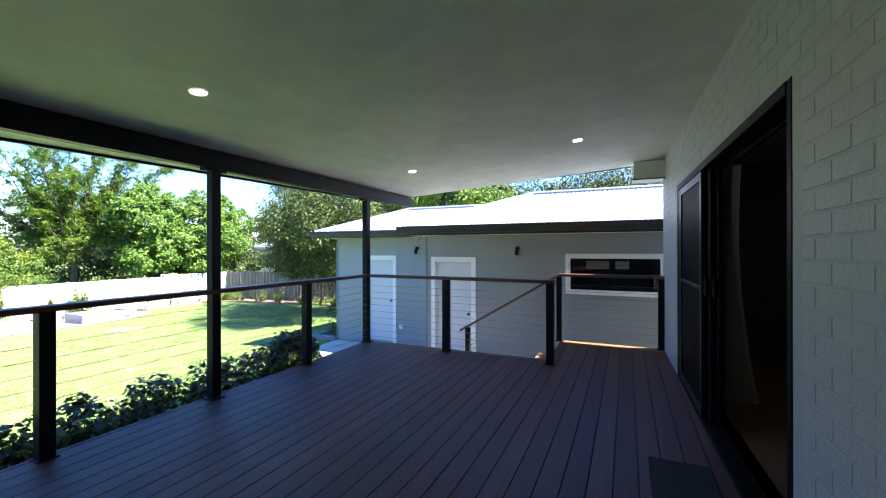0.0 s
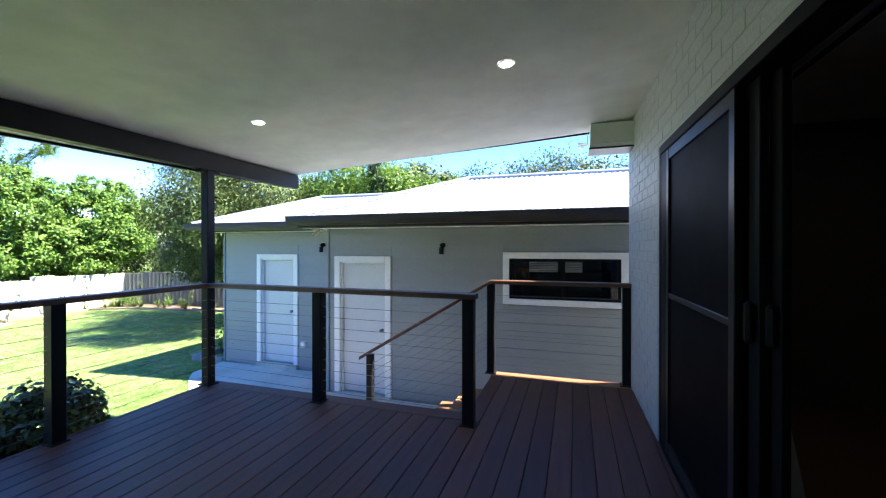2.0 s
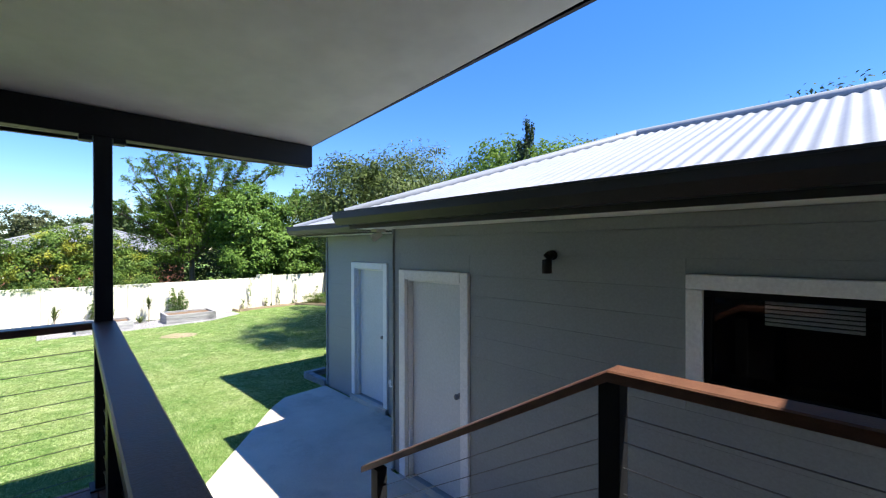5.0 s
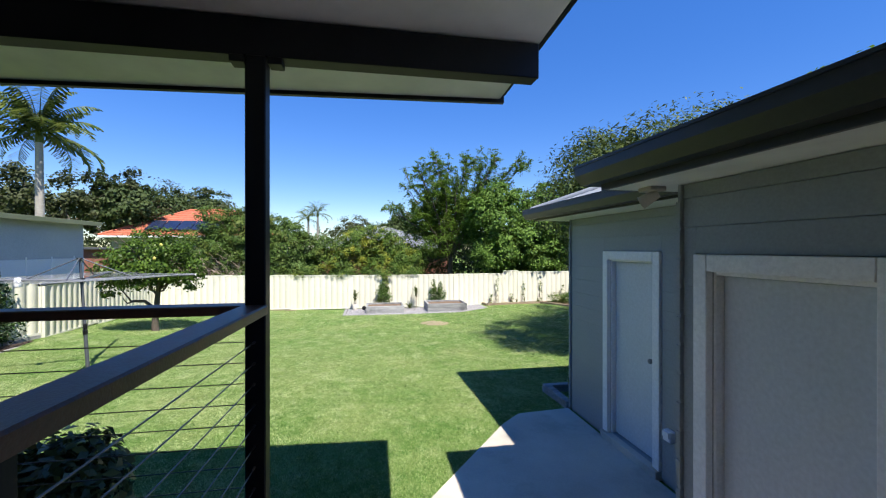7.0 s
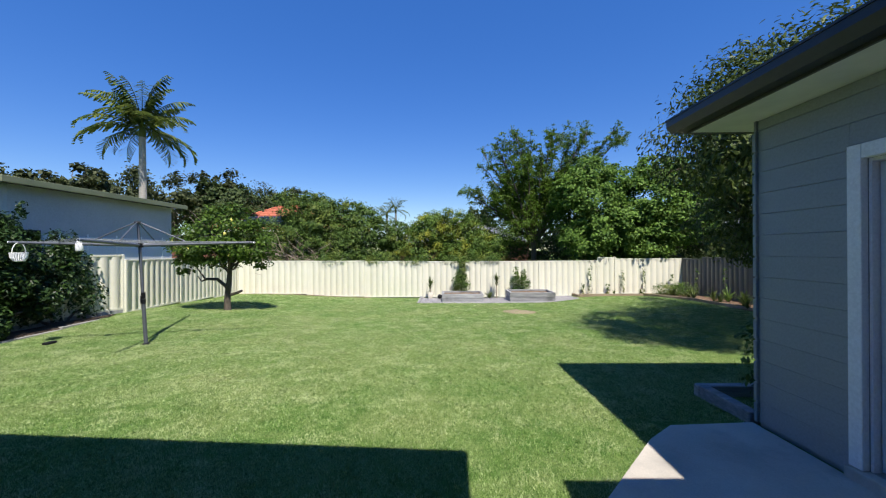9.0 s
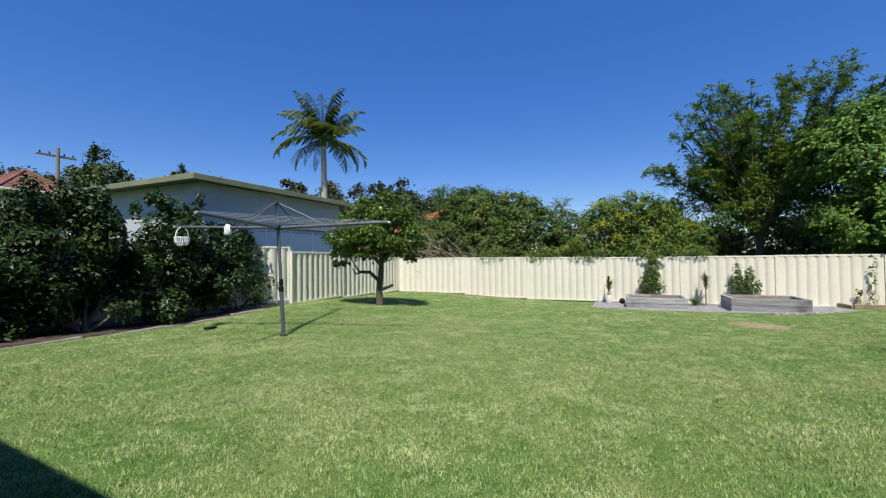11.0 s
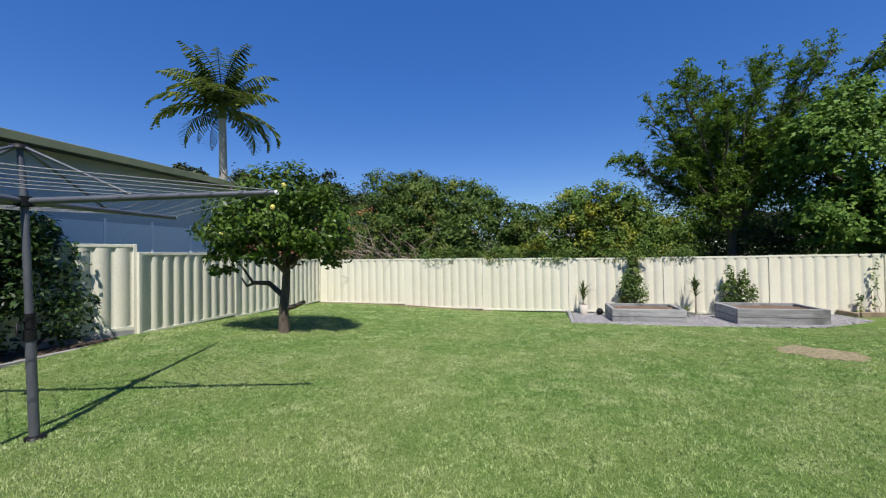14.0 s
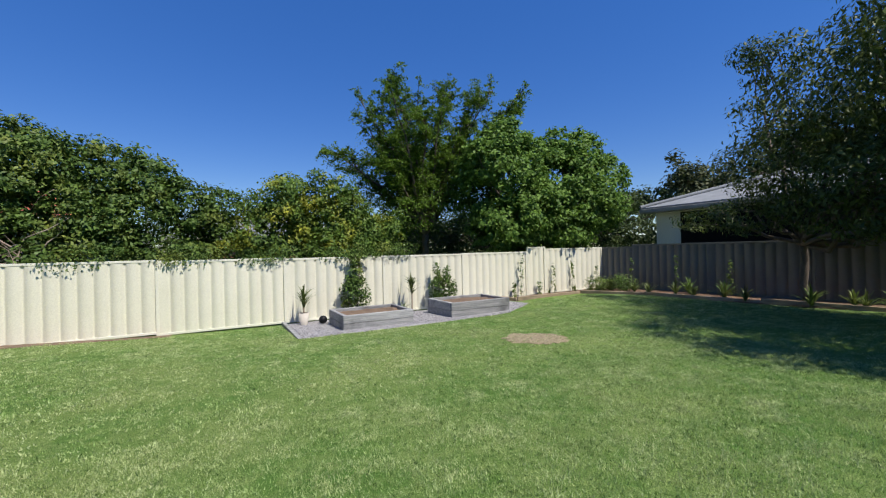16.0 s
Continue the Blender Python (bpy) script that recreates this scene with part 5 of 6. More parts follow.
for k in range(8):
    b = cb[k % 5]
    d = rng.normal(0, 1, 3)
    d /= np.linalg.norm(d)
    d[0] = abs(d[0])
    link_part("lemon", lem_me, M_LEMON, ct, m=Matrix.Translation((b[0] + d[0] * b[3], b[1] + d[1] * b[4], b[2] + d[2] * b[5] * 0.8)))

# side shrubs before the tall fence
def camellia_blobs(x0, x1, z0, z1, seed, y=-3.3):
    """A loose column of foliage lumps, ragged at the sides and open below."""
    rng = np.random.default_rng(seed)
    out = []
    xc, w = (x0 + x1) / 2, abs(x1 - x0) / 2
    for k in range(26):
        t = (k + rng.random()) / 26
        half = w * (0.45 + 0.75 * math.sin(math.pi * min(0.18 + 0.72 * t, 1.0)) ** 0.8 - 0.35 * t)
        r = rng.uniform(0.2, 0.36)
        out.append((xc + rng.uniform(-1, 1) * half, y + rng.uniform(-0.38, 0.38), z0 + (z1 - z0 - 0.2) * t, r, r, r * rng.uniform(0.8, 1.15)))
    for k in range(9):
        out.append((xc + rng.uniform(-0.8, 0.8) * w, y + rng.uniform(-0.2, 0.35), z1 - rng.uniform(-0.02, 0.35), 0.1, 0.1, rng.uniform(0.16, 0.28)))
    return out


for x0, x1, z0, z1, n, seed, lab in ((-7.1, -8.8, -0.75, 1.48, 15000, 31, "tall dense dark-leaved camellia shrub"), (-8.75, -10.25, -0.85, 1.42, 14000, 32, "dark-leaved camellia shrub beside the hoist"), (-10.2, -11.5, -0.95, 0.86, 9000, 33, "smaller dark-leaved camellia shrub at the bed end"), (-5.9, -7.4, -0.9, 1.12, 13000, 34, "broad dark-leaved camellia shrub along the side fence"), (-4.2, -6.0, -0.9, 1.0, 11000, 35, "broad dark-leaved camellia shrub near the house")):
    shrub("camellia", (x0 + x1) / 2, -3.2, camellia_blobs(x0, x1, z0, z1, seed, -3.3 if x0 < -7 else -3.55), n, 0.095, M_CAMELLIA, seed, lab, group="side shrubs", stems=8, stem_r=0.04, clumps=9, spread=0.42, inner=0.2, aspect=0.45)

shrub("neighbour_shrub", -7.6, -7.0, [(-6.4 - 0.75 * k, -7.0 + 0.3 * math.sin(k * 2.1), 0.7 + 0.12 * math.sin(k * 1.7), 0.6, 0.6, 1.05) for k in range(4)], 9000, 0.12, M_WEEP, 36, "pale green shrub over the side fence", stems=5, stem_r=0.03, clumps=16, spread=0.2)

# low shrubs along the deck
shrub("deck_shrub", -2.84, 3.65, [(-2.82, 3.62, 0.0, 0.27, 0.3, 0.34), (-2.86, 3.65, -0.45, 0.27, 0.3, 0.35)], 5200, 0.065, M_SHRUB, 49, "dark glossy-leaved shrub at the deck corner", group="deck shrubs", stems=5, stem_r=0.014, aspect=0.55)
for k, y in enumerate(np.arange(3.1, -3.4, -0.62)):
    rr = random.uniform(0.9, 1.1)
    shrub("deck_shrub", -2.86, y, [(-2.86, y, -0.36, 0.31, 0.38 * rr, 0.38 * rr), (-2.9, y + 0.1, -0.06, 0.28, 0.3, 0.24)], 1900, 0.075, M_SHRUB, 50 + k, "low dark-leaved shrub growing beside the deck", group="deck shrubs", stems=4, stem_r=0.012, aspect=0.55)
shrub("low_shrub", -5.95, 8.55, [(-5.98, 8.6, -0.45, 0.28, 0.45, 0.42), (-6.0, 9.1, -0.4, 0.3, 0.4, 0.42)], 3200, 0.07, M_HEDGE, 70, "round green shrub at the garage corner", stems=4, stem_r=0.012)
ge = thing("garden_edging", -6.0, 8.0, ground_z(-6, 8), "short grey stone edging at the garage corner", "garden edging", "garden edging")
part("edging_piece", box(-6.35, -5.65, 7.93, 8.03, ground_z(-6, 8) - 0.05, ground_z(-6, 8) + 0.12, 0.01), M_SLEEPER, ge)
part("edging_piece", box(-6.45, -6.35, 7.93, 9.6, ground_z(-6, 8) - 0.05, ground_z(-6, 8) + 0.11, 0.01), M_SLEEPER, ge)


def strappy(x, y, n, length, seed, label, mat=None, upright=0.75, width=0.018, group="strappy plants", trunk_h=0.0):
    """A tuft of arching strap leaves."""
    g = ground_z(x, y) + 0.03
    s = thing("strappy_plant", x, y, g, label, "plant", group)
    rng = np.random.default_rng(seed)
    V, F = [], []
    if trunk_h:
        tubes("stem", [[(x, y, g - 0.03, 0.022), (x + 0.02, y, g + trunk_h, 0.016)]], M_TWIG, s, segs=6)
    for k in range(n):
        a = rng.uniform(0, 2 * math.pi)
        L = length * rng.uniform(0.6, 1.15)
        up = rng.uniform(upright - 0.3, upright + 0.2)
        h0 = trunk_h * rng.uniform(0.6, 1.0)
        d = np.array((math.cos(a), math.sin(a), 0))
        sd = np.array((-math.sin(a), math.cos(a), 0)) * width
        base = len(V)
        for i in range(5):
            t = i / 4
            c = np.array((x, y, g + h0)) + d * L * (1 - up) * t * (0.6 + 0.7 * t) + np.array((0, 0, 1)) * L * up * (t - 0.42 * t * t)
            w = sd * (1 - t) ** 0.6 if i < 4 else sd * 0.02
            V += [c - w, c + w]
        F += [(base + 2 * i, base + 2 * i + 1, base + 2 * i + 3, base + 2 * i + 2) for i in range(4)]
    link_part("leaves", np_mesh("leaves", V, F), mat or M_FLAX, s)


rng = np.random.default_rng(12)
for k, (x, y, L) in enumerate(((-17.6, 13.9, 0.5), (-16.8, 14.0, 0.55), (-16.2, 13.8, 0.5), (-15.6, 14.1, 0.6), (-15.0, 13.9, 0.45), (-14.4, 14.2, 0.55), (-13.8, 13.9, 0.5), (-11.8, 14.1, 0.5), (-11.0, 14.3, 0.5), (-10.0, 14.2, 0.55), (-9.0, 14.3, 0.5), (-18.2, 11.9, 0.25), (-18.1, 12.9, 0.3), (-18.2, 13.7, 0.3))):
    strappy(x, y, 42 if L > 0.4 else 20, L * 1.4, 80 + k, "clump of arching green strap leaves in the mulch bed")
rng = np.random.default_rng(14)
for k in range(16):
    x, y = rng.uniform(-16.8, -8.5), rng.uniform(13.75, 14.6)
    strappy(x, y, 36, rng.uniform(0.65, 1.0), 400 + k, "clump of arching green strap leaves in the mulch bed", mat=M_HEDGE, width=0.024)
strappy(-18.15, 4.62, 70, 0.75, 95, "pale cordyline in a grey tube pot", trunk_h=0.5, upright=0.85)
strappy(-18.2, 7.25, 80, 0.55, 96, "spindly cordyline with a bare stem against the fence", trunk_h=0.75)
strappy(-18.1, 6.95, 34, 0.65, 97, "small agave-like plant between the planters", upright=0.6, width=0.025)
pot = thing("plant_pot", -18.15, 4.62, ground_z(-18.15, 4.62), "grey concrete tube pot by the fence", "pot")
gp = ground_z(-18.15, 4.62) + 0.018
tubes("pot", [[(-18.15, 4.62, gp, 0.085), (-18.15, 4.62, gp + 0.26, 0.11), (-18.15, 4.62, gp + 0.26, 0.09), (-18.15, 4.62, gp + 0.2, 0.085)]], M_CONC, pot, segs=16)
ball = thing("garden_ornament", -18.0, 5.0, ground_z(-18, 5), "small dark round ornament on the gravel", "ornament")
tubes("ball", [[(-18.0, 5.0, ground_z(-18, 5) + 0.02 + 0.09 * (1 - math.cos(a)), max(0.09 * math.sin(a), 0.003)) for a in np.linspace(0, math.pi, 9)]], M_STEEL, ball, segs=12)
shrub("climber", -18.3, 5.85, [(-18.35, 5.85, -0.78, 0.2, 0.33, 0.42), (-18.4, 5.85, -0.4, 0.13, 0.2, 0.35), (-18.45, 5.9, -0.02, 0.09, 0.13, 0.2), (-18.47, 5.95, 0.12, 0.08, 0.3, 0.07)], 2600, 0.07, M_HEDGE, 101, "dark green climber growing up the cream fence", "climber", stems=4, stem_r=0.012)
shrub("low_shrub", -18.25, 8.2, [(-18.3, 8.2, -0.8, 0.2, 0.36, 0.34), (-18.35, 8.05, -0.4, 0.1, 0.12, 0.3), (-18.35, 8.35, -0.45, 0.1, 0.12, 0.26)], 1700, 0.07, M_HEDGE, 102, "young green shrub behind the planter", stems=4, stem_r=0.01)
for k, (x, y, h) in enumerate(((-18.45, 10.75, 0.45), (-18.45, 11.05, 1.15), (-18.45, 11.75, 0.4), (-18.45, 12.35, 0.9), (-18.45, 13.2, 1.0), (-18.4, 14.3, 0.8), (-17.3, 14.6, 1.0), (-15.9, 14.7, 1.0), (-14.5, 14.75, 0.9))):
    g = ground_z(x, y)
    shrub("young_climber", x, y, [(x - 0.03, y, g + h * f, 0.06, 0.075, h * 0.15) for f in (0.2, 0.45, 0.7, 0.95)], 70, 0.075, M_HEDGE, 110 + k, "young thin climber tied to the fence", "climber", "young climbers", stems=3, stem_r=0.006, clumps=8)
shrub("low_shrub", -17.9, 13.8, [(-17.9, 13.8, -1.0, 0.4, 0.5, 0.28), (-17.3, 14.1, -0.95, 0.4, 0.4, 0.3)], 2600, 0.06, M_HEDGE, 130, "low green shrub in the mulch bed", stems=4, stem_r=0.01)
shrub("low_shrub", -9.0, 13.9, [(-9.0, 13.9, -0.8, 0.6, 0.4, 0.35), (-7.8, 14.0, -0.75, 0.6, 0.4, 0.4)], 3000, 0.08, M_CAMELLIA, 131, "dark shrub in the shade by the fence", stems=4, stem_r=0.012)

# hedges over the back fence
def hedge_blobs(x, tops, seed, low=-0.2):
    """Overlapping mounds under a skyline given as (y, top) pairs."""
    rng = np.random.default_rng(seed)
    out = []
    ys, zs = [q[0] for q in tops], [q[1] for q in tops]
    for y in np.arange(ys[0], ys[-1] + 0.01, 0.42):
        top = float(np.interp(y, ys, zs))
        z = top - 0.16
        while z > low:
            r = rng.uniform(0.42, 0.58)
            out.append((x + rng.uniform(-0.35, 0.35) + 0.2 * (top - z), y + rng.normal(0, 0.12), z, r * 1.15, r, 0.42))
            z -= 0.5
    return out


shrub("hedge", -20.2, 1.2, hedge_blobs(-20.3, ((-1.7, 2.95), (-0.6, 2.95), (0.2, 2.7), (1.4, 2.65), (1.9, 2.1), (3.1, 1.65)), 141, -0.4), 70000, 0.1, M_HEDGE, 141, "tall dense green hedge leaning over the fence", "hedge", "hedges", stems=9, stem_r=0.05, clumps=18, spread=0.22, inner=0.2)
shrub("hedge", -20.0, 5.4, hedge_blobs(-20.2, ((3.5, 1.45), (4.2, 1.95), (5.1, 2.15), (6.2, 1.95), (6.9, 1.45), (7.6, 0.7)), 142, -0.4), 44000, 0.095, M_HEDGEY, 142, "green hedge with yellow flower tips behind the fence", "hedge", "hedges", stems=8, stem_r=0.045, clumps=18, spread=0.22, inner=0.2)
for k, y in enumerate((0.6, 2.4, 3.9, 5.6, 6.9)):
    shrub("hanging_vine", -19.0, y, [(-18.66, y, 0.16, 0.16, 0.55, 0.16), (-18.75, y + 0.3, 0.28, 0.2, 0.6, 0.16)], 900, 0.06, M_HEDGE, 500 + k, "leafy shoots hanging over the fence top", "vine", "fence vines", stems=2, stem_r=0.012, droop=0.6)
# dry twigs at the hedge end
tw = thing("dry_branches", -19.9, -1.0, ground_z(-19.9, -1), "bare brown tangled branches over the fence", "branches")
rng = np.random.default_rng(9)
for k in range(150):
    y0 = rng.uniform(-2.6, 0.4)
    p0 = (rng.uniform(-20.2, -19.2), y0, rng.uniform(-0.8, 0.6))
    d = (rng.normal(0.2, 0.4), rng.normal(-0.5, 0.7), rng.uniform(0.1, 1.3))
    tubes("branch", [limb(p0, (p0[0] + d[0], p0[1] + d[1], p0[2] + d[2]), rng.uniform(0.009, 0.022), 0.005, 0.12, 5, rng)], M_TWIG, tw, segs=5)
shrub("shrub_behind_fence", -20.6, -2.9, [(-21.0, -1.6, 1.75, 0.8, 1.0, 0.9), (-21.0, -2.3, 1.3, 0.9, 0.9, 1.2), (-20.9, -3.1, 0.9, 1.0, 1.0, 1.1), (-20.9, -4.2, 0.6, 1.0, 1.0, 0.9)], 18000, 0.095, M_HEDGE, 143, "green shrub behind the dry branches", "shrub", stems=4)


def tree(name, x, y, trunk_h, r, blobs, n, size, mat, seed, label, bark=None, aspect=0.5, droop=0.0, clumps=40, spread=0.22, inner=0.45, group="", z0=None, lean=(0, 0)):
    g = ground_z(x, y) if z0 is None else z0
    t = thing(name, x, y, g, label, "tree", group)
    rng = np.random.default_rng(seed)
    fork = (x + lean[0], y + lean[1], g + trunk_h)
    paths = [limb((x, y, g - 0.1), fork, r, r * 0.7, 0.06, 6, rng)]
    for b in blobs:
        tip = (b[0], b[1], b[2] + b[5] * 0.4)
        paths.append(limb(fork, tip, r * 0.55, r * 0.12, 0.1, 7, rng))
        for k in range(4):
            d = rng.normal(0, 1, 3)
            d /= np.linalg.norm(d)
            st = paths[-1 - k][rng.integers(3, 6)]
            paths.append(limb(st[:3], (b[0] + d[0] * b[3] * 0.85, b[1] + d[1] * b[4] * 0.85, b[2] + d[2] * b[5] * 0.8), r * 0.2, r * 0.05, 0.12, 5, rng))
    tubes("trunk", paths, bark or M_BARK, t, segs=8)
    crown("crown", blobs, n, size, mat, t, seed, aspect, droop, clumps, spread, inner)
    return t


# feathery tree and round bright trees past the fence
def feathery_tree(x, y, fork_z, tips, seed, label):
    """Open tree: arching limbs, twigs off them, and fronds of small leaflets along the twigs."""
    g = ground_z(x, y)
    t_ob = thing("feathery_tree", x, y, g, label, "tree")
    rng = np.random.default_rng(seed)
    fork = np.array((x, y, fork_z))
    paths = [limb((x, y, g - 0.1), fork, 0.16, 0.12, 0.04, 6, rng)]
    P, N = [], []

    def frond(p, d, L):
        d = d / np.linalg.norm(d)
        side = np.cross(d, (0, 0, 1.0))
        side /= np.linalg.norm(side) + 1e-9
        k = np.linspace(0.1, 1, 8)
        mid_line = p + np.outer(k, d * L) - np.outer(k * k, (0, 0, 0.3 * L))
        for s_ in (-1, 1):
            P.append(mid_line + side * s_ * 0.05 + rng.normal(0, 0.018, mid_line.shape))
            N.append(np.tile((0, 0, 1.0), (len(k), 1)) + rng.normal(0, 0.5, mid_line.shape))

    for tip in tips:
        tip = np.array(tip)
        ctrl = fork + (tip - fork) * 0.5 + np.array((0, 0, 0.12 * np.linalg.norm(tip - fork)))
        ts = np.linspace(0, 1, 9)[:, None]
        curve = (1 - ts) ** 2 * fork + 2 * ts * (1 - ts) * ctrl + ts * ts * tip + rng.normal(0, 0.06, (9, 3)) * (ts > 0) * (ts < 1)
        paths.append([(*c, 0.07 * (1 - 0.85 * q)) for c, q in zip(curve, ts[:, 0])])
        ahead = (tip - ctrl) / np.linalg.norm(tip - ctrl)
        for k in range(17):
            q = rng.uniform(0.22, 1.0)
            base = np.array([np.interp(q, ts[:, 0], curve[:, a]) for a in range(3)])
            d = ahead * 0.8 + rng.normal(0, 0.55, 3) + (0, 0, 0.15)
            d /= np.linalg.norm(d)
            L = rng.uniform(0.5, 1.15) * (1.15 - 0.45 * q)
            end = base + d * L
            paths.append([(*base, 0.014), (*(base + d * L * 0.5 + (0, 0, 0.03)), 0.01), (*end, 0.004)])
            for m_ in range(9):
                u = rng.uniform(0.2, 1.0)
                frond(base + d * L * u, d * 0.7 + rng.normal(0, 0.6, 3), rng.uniform(0.18, 0.36))
    tubes("trunk", paths, M_BARK, t_ob, segs=5)
    V, F = leaf_quads(np.concatenate(P), np.concatenate(N), 0.105, 0.38, rng, 0.25)
    link_part("crown", np_mesh("crown", V, F), M_FEATHER, t_ob)
    crown("inner_foliage", [(x + 0.2, 8.2, 1.5, 1.1, 1.4, 0.9), (x, 9.8, 2.3, 1.3, 1.5, 1.2), (x + 0.1, 11.2, 2.6, 1.1, 1.2, 1.2), (x, 9.6, 3.7, 0.9, 1.3, 0.9), (x + 0.2, 6.8, 1.0, 0.8, 0.8, 0.5)], 15000, 0.12, M_FEATHER, t_ob, seed + 1, 0.35, 0.25, 46, 0.17, 0.2)


rng = np.random.default_rng(19)
TIPS = []
for k in range(34):
    a = -1.25 + 2.22 * (k % 17) / 16 + rng.normal(0, 0.05)
    reach = (1.0 if k < 17 else 0.68) * rng.uniform(0.86, 1.06)
    TIPS.append((-21.8 + rng.normal(0, 0.9), 9.6 + (3.4 if a < 0 else 4.6) * math.sin(a) * reach, 1.5 + 4.7 * math.cos(a) ** 0.8 * reach + 1.5 * max(a, 0)))
feathery_tree(-21.8, 9.5, 0.8, TIPS, 151, "tall open feathery tree behind the fence")
tree("round_tree", -19.9, 12.2, 1.2, 0.14, [(-19.9, 11.4, 2.6, 1.4, 1.5, 1.5), (-19.8, 12.4, 1.4, 1.6, 1.6, 1.2), (-20.0, 11.6, 3.8, 1.0, 0.9, 0.85), (-19.5, 11.3, 1.0, 1.2, 1.2, 0.9), (-20.0, 12.6, 3.5, 0.9, 0.8, 0.8), (-19.6, 10.6, 3.0, 0.8, 0.7, 0.7)], 36000, 0.12, M_BRIGHT, 152, "dense bright green round-crowned tree over the fence", aspect=0.75, clumps=95, spread=0.115, inner=0.6)
tree("round_tree", -19.7, 14.4, 1.2, 0.14, [(-19.7, 14.1, 2.5, 1.4, 1.4, 1.5), (-19.6, 15.2, 1.8, 1.3, 1.4, 1.2), (-19.8, 14.3, 3.9, 0.9, 0.8, 0.75), (-19.5, 13.6, 1.0, 1.3, 1.2, 0.9), (-19.8, 15.2, 3.7, 0.9, 0.8, 0.85), (-19.7, 16.3, 2.9, 0.9, 0.9, 1.0)], 34000, 0.12, M_BRIGHT, 153, "dense bright green round-crowned tree at the fence corner", aspect=0.75, clumps=95, spread=0.115, inner=0.6)
tree("dark_tree", -23.5, 14.5, 1.5, 0.15, [(-23.5, 10.0, 0.8, 1.6, 2.2, 1.4), (-23.5, 13.0, 0.8, 1.6, 2.2, 1.4), (-23.0, 16.5, 1.0, 1.6, 2.0, 1.5), (-22.5, 18.5, 0.8, 1.6, 2.0, 1.3), (-19.6, 16.6, 0.5, 0.9, 0.9, 1.0), (-19.2, 17.6, 0.9, 1.0, 0.9, 1.0), (-23.5, 7.6, 0.4, 1.4, 1.4, 1.0)], 24000, 0.15, M_FARLEAF, 154, "dark dense shrubs closing the gap behind the fence", clumps=50)

# drooping tree in the shaded corner by the garage
tree("drooping_tree", -12.8, 14.2, 1.35, 0.095, [(-11.2, 12.6, 2.7, 1.8, 1.6, 1.2), (-10.2, 12.2, 1.8, 1.8, 1.5, 1.2), (-12.7, 13.5, 2.0, 1.2, 1.2, 0.9), (-9.0, 12.8, 3.2, 2.0, 1.6, 1.4), (-10.4, 13.6, 3.7, 1.7, 1.5, 1.0), (-8.0, 13.2, 2.2, 1.8, 1.4, 1.4), (-10.9, 11.8, 1.0, 1.2, 1.0, 0.8), (-9.0, 11.9, 1.2, 1.4, 1.0, 1.1), (-11.6, 13.4, 0.8, 1.2, 0.8, 0.6), (-13.6, 13.5, 0.85, 0.9, 0.6, 0.4), (-10.0, 13.4, 0.7, 1.1, 0.7, 0.6), (-7.4, 12.6, 0.9, 1.2, 1.0, 1.0), (-8.3, 10.5, 2.5, 1.5, 1.2, 1.3), (-9.6, 10.8, 2.9, 1.6, 1.3, 1.2), (-7.3, 10.6, 2.9, 1.0, 0.9, 1.0), (-8.0, 10.8, 1.1, 1.0, 0.8, 0.7), (-14.6, 13.9, 0.9, 0.8, 0.5, 0.32), (-13.0, 13.8, 4.2, 0.7, 0.6, 0.55), (-13.5, 13.9, 4.6, 0.5, 0.45, 0.35), (-12.4, 13.6, 1.2, 1.0, 0.7, 0.5), (-8.0, 9.8, 2.1, 1.0, 0.8, 0.8), (-9.2, 9.7, 2.3, 0.9, 0.8, 0.8)], 78000, 0.115, M_WEEP, 161, "leaning multi-stemmed tree with drooping grey-green leaves", aspect=0.34, droop=0.7, clumps=60, spread=0.18)
tree("fence_tree", -6.0, 17.6, 1.8, 0.2, [(-7.4, 17.4, 2.6, 1.7, 1.6, 1.6), (-5.6, 17.6, 3.2, 2.0, 1.6, 1.7), (-4.0, 17.8, 2.8, 1.8, 1.5, 1.5), (-6.2, 17.2, 0.9, 2.0, 1.2, 1.0)], 20000, 0.17, M_FARLEAF, 165, "dense dark tree behind the shaded fence", clumps=54)
tree("garden_tree", -6.2, 14.0, 1.6, 0.16, [(-6.4, 13.8, 2.6, 1.8, 1.5, 1.3), (-4.8, 14.0, 2.9, 1.7, 1.5, 1.2), (-5.6, 13.6, 3.5, 1.4, 1.3, 0.9), (-3.2, 14.3, 2.6, 1.6, 1.4, 1.1)], 26000, 0.14, M_FEATHER, 162, "light green tree showing over the garage roof", aspect=0.4, droop=0.4, clumps=50)
tree("garden_tree", 0.5, 17.5, 1.8, 0.2, [(-1.2, 17.5, 3.5, 2.0, 1.8, 1.3), (0.8, 17.5, 3.7, 2.0, 1.8, 1.4), (3.0, 17.8, 3.4, 2.0, 1.8, 1.3), (5.0, 18.0, 3.1, 1.8, 1.6, 1.2)], 28000, 0.12, M_FARLEAF, 163, "dark green tree behind the garage", clumps=50)
# conifer
cf = thing("conifer", -4.6, 12.6, -1.0, "dark narrow conifer behind the garage", "tree")
tubes("trunk", [[(-4.6, 12.6, -1.1, 0.12), (-4.6, 12.6, 4.4, 0.02)]], M_BARK, cf, segs=7)
crown("crown", [(-4.6 + 0.08 * math.sin(k * 2.4), 12.6, 0.2 + 0.5 * k, 0.62 - 0.062 * k, 0.62 - 0.062 * k, 0.45) for k in range(9)], 20000, 0.09, M_CONIFER, cf, 164, 0.35, 0.3, 26, 0.22, 0.1)


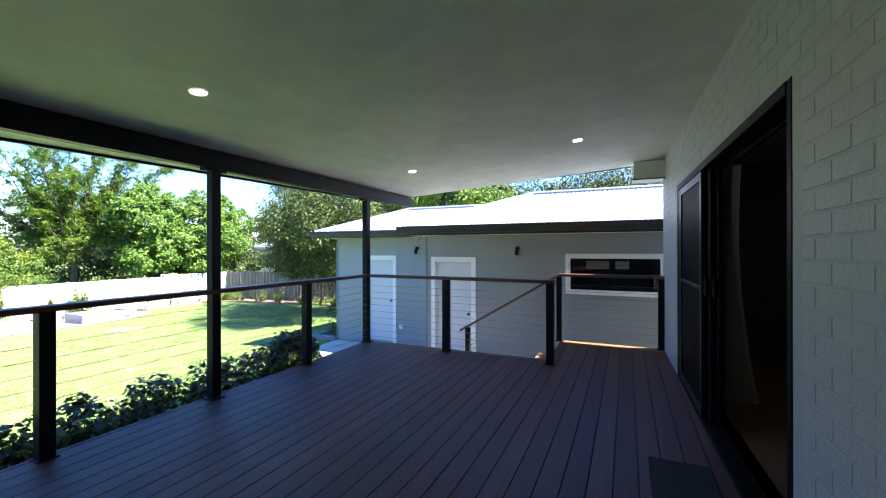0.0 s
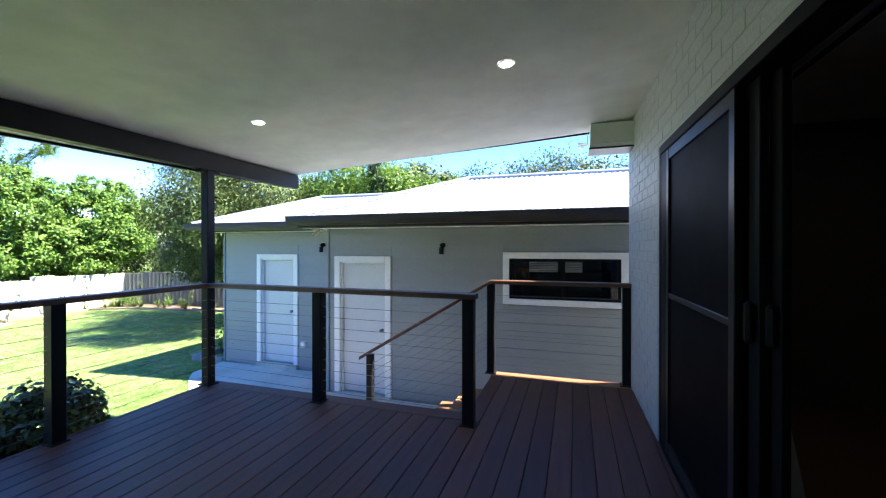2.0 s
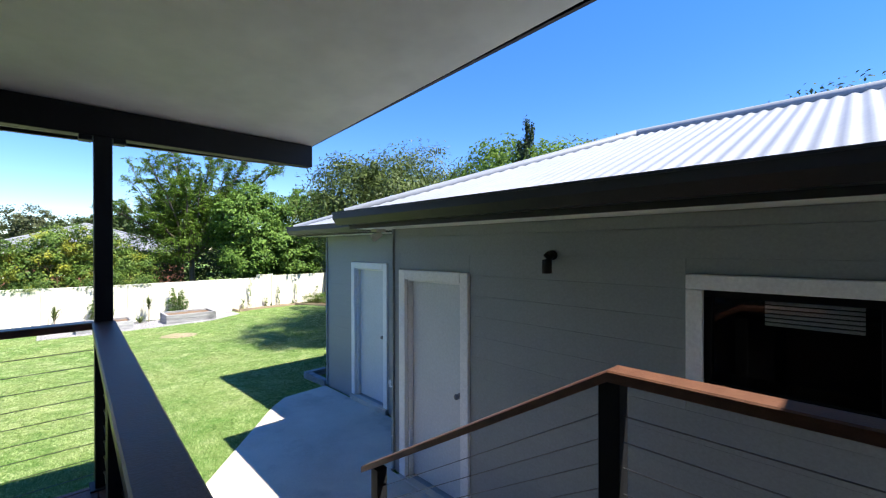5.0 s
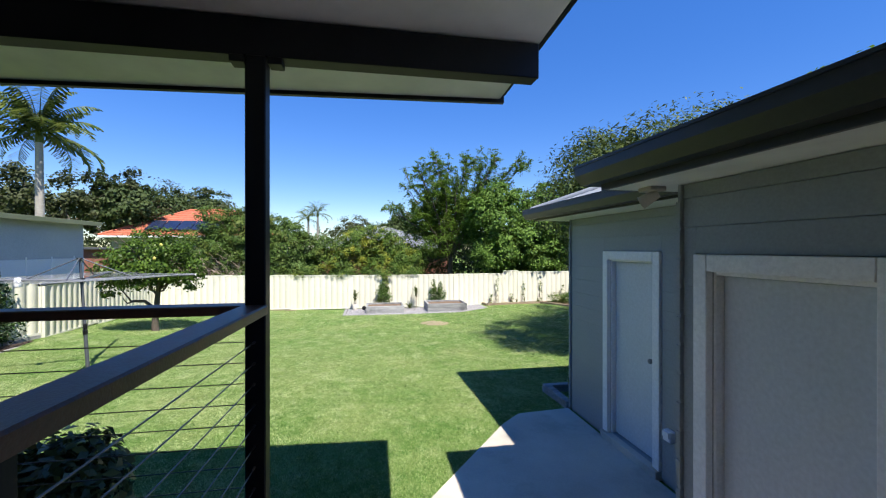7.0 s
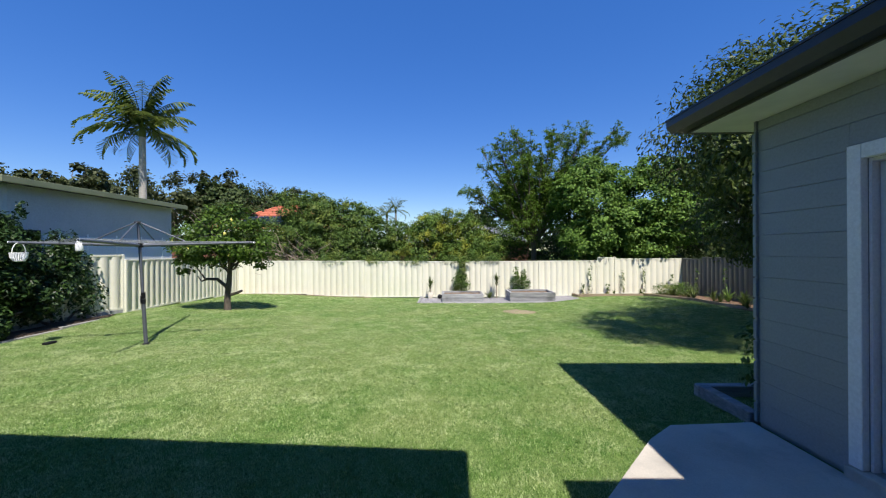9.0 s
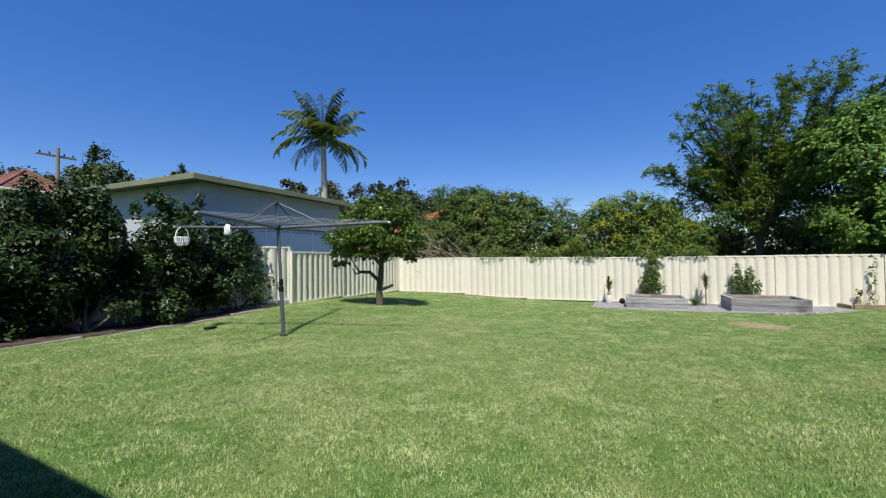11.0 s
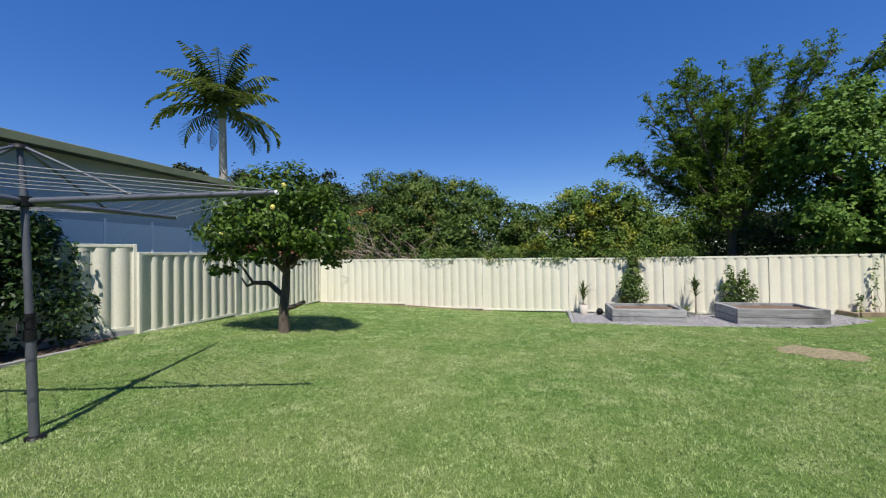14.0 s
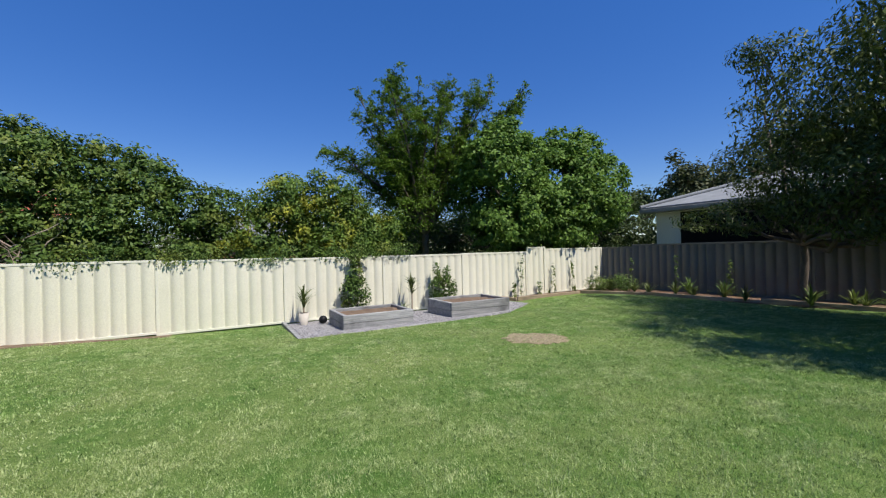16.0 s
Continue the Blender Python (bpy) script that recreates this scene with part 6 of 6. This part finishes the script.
# palm
def palm(x, y, z0, h, r, n, flen, seed, label, name="palm_tree", leaflets=26):
    p = thing(name, x, y, z0, label, "palm tree", "palms")
    rng = np.random.default_rng(seed)
    path = []
    for i in range(12):
        t = i / 11
        path.append((x + 0.15 * math.sin(t * 1.5), y, z0 + h * t, r * (1.15 - 0.35 * t) * (1.25 if i == 0 else 1)))
    tubes("trunk", [path], M_PALEBARK, p, segs=12)
    tx, ty, tz = path[-1][:3]
    tubes("crownshaft", [[(tx, ty, tz, r * 0.85), (tx, ty, tz + r * 1.5, r * 0.95), (tx, ty, tz + r * 4, r * 0.3)]], M_PALM, p, segs=10)
    V, F, spines = [], [], []
    for k in range(n):
        a = 2 * math.pi * k / n + rng.uniform(-0.2, 0.2)
        el = rng.uniform(0.85, 1.5) if k % 2 else rng.uniform(-0.3, 0.8)
        bend = rng.uniform(0.8, 1.5) if k % 2 else rng.uniform(1.3, 2.0)
        L = flen * rng.uniform(0.85, 1.1)
        d = np.array((math.cos(a), math.sin(a), 0))
        pts = []
        for i in range(leaflets):
            t = i / (leaflets - 1)
            e = el - bend * t * t
            prev = pts[-1] if pts else np.array((tx, ty, tz + r * 2.5))
            pts.append(prev + (d * math.cos(e) + np.array((0, 0, math.sin(e)))) * L / leaflets)
        spines.append([(*q, 0.02 * (1 - 0.8 * i / leaflets) * flen / 2) for i, q in enumerate(pts)])
        sd = np.array((-math.sin(a), math.cos(a), 0))
        for i in range(3, leaflets):
            t = i / (leaflets - 1)
            ll = flen * 0.34 * math.sin(math.pi * min(0.15 + 0.85 * t, 0.97)) ** 0.6
            for s in (-1, 1):
                dr = sd * s * 0.75 + d * 0.45 + np.array((0, 0, rng.uniform(-0.75, -0.2)))
                dr /= np.linalg.norm(dr)
                w = d * flen * 0.015
                b = len(V)
                q = pts[i]
                V += [q - w, q + w, q + dr * ll * 0.6 + w * 0.9, q + dr * ll - np.array((0, 0, ll * 0.15)), q + dr * ll * 0.6 - w * 0.9]
                F += [(b, b + 1, b + 2, b + 4), (b + 4, b + 2, b + 3, b + 3)]
    F = [f for f in F if f[2] != f[3]]
    for q in spines:
        tubes("frond_stalk", [q], M_PALM, p, segs=5)
    link_part("crown", np_mesh("crown", V, F), M_PALM, p)


palm(-20.6, -8.6, -1.2, 7.0, 0.165, 36, 2.6, 171, "tall palm with arching green fronds behind the shed")
for k, (x, y, h) in enumerate(((-55.4, -2.6, 6.2), (-55.0, -1.4, 6.8))):
    palm(x, y, -1.4, h, 0.16, 18, 2.1, 180 + k, "distant tall palm on the skyline", leaflets=14)

# ---- neighbour's shed ----
shed = thing("neighbour_shed", -13.5, -6.5, -1.05, "pale blue-grey fibro shed with a flat green-edged roof", "shed")
SX0, SX1, SY0, SY1, SZ = -16.3, -10.75, -9.0, -4.35, 2.1
part("wall_front", box(SX0 + 0.12, SX1 - 0.12, SY1 - 0.08, SY1, -1.1, SZ, 0.003), M_SHEDWALL, shed)
part("wall_side", box(SX1 - 0.2, SX1 - 0.12, SY0 + 0.1, SY1 - 0.082, -1.1, SZ, 0.003), M_SHEDWALL, shed)
part("wall_side", box(SX0 + 0.12, SX0 + 0.2, SY0 + 0.1, SY1 - 0.082, -1.1, SZ, 0.003), M_SHEDWALL, shed)
part("wall_back", box(SX0 + 0.2, SX1 - 0.2, SY0 + 0.1, SY0 + 0.18, -1.1, SZ, 0.003), M_SHEDWALL, shed)
part("lower_panel", box(SX0 + 0.12, SX1 - 0.9, SY1 + 0.001, SY1 + 0.018, -1.1, 0.98, 0.003), M_SHEDPALE, shed)
for x in np.arange(SX0 + 0.6, SX1 - 1, 0.95):
    part("cover_strip", box(x - 0.025, x + 0.025, SY1 + 0.019, SY1 + 0.03, -1.1, 1.05, 0.003), M_TRIM, shed)
part("shed_window", box(SX1 - 0.85, SX1 - 0.35, SY1 + 0.001, SY1 + 0.02, 0.45, 1.1, 0.003), M_BLACK, shed)
part("roof", box(SX0 - 0.15, SX1 + 0.3, SY0 - 0.2, SY1 + 0.35, SZ + 0.002, SZ + 0.07, 0.004), M_DARKROOF, shed)
for b in ((SX0 - 0.18, SX1 + 0.33, SY1 + 0.352, SY1 + 0.385), (SX1 + 0.302, SX1 + 0.335, SY0 - 0.2, SY1 + 0.35)):
    part("fascia", box(*b, SZ - 0.03, SZ + 0.11, 0.006), M_SHEDEDGE, shed)


ob_ = thing("brick_outbuilding", -23.2, -7.8, -1.2, "low red brick outbuilding behind the fence corner", "outbuilding")
part("wall", box(-24.9, -21.5, -10.0, -4.95, -1.3, 1.25, 0.01), M_REDBRICK, ob_)
part("roof", box(-25.1, -21.25, -10.2, -4.8, 1.252, 1.36, 0.01), M_DARKROOF, ob_)
tubes("downpipe", [[(-21.46, -5.02, -1.3, 0.04), (-21.46, -5.02, 1.25, 0.04)]], M_TRIM, ob_, segs=8)

# ---- houses beyond ----
def hip_house(x0, x1, y0, y1, zw, rise, roof_mat, label, over=0.6, tile_rows=True, walls=None):
    h = thing("neighbour_house", (x0 + x1) / 2, (y0 + y1) / 2, -1.3, label, "house", "neighbouring houses")
    body = part("wall", box(x0, x1, y0, y1, -1.5, zw, 0), walls or M_HOUSE, h)
    a0, a1, b0, b1 = x0 - over, x1 + over, y0 - over, y1 + over
    w = min(a1 - a0, b1 - b0) / 2
    if a1 - a0 > b1 - b0:
        r0, r1 = (a0 + w, (b0 + b1) / 2), (a1 - w, (b0 + b1) / 2)
    else:
        r0, r1 = ((a0 + a1) / 2, b0 + w), ((a0 + a1) / 2, b1 - w)
    C = [(a0, b0), (a1, b0), (a1, b1), (a0, b1)]
    rz = [r0, r1]
    bm = bmesh.new()
    rows = 12 if tile_rows else 1

    def slope(p, q, rp, rq):
        for k in range(rows):
            t0, t1 = k / rows, (k + 1) / rows
            mixp = lambda t, u, v: (u[0] + (v[0] - u[0]) * t, u[1] + (v[1] - u[1]) * t)
            A, B, Cc, D = mixp(t0, p, rp), mixp(t0, q, rq), mixp(t1, q, rq), mixp(t1, p, rp)
            z0_, z1_ = zw + rise * t0, zw + rise * t1
            lift = 0.05
            vs = [bm.verts.new((*A, z0_ + lift)), bm.verts.new((*B, z0_ + lift)), bm.verts.new((*Cc, z1_)), bm.verts.new((*D, z1_))]
            bm.faces.new(vs)
            lo = [bm.verts.new((*A, z0_)), bm.verts.new((*B, z0_)), bm.verts.new((*B, z0_ + lift)), bm.verts.new((*A, z0_ + lift))]
            bm.faces.new(lo)

    if a1 - a0 > b1 - b0:
        slope(C[0], C[1], r0, r1), slope(C[2], C[3], r1, r0), slope(C[1], C[2], r1, r1), slope(C[3], C[0], r0, r0)
    else:
        slope(C[0], C[1], r0, r0), slope(C[1], C[2], r0, r1), slope(C[2], C[3], r1, r1), slope(C[3], C[0], r1, r0)
    bmesh.ops.remove_doubles(bm, verts=bm.verts, dist=0.0005)
    rf = part("roof", bm, roof_mat, h)
    tubes("ridge", [[(*r0, zw + rise + 0.03, 0.1), (*r1, zw + rise + 0.03, 0.1)]] + [[(*c, zw + 0.06, 0.09), (*(r0 if (abs(c[0] - r0[0]) + abs(c[1] - r0[1])) <= (abs(c[0] - r1[0]) + abs(c[1] - r1[1])) else r1), zw + rise + 0.03, 0.09)] for c in C], roof_mat, rf, segs=6)
    part("gutter", box(a0 - 0.05, a1 + 0.05, b0 - 0.05, b1 + 0.05, zw - 0.14, zw - 0.01, 0.01), M_TRIM if roof_mat is not M_GREYTILE else M_EDGE, h)
    for yy in np.arange(y0 + 1.0, y1 - 1.5, 3.0):
        wd = part("window", box(x1 + 0.002, x1 + 0.04, yy, yy + 1.3, zw - 1.7, zw - 0.5, 0.01), M_BLACK, h)
        part("frame", box(x1 + 0.041, x1 + 0.06, yy - 0.06, yy + 1.36, zw - 1.78, zw - 1.7, 0.01), M_TRIM, wd)
    return h, rf


hh, rf = hip_house(-44, -36, -14.5, -3.0, 2.3, 2.4, M_TERRA, "brick house with an orange terracotta tile roof")
sl = math.atan2(2.4, 4.6)
for k in range(5):
    m = Matrix.Translation((-35.4, -12.2 + k * 1.1, 2.42)) @ Euler((0, sl, 0)).to_matrix().to_4x4()
    part("solar_panel", box(-2.3, -0.6, 0.02, 1.06, 0.1, 0.14, 0.005, m), M_SOLAR, rf, "dark solar panel")
hip_house(-50, -38, 1.0, 12.5, 1.35, 2.2, M_GREYTILE, "low red brick house with a grey tile roof", walls=M_REDBRICK)
hip_house(-22.2, -18.7, -42.5, -36.5, 5.7, 1.8, M_DULLRED, "house with a weathered dull red tile roof")
hip_house(-17.6, -9.5, 16.4, 23.0, 1.5, 1.2, M_GREYTILE, "pale rendered house with a grey roof behind the fence", over=0.35, tile_rows=False, walls=M_RENDER)
# Flat black panel on the house wall paints the carport's shaded recess
for ob in bpy.data.objects:
    if ob.name.startswith("neighbour_house") and abs(ob.matrix_basis.translation.y - 19.7) < 0.1:
        part("carport_shade_panel", box(-16.75, -9.9, 16.38, 16.399, -1.2, 1.32, 0.002), M_BLACK, ob, "black panel standing for the shade inside a carport bay")
hip_house(2.0, 14.0, -16.0, -6.0, 2.6, 2.0, M_DULLRED, "house standing behind the veranda")

# ---- distant trees ----
far = [(-24.6, -36, 10.2, 4.2), (-29, -33.5, 9.6, 2.2), (-34.5, -29.5, 9.4, 4.2), (-37, -47, 11.5, 4.5), (-25.8, -17.8, 6.3, 3.2), (-38.5, -20.5, 9.4, 4.5), (-40, -14.5, 7.2, 5), (-24, -52, 10.5, 8), (-53, -23, 9.6, 8), (-57, -15.5, 9.2, 6), (-66, -26, 10, 9), (-80, 3, 7.6, 7), (-72, 9, 7.0, 5), (-24.6, 31.5, 7.6, 4.5), (-19.5, 31, 7.6, 5), (-29, 29, 5.0, 5), (-4, 20, 5.1, 3.5), (0, 21, 4.8, 4), (-8, 19, 5.0, 3.5), (6, 24, 5.4, 5), (-12, 22, 5.2, 4), (-34, 24, 5.0, 5), (-60, 34, 6, 8), (-46, 20, 4.5, 5), (-48, 8.5, 6.4, 2.6)]
for k, (x, y, h, r) in enumerate(far):
    rng = np.random.default_rng(200 + k)
    bl = [(x + rng.normal(0, r * 0.45), y + rng.normal(0, r * 0.45), h * rng.uniform(0.35, 0.72), r * rng.uniform(0.35, 0.5), r * rng.uniform(0.35, 0.5), h * rng.uniform(0.22, 0.32)) for _ in range(6)]
    tree("distant_tree", x, y, h * 0.35, 0.3, bl, 12000 if y < 15 else 9000, 0.3 if y < 15 else 0.24, M_OLIVE if k % 3 else M_FARLEAF, 200 + k, "distant round-headed gum tree on the skyline", group="distant trees", clumps=30, spread=0.13, inner=0.1, aspect=0.7)
# backdrop of far woods
rng = np.random.default_rng(77)
bl = []
for k in range(90):
    a = math.radians(60 + 240 * k / 89)
    R = rng.uniform(95, 125)
    bl.append((R * math.cos(a), R * math.sin(a), rng.uniform(0.5, 2.5), 8, 8, rng.uniform(2.5, 5)))
fw = crown("far_woods", bl, 26000, 1.1, M_OLIVE, None, 300, 0.7, 0, 24, 0.24)
tagged(fw, "band of far green trees on the horizon", "woods", kind="stuff")

# power pole
pp = thing("power_pole", -19.1, -30.3, -1.2, "timber power pole with a crossarm", "power pole")
tubes("pole", [[(-19.1, -30.3, -1.3, 0.15), (-19.1, -30.3, 8.05, 0.1)]], M_POLE, pp, segs=10)
part("crossarm", box(-20.2, -18.0, -30.5, -30.36, 7.4, 7.53, 0.01), M_POLE, pp)
for x in (-20.0, -19.5, -18.7, -18.2):
    tubes("insulator", [[(x, -30.42, 7.53, 0.05), (x, -30.42, 7.7, 0.04)]], M_STEEL, pp, segs=8)

# ---- bricks of the house wall ----
def build_bricks():
    bl, bh, j = 0.23, 0.076, 0.01
    rng = np.random.default_rng(4)
    bm = box(WX - 0.0018, WX + 0.004, 0, bl, 0, bh, 0.003)
    full = mesh_of(bm, "brick")
    half = mesh_of(box(WX - 0.0018, WX + 0.004, 0, 0.105, 0, bh, 0.003), "brick_half")
    near, rest = 0, bmesh.new()
    z, k = -0.95, 0
    while z + bh < 2.72:
        y = -4.2 + (0.12 if k % 2 else 0.0)
        while y < 6.12:
            L = bl
            if y + L > 6.12:
                L = 0.105
                if y + L > 6.125:
                    break
            hit = y + L > OPEN[0] - 0.004 and y < OPEN[1] + 0.004 and z < OPEN[3] + 0.004 and z + bh > 0
            use = full if L == bl else half
            if hit:
                if y < OPEN[0] - 0.11 and z < OPEN[3]:
                    use, hit = half, False
                elif y + L > OPEN[1] + 0.11 and y > OPEN[1] - 0.12:
                    use, hit = half, False
                    yy = y + 0.125
            if not hit:
                yy = y + (0.125 if (use is half and L == bl and y > 3) else 0.0)
                off = rng.uniform(-0.0012, 0.0008)
                if near < 300 and z > 0.2 and (yy > 4.7 or 0.15 < yy < 1.65):
                    link_part("brick", use, M_BRICK, wall, m=SKEW @ Matrix.Translation((off, yy, z)))
                    near += 1
                elif z > -0.05:
                    add_box(rest, WX - 0.0018 + off, WX + 0.004, yy, yy + (bl if use is full else 0.105), z, z + bh)
            y += bl + j
        z += bh + j
        k += 1
    bmesh.ops.transform(rest, matrix=SKEW, verts=rest.verts)
    tagged(part("bricks", rest, M_BRICK, wall), kind="stuff")


build_bricks()
